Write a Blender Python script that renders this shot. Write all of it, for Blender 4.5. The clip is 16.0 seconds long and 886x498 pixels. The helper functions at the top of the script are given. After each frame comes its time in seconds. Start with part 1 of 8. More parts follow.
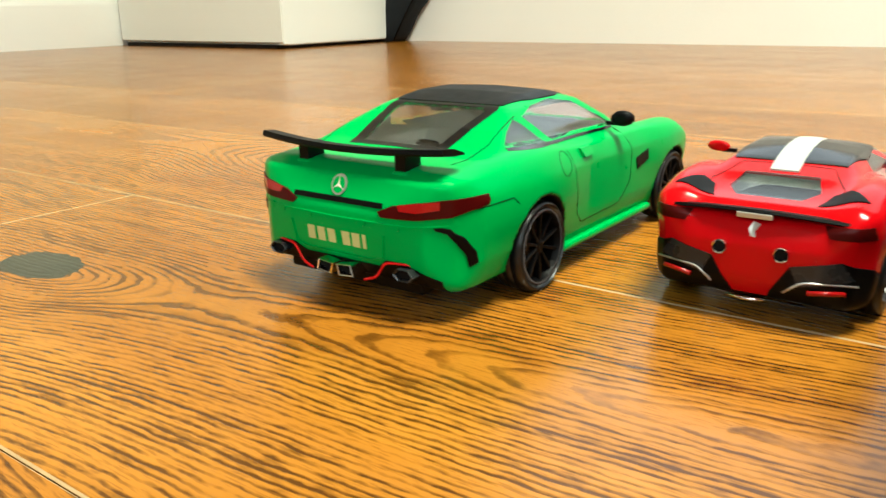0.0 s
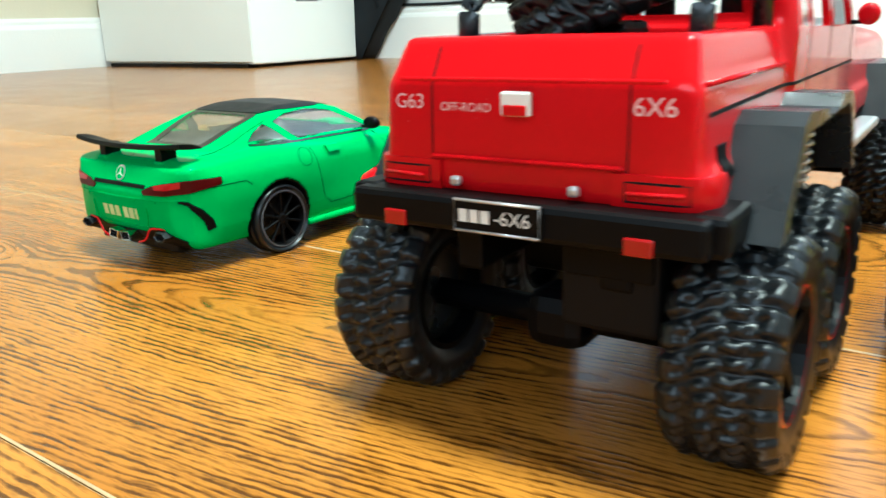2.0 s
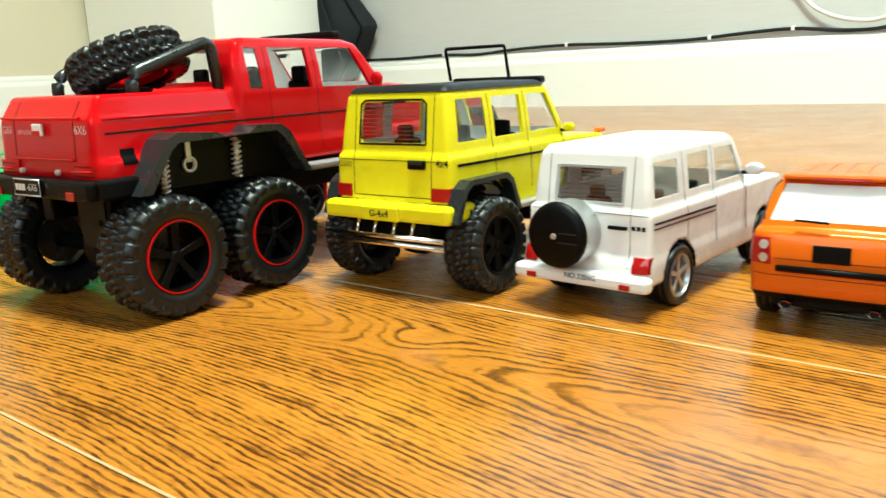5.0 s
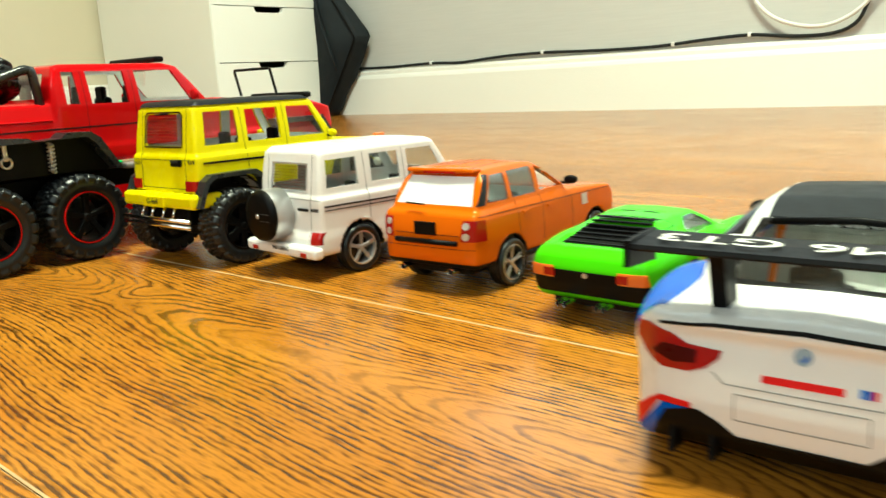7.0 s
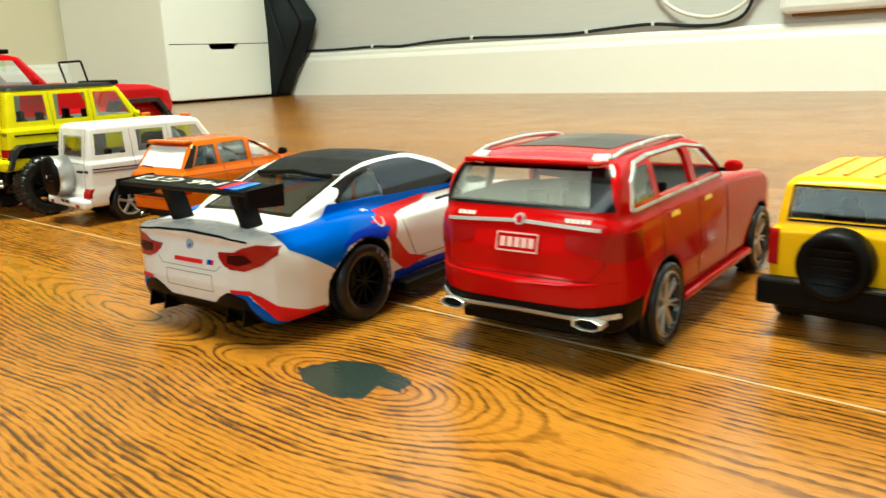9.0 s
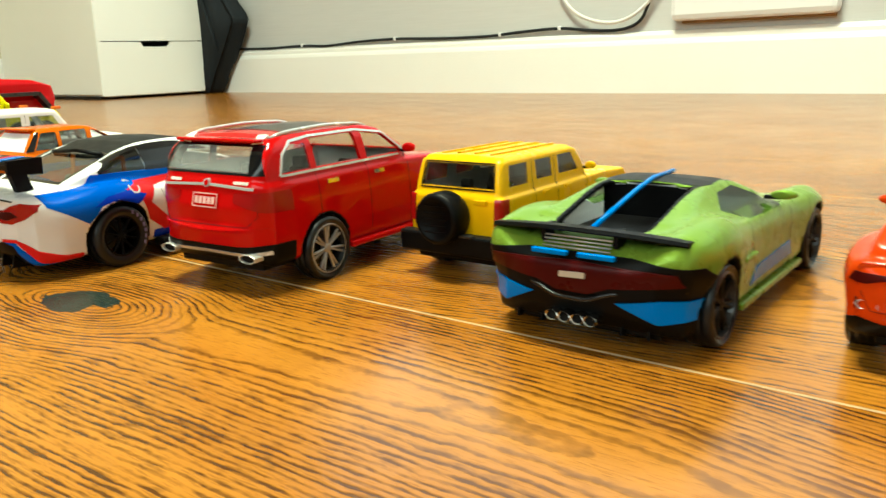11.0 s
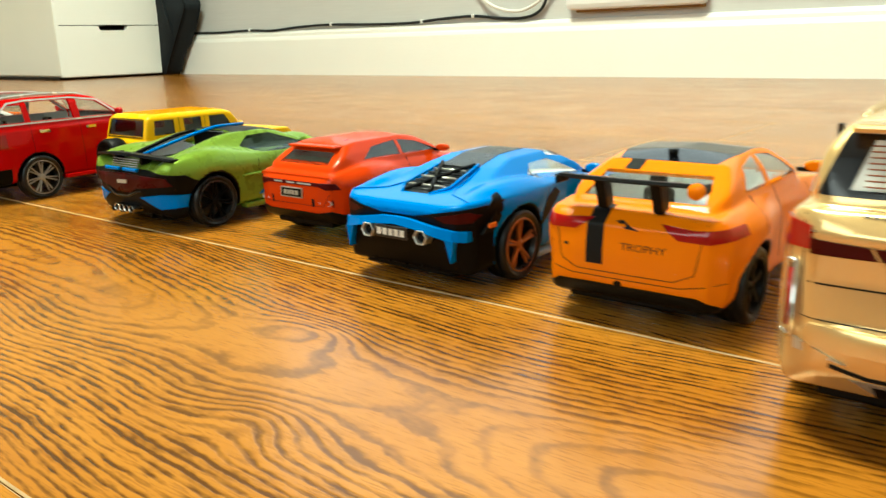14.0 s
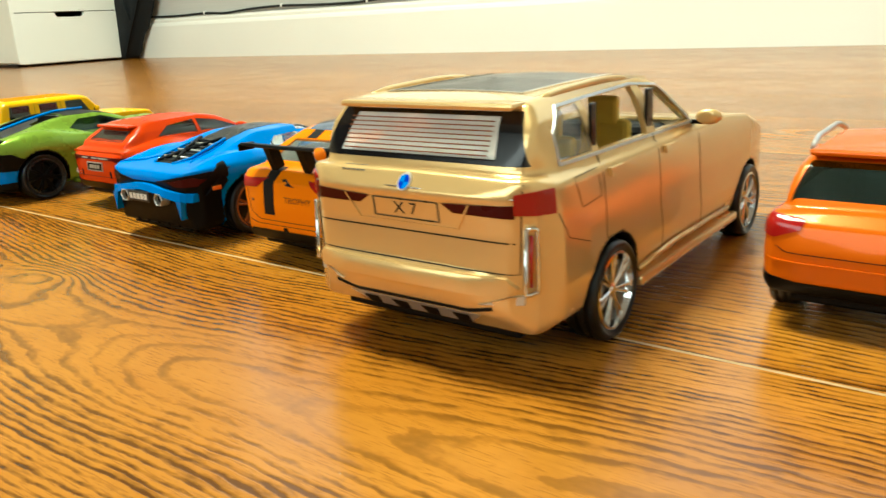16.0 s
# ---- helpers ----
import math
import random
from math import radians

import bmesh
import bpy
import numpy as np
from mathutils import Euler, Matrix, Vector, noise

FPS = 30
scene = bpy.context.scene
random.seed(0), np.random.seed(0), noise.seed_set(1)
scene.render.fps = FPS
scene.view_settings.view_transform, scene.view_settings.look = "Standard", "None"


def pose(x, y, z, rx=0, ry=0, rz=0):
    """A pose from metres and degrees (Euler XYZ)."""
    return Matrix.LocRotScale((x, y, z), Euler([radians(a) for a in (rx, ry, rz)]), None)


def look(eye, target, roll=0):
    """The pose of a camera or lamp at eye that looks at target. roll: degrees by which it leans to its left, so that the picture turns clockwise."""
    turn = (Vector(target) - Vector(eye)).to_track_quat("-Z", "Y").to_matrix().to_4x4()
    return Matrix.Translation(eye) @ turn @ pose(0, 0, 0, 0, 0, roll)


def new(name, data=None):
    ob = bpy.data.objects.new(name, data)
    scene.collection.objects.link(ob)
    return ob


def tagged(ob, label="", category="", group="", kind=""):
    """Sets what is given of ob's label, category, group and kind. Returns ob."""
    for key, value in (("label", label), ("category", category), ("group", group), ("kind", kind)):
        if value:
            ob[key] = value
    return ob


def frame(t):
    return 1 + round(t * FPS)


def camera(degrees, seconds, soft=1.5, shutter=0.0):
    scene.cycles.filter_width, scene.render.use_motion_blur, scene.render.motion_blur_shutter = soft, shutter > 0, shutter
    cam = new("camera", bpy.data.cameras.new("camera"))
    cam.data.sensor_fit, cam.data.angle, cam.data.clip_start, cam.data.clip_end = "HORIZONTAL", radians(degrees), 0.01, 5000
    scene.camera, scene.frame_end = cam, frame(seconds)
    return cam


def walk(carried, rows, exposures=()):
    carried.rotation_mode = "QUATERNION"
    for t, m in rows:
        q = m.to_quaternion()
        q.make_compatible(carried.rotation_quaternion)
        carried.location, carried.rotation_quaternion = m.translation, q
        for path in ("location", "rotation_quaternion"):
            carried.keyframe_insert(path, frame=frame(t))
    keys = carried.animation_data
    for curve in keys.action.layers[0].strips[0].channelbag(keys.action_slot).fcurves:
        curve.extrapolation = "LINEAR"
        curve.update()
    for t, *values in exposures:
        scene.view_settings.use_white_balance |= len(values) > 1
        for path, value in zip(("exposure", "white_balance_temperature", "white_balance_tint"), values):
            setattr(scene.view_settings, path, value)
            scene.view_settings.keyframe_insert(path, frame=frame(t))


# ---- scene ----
from mathutils.bvhtree import BVHTree as BVH

cam = camera(58.0, 16.0, soft=1.5, shutter=0.4)
# seconds, eye (m), yaw, pitch, roll (degrees)
PATH = [
    (0, 0.04229, -0.07378, 0.09972, 36.26, -16.97, -1.04),
    (0.5, 0.07655, -0.07785, 0.09869, 36.35, -16.65, -1.26),
    (1, 0.11595, -0.08204, 0.10101, 36.30, -16.85, -1.31),
    (1.5, 0.15306, -0.08303, 0.10200, 36.51, -16.72, -1.48),
    (2, 0.19138, -0.08377, 0.10436, 36.81, -15.91, -1.90),
    (2.5, 0.24179, -0.09186, 0.10436, 36.84, -14.23, -2.51),
    (3, 0.28451, -0.09545, 0.10404, 37.19, -13.60, -2.63),
    (3.5, 0.33018, -0.09554, 0.10349, 37.68, -13.36, -2.68),
    (4, 0.38021, -0.09868, 0.10342, 38.12, -12.93, -2.63),
    (4.2, 0.39761, -0.10215, 0.10342, 37.77, -12.65, -2.55),
    (6.3, 0.59553, -0.08928, 0.10396, 40.74, -11.75, -2.67),
    (6.5, 0.61870, -0.08374, 0.10412, 40.97, -11.62, -2.78),
    (7, 0.65966, -0.07367, 0.10262, 41.53, -11.93, -3.06),
    (7.5, 0.74458, -0.07623, 0.10129, 41.54, -12.43, -2.70),
    (8, 0.78049, -0.06598, 0.10258, 41.53, -13.12, -2.67),
    (8.5, 0.83149, -0.06803, 0.10375, 41.50, -13.23, -2.28),
    (9, 0.88786, -0.06256, 0.10457, 41.13, -13.33, -2.53),
    (9.2, 0.90380, -0.06300, 0.10392, 40.72, -13.17, -2.52),
    (11.3, 1.06604, -0.06337, 0.10314, 37.81, -13.68, -1.85),
    (11.5, 1.08042, -0.06393, 0.10458, 37.49, -13.92, -1.89),
    (12, 1.12597, -0.06618, 0.10037, 37.35, -13.34, -1.21),
    (12.5, 1.20422, -0.07858, 0.10304, 37.99, -13.86, -1.88),
    (13, 1.24385, -0.08000, 0.10188, 38.28, -14.03, -1.70),
    (13.5, 1.29349, -0.07018, 0.10208, 38.63, -14.27, -1.50),
    (14, 1.34383, -0.06979, 0.10237, 38.54, -14.61, -1.53),
    (14.5, 1.38819, -0.06188, 0.10593, 38.32, -15.45, -1.94),
    (15, 1.41753, -0.05892, 0.10540, 38.24, -15.91, -2.53),
    (15.5, 1.45486, -0.05252, 0.10666, 38.25, -16.16, -2.96),
    (16, 1.48952, -0.04720, 0.10538, 38.12, -16.30, -3.03),
]


def held(x, y, z, yaw, pitch, roll):
    a, b = radians(yaw), radians(pitch)
    ahead = Vector((-math.sin(a) * math.cos(b), math.cos(a) * math.cos(b), math.sin(b)))
    eye = Vector((x, y, z))
    return look(eye, eye + ahead, ROLL_SIGN * roll)


ROLL_SIGN = 1
walk(cam, [(t, held(*row)) for t, *row in PATH], [(0, 0.95, 6100, 4), (1.5, 1.2, 4950, 0), (4, 1.1, 5100, -2), (6.5, 0.98, 6150, -6), (9, 0.78, 6000, -5), (11.5, 0.84, 6150, -5), (16, 0.82, 6100, -3)])

# ---- light: assumed unseen windows behind the camera and on the far wall, a lit ceiling lamp ----
world = bpy.data.worlds.new("world")
scene.world = world
world.use_nodes = True
wn = world.node_tree
sky = wn.nodes.new("ShaderNodeTexSky")
sky.sky_type, sky.sun_disc = "NISHITA", False
sky.sun_elevation, sky.sun_rotation = radians(40), radians(200)
wn.nodes["Background"].inputs["Strength"].default_value = 0.06
wn.links.new(sky.outputs["Color"], wn.nodes["Background"].inputs["Color"])


def area_lamp(name, m, sx, sy, watts, colour):
    data = bpy.data.lights.new(name, "AREA")
    data.shape, data.size, data.size_y, data.energy, data.color = "RECTANGLE", sx, sy, watts, colour
    ob = new(name, data)
    ob.matrix_world = m
    return ob


# no window is seen here; added to light the car rears
area_lamp("window_daylight", look((0.9, -2.15, 1.3), (0.8, 0.6, 0.2)), 2.6, 1.3, 20, (0.95, 1.0, 0.92))
# unseen far window, added for floor sheen and light from behind the cars
area_lamp("far_window_daylight", look((0.7, 1.9, 1.3), (0.7, 0.0, 0.7)), 3.6, 1.0, 9, (0.96, 1.0, 0.92))
area_lamp("ceiling_lamp_light", look((0.5, 0.16, 2.33), (0.5, 0.16, 0)), 0.9, 0.5, 70, (1.0, 0.98, 0.76))


# ---- materials ----
def material(name):
    m = bpy.data.materials.new(name)
    m.use_nodes = True
    nt = m.node_tree
    return m, nt, nt.nodes["Principled BSDF"]


def node(nt, kind, **values):
    n = nt.nodes.new(kind)
    for key, value in values.items():
        if key == "op":
            n.operation = value
        elif key == "scale":
            n.inputs["Scale"].default_value = value
        elif key == "detail":
            n.inputs["Detail"].default_value = value
    return n


def maths(nt, op, a, b=None, c=None):
    n = nt.nodes.new("ShaderNodeMath")
    n.operation = op
    for k, v in enumerate((a, b, c)):
        if v is None:
            continue
        if isinstance(v, (int, float)):
            n.inputs[k].default_value = v
        else:
            nt.links.new(v, n.inputs[k])
    return n.outputs[0]


def ramp(nt, fac, stops):
    n = nt.nodes.new("ShaderNodeValToRGB")
    while len(n.color_ramp.elements) < len(stops):
        n.color_ramp.elements.new(0.5)
    for e, (pos, col) in zip(n.color_ramp.elements, stops):
        e.position, e.color = pos, (*col, 1) if len(col) == 3 else col
    nt.links.new(fac, n.inputs[0])
    return n.outputs["Color"]


def vec(nt, x, y, z):
    n = nt.nodes.new("ShaderNodeCombineXYZ")
    for k, v in enumerate((x, y, z)):
        if isinstance(v, (int, float)):
            n.inputs[k].default_value = v
        else:
            nt.links.new(v, n.inputs[k])
    return n.outputs[0]


def noise_of(nt, vector, scale, detail=3.0, rough=0.55):
    n = nt.nodes.new("ShaderNodeTexNoise")
    n.inputs["Scale"].default_value, n.inputs["Detail"].default_value, n.inputs["Roughness"].default_value = scale, detail, rough
    if vector is not None:
        nt.links.new(vector, n.inputs["Vector"])
    return n.outputs["Fac"]


def mix(nt, fac, a, b, kind="MIX"):
    n = nt.nodes.new("ShaderNodeMix")
    n.data_type, n.blend_type = "RGBA", kind
    for sock, v in ((n.inputs[0], fac), (n.inputs[6], a), (n.inputs[7], b)):
        if isinstance(v, (int, float)):
            sock.default_value = v
        elif isinstance(v, tuple):
            sock.default_value = (*v, 1)
        else:
            nt.links.new(v, sock)
    return n.outputs[2]


def bump_to(nt, bsdf, height, strength, distance):
    b = nt.nodes.new("ShaderNodeBump")
    b.inputs["Strength"].default_value, b.inputs["Distance"].default_value = strength, distance
    nt.links.new(height, b.inputs["Height"])
    nt.links.new(b.outputs[0], bsdf.inputs["Normal"])


def object_coords(nt):
    return nt.nodes.new("ShaderNodeTexCoord").outputs["Object"]


def paint(name, colour, rough=0.3, metal=0.0, coat=0.6, flake=0.0):
    """Die-cast car paint: a lacquered coat over slightly uneven colour, with specks of dust."""
    m, nt, b = material(name)
    co = object_coords(nt)
    cloud = noise_of(nt, co, 35, 3)
    dust = noise_of(nt, co, 900, 2)
    tone = mix(nt, maths(nt, "MULTIPLY", cloud, 0.25), colour, tuple(c * 0.72 for c in colour))
    speck = maths(nt, "GREATER_THAN", dust, 0.78)
    tone = mix(nt, maths(nt, "MULTIPLY", speck, 0.12), tone, (0.75, 0.72, 0.68))
    nt.links.new(tone, b.inputs["Base Color"])
    nt.links.new(maths(nt, "ADD", maths(nt, "MULTIPLY", noise_of(nt, co, 120, 4), 0.14), rough - 0.13), b.inputs["Roughness"])
    b.inputs["Metallic"].default_value = metal
    b.inputs["Specular IOR Level"].default_value = 0.08
    b.inputs["Coat Weight"].default_value, b.inputs["Coat Roughness"].default_value = coat * 0.75, 0.03
    peel = noise_of(nt, co, 420, 2)
    bump_to(nt, b, peel, 0.05 + flake, 0.0002)
    return m


def plain(name, colour, rough=0.5, metal=0.0, grain=300, depth=0.1, spread=0.3):
    m, nt, b = material(name)
    co = object_coords(nt)
    n = noise_of(nt, co, grain, 3)
    nt.links.new(mix(nt, maths(nt, "MULTIPLY", n, spread), colour, tuple(c * 0.6 for c in colour)), b.inputs["Base Color"])
    nt.links.new(maths(nt, "ADD", maths(nt, "MULTIPLY", noise_of(nt, co, grain * 0.2, 3), 0.2), rough - 0.1), b.inputs["Roughness"])
    b.inputs["Metallic"].default_value = metal
    b.inputs["Specular IOR Level"].default_value = 0.5 if metal or rough < 0.3 else 0.12
    bump_to(nt, b, n, depth, 0.0002)
    return m


def glass(name, tint, rough=0.0, clear=1.0):
    m, nt, b = material(name)
    b.inputs["Base Color"].default_value = (*tint, 1)
    b.inputs["Transmission Weight"].default_value = clear
    b.inputs["IOR"].default_value = 1.45
    co = object_coords(nt)
    nt.links.new(maths(nt, "ADD", maths(nt, "MULTIPLY", noise_of(nt, co, 90, 3), 0.02), rough), b.inputs["Roughness"])
    return m


GREEN = paint("green_satin_paint", (0.002, 0.40, 0.070), 0.36, 0.0, 0.15)
RED = paint("red_gloss_paint", (0.53, 0.001, 0.004), 0.24, 0.0, 0.4)
DEEP_RED = paint("deep_red_metallic_paint", (0.50, 0.001, 0.002), 0.20, 0.0, 0.4, 0.0)
YELLOW = paint("lemon_yellow_paint", (0.78, 0.68, 0.002), 0.33, 0.0, 0.15)
WHITE = paint("white_paint", (0.78, 0.76, 0.75), 0.33, 0.0, 0.5)
ORANGE = paint("burnt_orange_paint", (0.68, 0.125, 0.002), 0.28, 0.1, 0.3)
LIME = paint("bright_green_paint", (0.08, 0.52, 0.003), 0.28, 0.0, 0.25)
WARM_YELLOW = paint("warm_yellow_paint", (0.85, 0.46, 0.002), 0.32, 0.0, 0.2)
OLIVE = paint("olive_green_metallic_paint", (0.20, 0.33, 0.035), 0.34, 0.3, 0.25, 0.04)
VERMILION = paint("vermilion_paint", (0.62, 0.044, 0.002), 0.24, 0.0, 0.3)
BLUE = paint("sky_blue_paint", (0.001, 0.19, 0.66), 0.26, 0.0, 0.2)
STRIPE_BLUE = paint("racing_blue_paint", (0.001, 0.085, 0.48), 0.3, 0.0, 0.2)
DEEP_BLUE = paint("deep_blue_paint", (0.002, 0.03, 0.42), 0.3, 0.0, 0.2)
AMBER = paint("amber_orange_paint", (0.85, 0.21, 0.001), 0.28, 0.0, 0.3)
GOLD = paint("champagne_gold_paint", (0.80, 0.545, 0.235), 0.30, 0.6, 0.5, -0.05)
GREY_BLUE = paint("grey_blue_paint", (0.30, 0.40, 0.50), 0.35)
CARBON = plain("matt_black_roof_film", (0.012, 0.013, 0.014), 0.45, 0.0, 700, 0.2)
BLACK = plain("black_plastic", (0.0015, 0.0015, 0.0018), 0.45, 0.0, 500, 0.2)
GLOSS_BLACK = plain("gloss_black_plastic", (0.004, 0.004, 0.005), 0.18, 0.0, 300, 0.04)
GREY_PLASTIC = plain("grey_black_plastic", (0.016, 0.018, 0.020), 0.29, 0.0, 500, 0.2)
INSIDE = plain("dark_interior_plastic", (0.004, 0.004, 0.004), 0.6, 0.0, 300, 0.1)
RUBBER = plain("tyre_rubber", (0.006, 0.007, 0.008), 0.34, 0.0, 900, 0.3)
RUBBER.node_tree.nodes["Principled BSDF"].inputs["Specular IOR Level"].default_value = 0.4
CHROME = plain("chrome", (0.78, 0.78, 0.77), 0.14, 1.0, 300, 0.03, 0.1)
SILVER = plain("silver_paint", (0.55, 0.55, 0.56), 0.32, 0.7, 300, 0.05, 0.1)
STEEL = plain("pale_steel", (0.62, 0.60, 0.55), 0.35, 0.6, 300, 0.05, 0.2)
COPPER = plain("copper_wheel_paint", (0.50, 0.17, 0.05), 0.3, 0.6, 300, 0.05)
BRIGHT_TRIM = plain("bright_silver_trim", (0.62, 0.62, 0.61), 0.25, 0.4, 300, 0.03, 0.1)
LAMP_RED = plain("red_lamp_lens", (0.34, 0.005, 0.005), 0.14, 0.0, 300, 0.06)
LAMP_BODY = plain("body_red_lamp_lens", (0.32, 0.002, 0.003), 0.16, 0.0, 300, 0.06)
LAMP_DARK = plain("dark_red_lamp_lens", (0.055, 0.002, 0.002), 0.3, 0.0, 300, 0.06)
LAMP_ORANGE = plain("orange_lamp_lens", (0.75, 0.16, 0.02), 0.15, 0.0, 300, 0.06)
PRINT_WHITE = plain("white_print", (0.80, 0.78, 0.72), 0.5)
PRINT_PINK = plain("worn_pink_print", (0.78, 0.50, 0.47), 0.5)
PRINT_CREAM = plain("pale_green_print", (0.62, 0.70, 0.30), 0.5)
PRINT_BLACK = plain("black_print", (0.01, 0.01, 0.01), 0.4)
PRINT_RED = plain("red_print", (0.65, 0.01, 0.01), 0.4)
CREAM = plain("cream_seat_plastic", (0.85, 0.60, 0.12), 0.5)
PALE_LINING = plain("pale_cabin_plastic", (0.62, 0.55, 0.40), 0.6, 0.0, 300, 0.1)
GREY_LINING = plain("grey_cabin_plastic", (0.32, 0.32, 0.31), 0.6, 0.0, 300, 0.1)
RING_GREY = plain("dull_wheel_ring_paint", (0.10, 0.10, 0.11), 0.35)
PRINT_GREY = plain("pale_grey_stripe_print", (0.50, 0.51, 0.50), 0.4)
SEAM = plain("panel_gap_shadow_black", (0.006, 0.006, 0.006), 0.7)
GLASS = glass("clear_toy_glass", (0.97, 0.98, 0.975))
TINTED = glass("smoked_toy_glass", (0.30, 0.34, 0.33))
DARK_GLASS = glass("dark_green_toy_glass", (0.10, 0.14, 0.12))
DARK_GLASS.node_tree.nodes["Principled BSDF"].inputs["IOR"].default_value = 1.2
GREY_GLASS = glass("grey_toy_glass", (0.74, 0.78, 0.76))
# milky white stands in for a bright reflection on the glass
GLARE_GLASS = glass("white_glare_toy_glass", (0.92, 0.93, 0.92), 0.3, 0.25)
# slight pale haze imitates the bright room reflected in a window
PALE_GLARE_GLASS = glass("pale_glare_toy_glass", (0.80, 0.82, 0.78), 0.04, 0.86)
# haze put into the glass for the white-lit look of a window
LIT_HAZE_GLASS = glass("lit_haze_toy_glass", (0.95, 0.95, 0.93), 0.08, 0.55)


# ---- building kit ----
MM = 0.001


def empty(name, m, label, category, group="", kind=""):
    ob = new(name)
    ob.empty_display_size = 0.01
    ob.matrix_world = m
    return tagged(ob, label, category, group, kind)


def part(name, mesh, mat, parent, label="", smooth=False):
    """One mesh object under a thing or a part; mesh: a bmesh or mesh in the parent's frame."""
    if isinstance(mesh, bmesh.types.BMesh):
        me = bpy.data.meshes.new(name)
        mesh.to_mesh(me)
        mesh.free()
    else:
        me = mesh
        me.name = name
    if mat is not None:
        me.materials.clear()
        me.materials.append(mat)
        me.polygons.foreach_set("material_index", np.zeros(len(me.polygons), dtype=np.int32))
    if smooth:
        me.polygons.foreach_set("use_smooth", np.ones(len(me.polygons), dtype=bool))
    ob = new(name, me)
    ob.parent = parent
    return tagged(ob, label)


def add_box(bm, c, s, bevel=0.0, m=None):
    """A box of full size s round c, in mm; with rounded edges."""
    t = Matrix.Translation(Vector(c) * MM) @ Matrix.Diagonal((s[0] * MM, s[1] * MM, s[2] * MM, 1))
    made = bmesh.ops.create_cube(bm, size=1, matrix=(m @ t) if m else t)
    if bevel:
        edges = list({e for v in made["verts"] for e in v.link_edges})
        bmesh.ops.bevel(bm, geom=edges, offset=bevel * MM, segments=2, profile=0.5, affect="EDGES")
    return bm


def box_mesh(c, s, bevel=0.0, m=None):
    return add_box(bmesh.new(), c, s, bevel, m)


def add_lathe(bm, profile, n=40, m=None):
    """A ring turned about the x axis from (x, r) pairs in mm, closed if the ends meet the axis."""
    m = m or Matrix.Identity(4)
    rings = []
    for x, r in profile:
        if r < 1e-6:
            rings.append([bm.verts.new(m @ Vector((x * MM, 0, 0)))])
        else:
            rings.append([bm.verts.new(m @ Vector((x * MM, r * MM * math.cos(2 * math.pi * k / n), r * MM * math.sin(2 * math.pi * k / n)))) for k in range(n)])
    for a, b in zip(rings, rings[1:]):
        for k in range(n):
            q = [a[k % len(a)], a[(k + 1) % len(a)], b[(k + 1) % len(b)], b[k % len(b)]]
            q = list(dict.fromkeys(q))
            if len(q) > 2:
                bm.faces.new(q)
    return bm


def add_tube(bm, points, r, n=8, closed=False):
    """A round bar of radius r mm along points in mm."""
    pts = [Vector(p) * MM for p in points]
    rings = []
    for k, p in enumerate(pts):
        a = pts[k - 1] if k or closed else p
        b = pts[(k + 1) % len(pts)] if k + 1 < len(pts) or closed else p
        way = (b - a).normalized()
        side = way.cross(Vector((0, 0, 1)) if abs(way.z) < 0.9 else Vector((0, 1, 0))).normalized()
        up = side.cross(way)
        rings.append([bm.verts.new(p + r * MM * (math.cos(2 * math.pi * j / n) * side + math.sin(2 * math.pi * j / n) * up)) for j in range(n)])
    pairs = list(zip(rings, rings[1:])) + ([(rings[-1], rings[0])] if closed else [])
    for a, b in pairs:
        for j in range(n):
            bm.faces.new((a[j], a[(j + 1) % n], b[(j + 1) % n], b[j]))
    if not closed:
        bm.faces.new(rings[0][::-1])
        bm.faces.new(rings[-1])
    return bm


def rounded(points, radius=3.0, steps=4):
    """A polyline with its inner corners rounded (mm)."""
    pts = [Vector(p) for p in points]
    out = [pts[0]]
    for a, b, c in zip(pts, pts[1:], pts[2:]):
        u, v = (a - b), (c - b)
        r = min(radius, u.length * 0.45, v.length * 0.45)
        p, q = b + u.normalized() * r, b + v.normalized() * r
        out += [(1 - s) ** 2 * p + 2 * s * (1 - s) * b + s * s * q for s in (k / steps for k in range(steps + 1))]
    return [tuple(p) for p in out + [pts[-1]]]


def prism(poly, axis, lo, hi):
    """A solid from a flat outline in mm, extruded along an axis; the outline's two coordinates are the other axes in order."""
    bm = bmesh.new()
    other = [k for k in range(3) if k != axis]
    rows = []
    for w in (lo, hi):
        row = []
        for p in poly:
            c = [0.0, 0.0, 0.0]
            c[other[0]], c[other[1]], c[axis] = p[0] * MM, p[1] * MM, w * MM
            row.append(bm.verts.new(c))
        rows.append(row)
    n = len(poly)
    for k in range(n):
        bm.faces.new((rows[0][k], rows[0][(k + 1) % n], rows[1][(k + 1) % n], rows[1][k]))
    bm.faces.new(rows[0][::-1])
    bm.faces.new(rows[1])
    bmesh.ops.recalc_face_normals(bm, faces=bm.faces)
    return bm


def joined(list_of_bm):
    out = bmesh.new()
    for bm in list_of_bm:
        me = bpy.data.meshes.new("t")
        bm.to_mesh(me)
        bm.free()
        out.from_mesh(me)
        bpy.data.meshes.remove(me)
    return out


def as_mesh(bm):
    me = bpy.data.meshes.new("t")
    bm.to_mesh(me)
    bm.free()
    return me


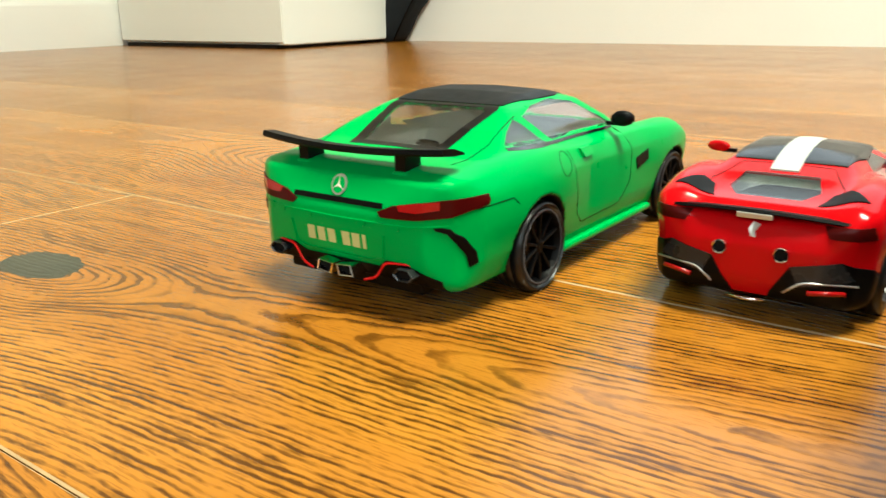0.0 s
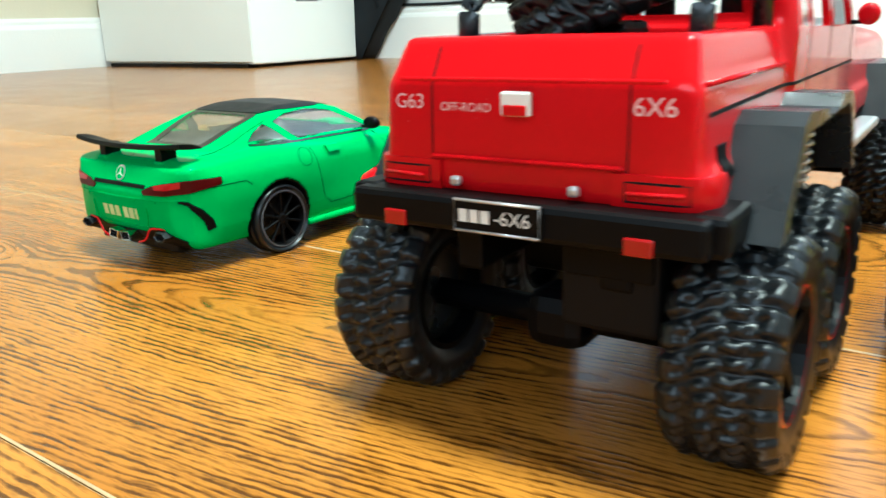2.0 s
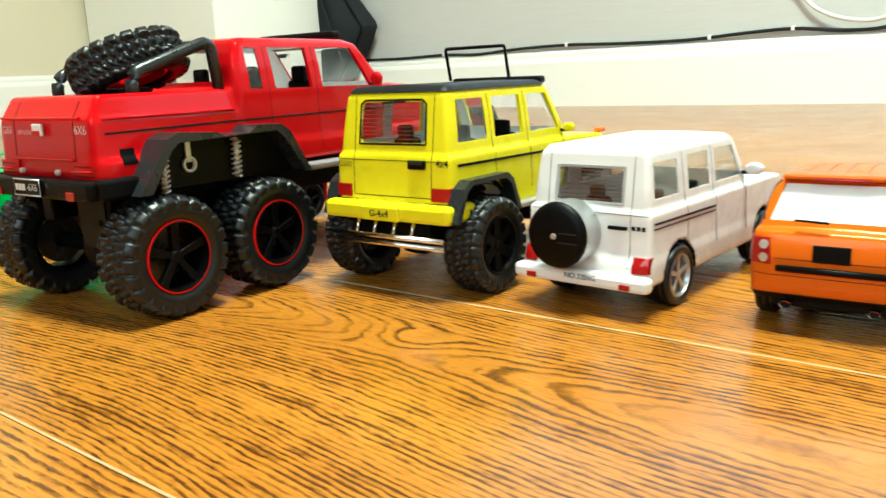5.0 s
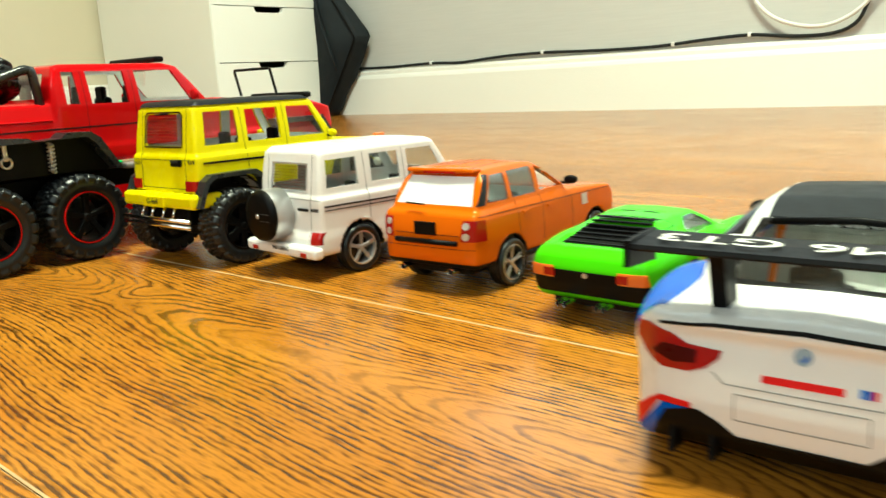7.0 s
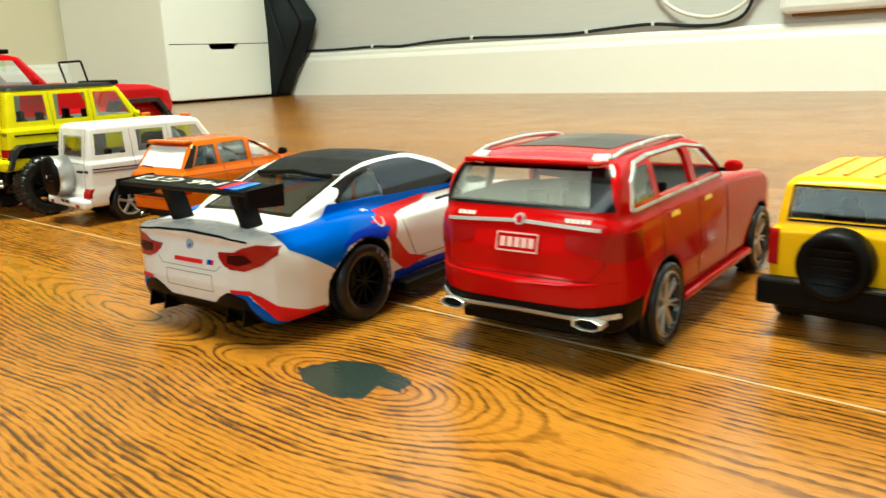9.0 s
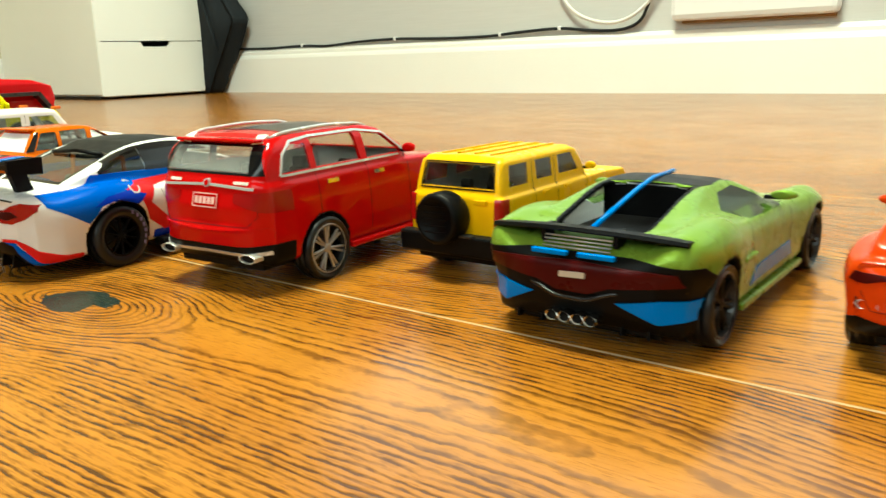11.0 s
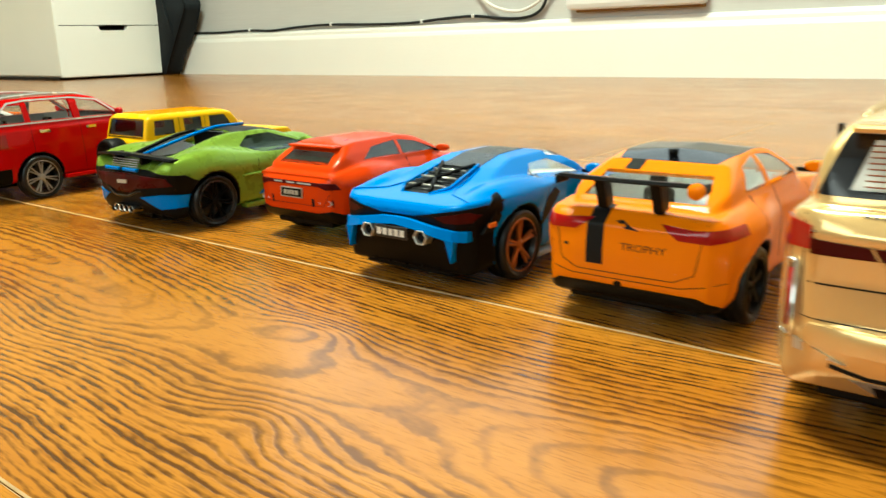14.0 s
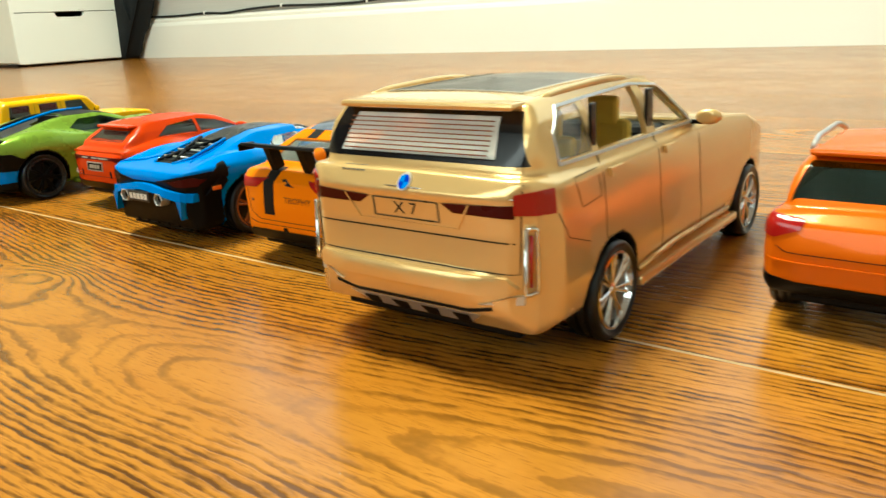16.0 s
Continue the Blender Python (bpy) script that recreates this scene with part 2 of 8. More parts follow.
def carve(me, tool, operation):
    """The boolean of two meshes, as a new mesh."""
    a, b = bpy.data.objects.new("a", me), bpy.data.objects.new("b", tool)
    for o in (a, b):
        scene.collection.objects.link(o)
    mod = a.modifiers.new("cut", "BOOLEAN")
    mod.object, mod.operation, mod.solver = b, operation, "MANIFOLD"
    out = bpy.data.meshes.new_from_object(a.evaluated_get(bpy.context.evaluated_depsgraph_get()))
    bpy.data.objects.remove(a)
    bpy.data.objects.remove(b)
    return out


def islands(me):
    """The loose pieces of a mesh, as meshes."""
    bm = bmesh.new()
    bm.from_mesh(me)
    left, out = set(bm.verts), []
    while left:
        stack = [left.pop()]
        group = {stack[0]}
        while stack:
            for e in stack.pop().link_edges:
                for v in e.verts:
                    if v in left:
                        left.discard(v)
                        group.add(v)
                        stack.append(v)
        if len(group) < 4:
            continue
        piece, at = bmesh.new(), {}
        for v in group:
            at[v] = piece.verts.new(v.co)
        for f in {f for v in group for f in v.link_faces}:
            piece.faces.new([at[v] for v in f.verts]).smooth = True
        centre = sum((v.co for v in group), Vector()) / len(group)
        out.append((centre / MM, as_mesh(piece)))
    bm.free()
    return out


def inside(p, poly):
    hit = False
    for (ax, ay), (bx, by) in zip(poly, poly[1:] + poly[:1]):
        if (ay > p[1]) != (by > p[1]) and p[0] < (bx - ax) * (p[1] - ay) / (by - ay) + ax:
            hit = not hit
    return hit


def flat_distance(poly, a, b):
    """Signed distance to a closed outline on a grid, negative inside."""
    best, sign = np.full(a.shape, 1e9), np.zeros(a.shape, bool)
    for (ax, ay), (bx, by) in zip(poly, poly[1:] + poly[:1]):
        ex, ey = bx - ax, by - ay
        wx, wy = a - ax, b - ay
        s = np.clip((wx * ex + wy * ey) / max(ex * ex + ey * ey, 1e-9), 0, 1)
        best = np.minimum(best, (wx - ex * s) ** 2 + (wy - ey * s) ** 2)
        if ey:
            sign ^= ((ay > b) != (by > b)) & (a < ex * (b - ay) / ey + ax)
    best = np.sqrt(best)
    return np.where(sign, -best, best)


def soft_max(a, b, k):
    h = np.clip(0.5 + 0.5 * (a - b) / k, 0, 1)
    return b + (a - b) * h + k * h * (1 - h)


def soft_min(a, b, k):
    return -soft_max(-a, -b, k)


def mirrored(half):
    """A whole outline from its right half."""
    return half + [(-x, y) for x, y in reversed(half) if x > 1e-6]


def surface_net(f, origin, h):
    """Vertices and quads of the zero level of a sampled field."""
    s = f < 0
    cells = tuple(n - 1 for n in f.shape)
    total, count = np.zeros((*cells, 3), np.float32), np.zeros(cells, np.float32)
    corner = lambda d: tuple(slice(d[k], d[k] + cells[k]) for k in range(3))  # noqa: E731
    for axis in range(3):
        o1, o2 = [k for k in range(3) if k != axis]
        for i in (0, 1):
            for j in (0, 1):
                d0 = [0, 0, 0]
                d0[o1], d0[o2] = i, j
                d1 = list(d0)
                d1[axis] = 1
                a, b = f[corner(d0)], f[corner(d1)]
                cross = (a < 0) != (b < 0)
                t = np.where(cross, a / np.where(cross, a - b, 1), 0)
                total[..., axis] += t * cross
                total[..., o1] += i * cross
                total[..., o2] += j * cross
                count += cross
    live = count > 0
    index = np.full(cells, -1, np.int64)
    index[live] = np.arange(live.sum())
    verts = (np.argwhere(live) + total[live] / count[live][:, None]) * h + origin
    quads = []
    for axis in range(3):
        o1, o2 = [k for k in range(3) if k != axis]
        inner = [slice(1, -1)] * 3
        inner[axis] = slice(0, -1)
        nxt = list(inner)
        nxt[axis] = slice(1, None)
        change = s[tuple(inner)] != s[tuple(nxt)]
        at = np.argwhere(change)
        at[:, o1] += 1
        at[:, o2] += 1
        ring = []
        for i, j in ((-1, -1), (0, -1), (0, 0), (-1, 0)):
            p = at.copy()
            p[:, o1] += i
            p[:, o2] += j
            ring.append(index[p[:, 0], p[:, 1], p[:, 2]])
        q = np.stack(ring, 1)
        flip = s[at[:, 0], at[:, 1], at[:, 2]]
        if axis == 1:
            flip = ~flip
        q[~flip] = q[~flip][:, ::-1]
        quads.append(q)
    return verts, np.concatenate(quads)


def relaxed(verts, quads, rounds=2):
    """Evens out a net without shrinking it."""
    e = np.concatenate([quads[:, [k, (k + 1) % 4]] for k in range(4)])
    n = np.bincount(e[:, 0], minlength=len(verts))[:, None]
    for _ in range(rounds):
        for w in (0.5, -0.52):
            mean = np.stack([np.bincount(e[:, 0], verts[e[:, 1], k], len(verts)) for k in range(3)], 1) / n
            verts = verts + w * (mean - verts)
    return verts


class Shape:
    """A car body in mm: y runs from the rear bumper forward, z up from the floor.
    low, cab: side outlines; low_rear, cab_rear: right halves of the rear outlines; plan, cab_plan: right halves from above."""

    def __init__(self, low, low_rear, plan, cab=None, cab_rear=None, cab_plan=None, wheels=(), skin=1.9, h=0.95,
                 k_low=4.0, k_cab=5.0, k_join=3.0, bulges=(), hollows=(), arch=1.5):
        w = max(x for x, _ in low_rear + plan) + max([0] + [b[3] * 0.3 for b in bulges])
        ys = [p[0] for p in low]
        zs = [p[1] for p in low + (cab or [])]
        pad = 3.2 * h
        x = np.arange(0.5, math.ceil((w + pad) / h) + 1) * h
        y = np.arange(min(ys) - pad, max(ys) + pad, h)
        z = np.arange(min(zs) - pad, max(zs) + pad, h)
        X, Y, Z = x[:, None, None], y[None, :, None], z[None, None, :]

        def block(side, rear, top, k):
            a = flat_distance(side, *np.meshgrid(y, z, indexing="ij"))[None]
            b = flat_distance(mirrored(rear), *np.meshgrid(x, z, indexing="ij"))[:, None]
            c = flat_distance(mirrored(top), *np.meshgrid(x, y, indexing="ij"))[:, :, None]
            return soft_max(soft_max(a + 0 * X, b + 0 * Y, k), c, k)

        d = block(low, low_rear, plan, k_low)
        for cx, cy, cz, rx, ry, rz, k in bulges:
            q = np.sqrt(((X - cx) / rx) ** 2 + ((Y - cy) / ry) ** 2 + ((Z - cz) / rz) ** 2)
            d = soft_min(d, (q - 1) * min(rx, ry, rz), k)
        room = None
        if cab:
            top = cab_plan or plan
            c = block(cab, cab_rear, top, k_cab)
            d = soft_min(d, c, k_join)
            room = np.maximum(c + skin, d + skin)
        well = np.full(d.shape, 1e3)
        for wy, wz, r, deep in wheels:
            circle = np.sqrt((Y - wy) ** 2 + (Z - wz) ** 2) - (r + arch)
            well = np.minimum(well, np.maximum(circle, deep - X))
        for (x0, x1), (y0, y1), (z0, z1), k in hollows:
            b = soft_max(soft_max(np.abs(X - (x0 + x1) / 2) - (x1 - x0) / 2, np.abs(Y - (y0 + y1) / 2) - (y1 - y0) / 2, k),
                         np.abs(Z - (z0 + z1) / 2) - (z1 - z0) / 2, k)
            d = np.maximum(d, -b)
        d = np.maximum(d, -well)
        if room is not None:
            room = np.maximum(room, 1.0 - well)
            d = np.maximum(d, -room)
        whole = np.concatenate([d[::-1], d])
        verts, quads = surface_net(whole.astype(np.float32), np.array([-x[-1], y[0], z[0]]), h)
        verts = relaxed(verts, quads)
        # lining: faces of the cabin and the wheel wells are dark
        mid = verts[quads].mean(1)
        at = [np.clip(np.round((np.abs(mid[:, 0]) - x[0]) / h), 0, len(x) - 1).astype(int),
              np.clip(np.round((mid[:, 1] - y[0]) / h), 0, len(y) - 1).astype(int),
              np.clip(np.round((mid[:, 2] - z[0]) / h), 0, len(z) - 1).astype(int)]
        lined = (well[at[0], at[1], at[2]] < 0.9).astype(np.int32)
        if room is not None:
            lined[room[at[0], at[1], at[2]] < 0.9] = 2
        self.verts, self.quads, self.lined = verts, quads, lined
        self.low = low

    def mesh(self, off=0.0):
        v = self.verts
        if off:
            a, b, c, d = (v[self.quads[:, k]] for k in range(4))
            n = np.cross(c - a, d - b)
            total = np.zeros_like(v)
            for k in range(4):
                for ax in range(3):
                    total[:, ax] += np.bincount(self.quads[:, k], n[:, ax], len(v))
            v = v + off * total / np.maximum(np.linalg.norm(total, axis=1), 1e-9)[:, None]
        me = bpy.data.meshes.new("net")
        nv, nq = len(v), len(self.quads)
        me.vertices.add(nv)
        me.vertices.foreach_set("co", (v * MM).astype(np.float32).ravel())
        me.loops.add(nq * 4)
        me.loops.foreach_set("vertex_index", self.quads.astype(np.int32).ravel())
        me.polygons.add(nq)
        me.polygons.foreach_set("loop_start", np.arange(0, nq * 4, 4, dtype=np.int32))
        me.polygons.foreach_set("material_index", self.lined.astype(np.int32))
        me.polygons.foreach_set("use_smooth", np.ones(nq, bool))
        me.update()
        return me


REAR, SIDE, TOP = 1, 0, 2


class Car:
    """A toy car: an Empty with the body and its parts. Rear features take (x, z), side ones (y, z), those from above (x, y), in mm."""

    def __init__(self, name, x, y, heading, label, body_paint, shape, lining=None, group="toy cars parked in a row"):
        self.root = empty(name, pose(x * MM, y * MM, 0, 0, 0, heading), label, "toy car", group)
        self.shape, self.colour, self.lining = shape, body_paint, lining or INSIDE
        self.panes, self.pads, self.cuts = [], [], []

    def _list(self, axis, poly, lo, hi, both):
        if not both:
            return [(axis, poly, lo, hi)]
        if axis == SIDE:
            return [(axis, poly, lo, hi), (axis, poly, -hi, -lo)]
        return [(axis, poly, lo, hi), (axis, [(-a, b) for a, b in poly][::-1], lo, hi)]

    def pane(self, name, mat, axis, poly, lo, hi, both=False, label=""):
        self.panes += [(name, mat, label, *p) for p in self._list(axis, poly, lo, hi, both)]

    def pad(self, name, mat, axis, poly, lo, hi, both=False, label="", lift=0.35):
        self.pads += [(name, mat, label, lift, *p) for p in self._list(axis, poly, lo, hi, both)]

    def cut(self, axis, poly, lo, hi, both=False):
        self.cuts += self._list(axis, poly, lo, hi, both)

    def finish(self):
        body = self.shape.mesh()
        for m in (self.colour, INSIDE, self.lining):
            body.materials.append(m)
        whole = body.copy()
        for lift in sorted({p[3] for p in self.pads}):
            mine = [p for p in self.pads if p[3] == lift]
            thick = self.shape.mesh(lift)
            # outlines that overlap are carved apart, one layer after another
            layers = []
            for p in mine:
                for layer in layers:
                    if all(not boxes_meet(p[4:], q[4:]) for q in layer):
                        layer.append(p)
                        break
                else:
                    layers.append([p])
            for layer in layers:
                tool = as_mesh(joined([prism(p[5], p[4], p[6], p[7]) for p in layer]))
                cutout = carve(thick, tool, "INTERSECT")
                if any("border" in p[0] for p in layer):  # a border leaves its pane free
                    cutout = carve(cutout, as_mesh(joined([prism(p[4], p[3], p[5], p[6]) for p in self.panes])), "DIFFERENCE")
                self._share(islands(cutout), [(p[0], p[1], p[2], *p[4:]) for p in layer])
        if self.panes:
            tool = as_mesh(joined([prism(p[4], p[3], p[5], p[6]) for p in self.panes]))
            self._share(islands(carve(body, tool, "INTERSECT")), self.panes)
            body = carve(body, tool, "DIFFERENCE")
        for c in self.cuts:
            body = carve(body, as_mesh(prism(c[1], c[0], c[2], c[3])), "DIFFERENCE")
        self.whole = whole
        from_mesh = bmesh.new()
        from_mesh.from_mesh(whole)
        self.tree = BVH.FromBMesh(from_mesh)
        from_mesh.free()
        body.polygons.foreach_set("use_smooth", np.ones(len(body.polygons), bool))
        body.set_sharp_from_angle(angle=radians(48))
        self.body = part("body", body, None, self.root)
        return self

    def _share(self, pieces, outlines):
        seen = {}
        for centre, me in pieces:
            for k, (name, mat, label, axis, poly, lo, hi) in enumerate(outlines):
                flat = [centre[i] for i in range(3) if i != axis]
                if lo - 1 <= centre[axis] <= hi + 1 and inside(flat, poly):
                    seen.setdefault(k, []).append(me)
                    break
            else:  # a hollow outline: its middle lies beside it
                for k, (name, mat, label, axis, poly, lo, hi) in enumerate(outlines):
                    flat = [centre[i] for i in range(3) if i != axis]
                    if lo - 1 <= centre[axis] <= hi + 1 and all(min(p[j] for p in poly) <= flat[j] <= max(p[j] for p in poly) for j in (0, 1)):
                        seen.setdefault(k, []).append(me)
                        break
        for k, meshes in seen.items():
            name, mat, label = outlines[k][:3]
            bm = bmesh.new()
            for me in meshes:
                bm.from_mesh(me)
            me = as_mesh(bm)
            me.set_sharp_from_angle(angle=radians(40))
            ob = part(name, me, mat, self.root, label)
            if "glass" in mat.name:  # lets the light into the cabin
                ob.visible_shadow = False

    def onto(self, p, axis, sign, lift):
        """The place on the body under a flat point, seen from outside."""
        o = [0.0, 0.0, 0.0]
        other = [k for k in range(3) if k != axis]
        o[other[0]], o[other[1]] = p[0] * MM, p[1] * MM
        o[axis] = 0.4 * sign
        way = [0.0, 0.0, 0.0]
        way[axis] = -sign
        hit = self.tree.ray_cast(Vector(o), Vector(way))
        return hit[0] + Vector(way) * (-lift * MM) if hit[0] else None

    def line(self, name, points, axis, sign=-1, width=0.45, mat=None, lift=0.12, both=False, closed=False, label=""):
        """A thin strip that follows the body: a panel gap or a trim line."""
        width = width if mat else width * 0.62
        pts = []
        run = points + points[:1] if closed else points
        for a, b in zip(run, run[1:]):
            n = max(1, int(math.dist(a, b) / 2.5))
            pts += [(a[0] + (b[0] - a[0]) * k / n, a[1] + (b[1] - a[1]) * k / n) for k in range(n)]
        pts.append(run[-1])
        for s in ((sign, -sign) if both and axis == SIDE else (sign,)):
            for flip in ((1, -1) if both and axis != SIDE else (1,)):
                bm, rows = bmesh.new(), []
                for k, p in enumerate(pts):
                    a, b = pts[max(k - 1, 0)], pts[min(k + 1, len(pts) - 1)]
                    dx, dy = b[0] - a[0], b[1] - a[1]
                    g = math.hypot(dx, dy) or 1
                    nx, ny = -dy / g * width / 2, dx / g * width / 2
                    row = [self.onto(((p[0] + e * nx) * flip, p[1] + e * ny), axis, s, lift) for e in (-1, 1)]
                    low = [self.onto(((p[0] + e * nx) * flip, p[1] + e * ny), axis, s, -0.3) for e in (-1, 1)]
                    rows.append([bm.verts.new(v) for v in (low[0], row[0], row[1], low[1])] if all(row) and all(low) else None)
                for r, q in zip(rows, rows[1:]):
                    if r and q and (r[1].co - q[1].co).length < 8 * MM:
                        for j in range(3):
                            bm.faces.new((r[j], r[j + 1], q[j + 1], q[j]))
                bmesh.ops.recalc_face_normals(bm, faces=bm.faces)
                if bm.faces:
                    part(name, bm, mat or SEAM, self.root, label)
                else:
                    bm.free()

    def words(self, text, at, size, axis=REAR, sign=-1, mat=None, stretch=1.0, turn=1, name="lettering", lift=0.15, bold=0.0):
        """Printed letters that lie on the body."""
        cu = bpy.data.curves.new("t", "FONT")
        cu.body, cu.size, cu.align_x, cu.align_y, cu.offset = text, size, "CENTER", "CENTER", bold
        ob = bpy.data.objects.new("t", cu)
        scene.collection.objects.link(ob)
        me = bpy.data.meshes.new_from_object(ob.evaluated_get(bpy.context.evaluated_depsgraph_get()))
        bpy.data.objects.remove(ob)
        for v in me.vertices:
            p = self.onto((at[0] + turn * v.co.x * stretch, at[1] + v.co.y), axis, sign, lift)
            if p is None:
                p = Vector((0, 0, 0.03))
            v.co = p
        part(name, me, mat or PRINT_WHITE, self.root)

    def badge(self, name, poly, axis=REAR, sign=-1, mat=None, lift=0.3, label=""):
        """A small flat shape with thickness that lies on the body."""
        bm = bmesh.new()
        rows = []
        for up in (lift, -0.5):
            row = [self.onto(p, axis, sign, up) for p in poly]
            if not all(row):
                bm.free()
                return
            rows.append([bm.verts.new(v) for v in row])
        n = len(poly)
        bm.faces.new(rows[0])
        for k in range(n):
            bm.faces.new((rows[0][k], rows[1][k], rows[1][(k + 1) % n], rows[0][(k + 1) % n]))
        bmesh.ops.recalc_face_normals(bm, faces=bm.faces)
        part(name, bm, mat, self.root, label)

    def box(self, name, mat, c, s, bevel=0.4, both=False, label="", m=None):
        for e in ((1, -1) if both else (1,)):
            part(name, box_mesh((c[0] * e, c[1], c[2]), s, bevel, m), mat, self.root, label, smooth=False)

    def tube(self, name, mat, points, r, both=False, label="", closed=False, n=8):
        for e in ((1, -1) if both else (1,)):
            part(name, add_tube(bmesh.new(), [(p[0] * e, p[1], p[2]) for p in points], r, n, closed), mat, self.root, label, smooth=True)

    def pipe(self, name, mat, at, rx, rz=None, deep=5, sides=20, both=False, label="", core=None, turn=0.0):
        """An exhaust end: a hollow tip that points to the rear, closed by a black disc for the shade inside."""
        rz = rz or rx
        for e in ((1, -1) if both else (1,)):
            bm = bmesh.new()
            rings = []
            for y, g in ((deep, 1.0), (0, 1.0), (-0.3, 0.93), (0, 0.80), (deep * 0.8, 0.78)):
                rings.append([bm.verts.new(Vector((at[0] * e + rx * g * math.cos(2 * math.pi * (k + turn) / sides), at[1] + y,
                                                   at[2] + rz * g * math.sin(2 * math.pi * (k + turn) / sides))) * MM) for k in range(sides)])
            for a, b in zip(rings, rings[1:]):
                for k in range(sides):
                    bm.faces.new((a[k], b[k], b[(k + 1) % sides], a[(k + 1) % sides]))
            ob = part(name, bm, mat, self.root, label)
            hole = bmesh.new()
            bmesh.ops.create_circle(hole, cap_ends=True, segments=sides, radius=1,
                                    matrix=Matrix.Translation(Vector((at[0] * e, at[1] + deep * 0.22, at[2])) * MM)
                                    @ Matrix.Rotation(radians(90), 4, "X") @ Matrix.Diagonal((rx * 0.8 * MM, rz * 0.8 * MM, 1, 1)))
            part("bore", hole, core or SEAM, ob)

    def mirror(self, mat, at, size=(9, 4, 6)):
        """A pair of door mirrors on short arms."""
        for e in (1, -1):
            bm = bmesh.new()
            bmesh.ops.create_uvsphere(bm, u_segments=14, v_segments=10, radius=0.5,
                                      matrix=Matrix.Translation(Vector((at[0] * e, at[1], at[2])) * MM)
                                      @ Matrix.Rotation(radians(12 * e), 4, "Z") @ Matrix.Diagonal((size[0] * MM, size[1] * MM, size[2] * MM, 1)))
            for v in bm.verts:  # squared-off shell with a flat back
                v.co.y = max(v.co.y, (at[1] - size[1] * 0.32) * MM)
            ob = part("door_mirror", bm, mat, self.root, smooth=True)
            part("mirror_arm", box_mesh(((at[0] - size[0] * 0.45) * e, at[1] + 0.5, at[2] - size[2] * 0.35), (size[0] * 0.6, 2.0, 1.6), 0.3), BLACK, ob)

    def wheel(self, at, r, width, rim_mat, style="five", rim=0.68, tyre=None, ring=None, hub_mat=None, label="", bulge=1.0):
        for e in ((1, -1)):
            m = Matrix.Translation(Vector((at[0] * e, at[1], r)) * MM) @ Matrix.Rotation(0 if e > 0 else math.pi, 4, "Z")
            deep = style in ("twin", "split") and rim_mat is not CHROME  # a dark barrel behind bright spokes
            ob = part("wheel", rim_mesh(r * rim, width, style, m), GREY_PLASTIC if deep else rim_mat, self.root, label, smooth=False)
            spokes(ob, r * rim, width, style, m, rim_mat)
            part("tyre", tyre_mesh(r, r * rim, width, m, tyre), RUBBER, ob, smooth=True)
            if ring or deep:
                part("rim_ring", add_lathe(bmesh.new(), [(width * 0.36, r * rim * 1.02), (width * 0.47, r * rim * 1.0), (width * 0.48, r * rim * 0.955), (width * 0.36, r * rim * 0.93)], 40, m), ring or rim_mat, ob, smooth=True)
            disc = add_lathe(bmesh.new(), [(-width * 0.05, 0), (-width * 0.05, r * rim * 0.7), (-width * 0.2, r * rim * 0.72), (-width * 0.2, 0)], 28, m)
            part("brake_disc", disc, hub_mat or GREY_PLASTIC, ob)

    def seats(self, rows, mat, w=15, h=26, z=18):
        """Seats with headrests inside the cabin: rows of (x, y)."""
        for x, y in rows:
            for e in (1, -1):
                bm = bmesh.new()
                add_box(bm, (x * e, y + 7, z + 4), (w, 16, 7), 2.0)
                add_box(bm, (x * e, y - 2, z + h * 0.5), (w * 0.95, 5, h * 0.85), 2.0, Matrix.Translation((0, 0, 0)))
                add_box(bm, (x * e, y - 3, z + h), (w * 0.55, 4, h * 0.28), 1.5)
                part("seat", bm, mat, self.root)

    def underside(self, c, s, mat=None):
        self.box("chassis", mat or BLACK, c, s, 1.0)


def boxes_meet(a, b):
    """Whether two outlines with their depths come near one another."""
    def span(p):
        axis, poly, lo, hi = p
        other = [k for k in range(3) if k != axis]
        out = [None] * 3
        out[axis] = (lo, hi)
        for k, o in enumerate(other):
            out[o] = (min(q[k] for q in poly), max(q[k] for q in poly))
        return out
    return all(p[0] <= q[1] + 0.5 and q[0] <= p[1] + 0.5 for p, q in zip(span(a), span(b)))


def rim_mesh(r, width, style, m):
    """The barrel of a wheel that faces +x."""
    f = width * 0.5
    bm = add_lathe(bmesh.new(), [(-f * 0.9, r * 0.9), (-f * 0.9, r * 0.99), (f * 0.75, r * 0.99), (f * 0.93, r * 1.0), (f * 0.96, r * 0.93), (f * 0.6, r * 0.88), (-f * 0.5, r * 0.86)], 36, m)
    bmesh.ops.recalc_face_normals(bm, faces=bm.faces)
    return bm


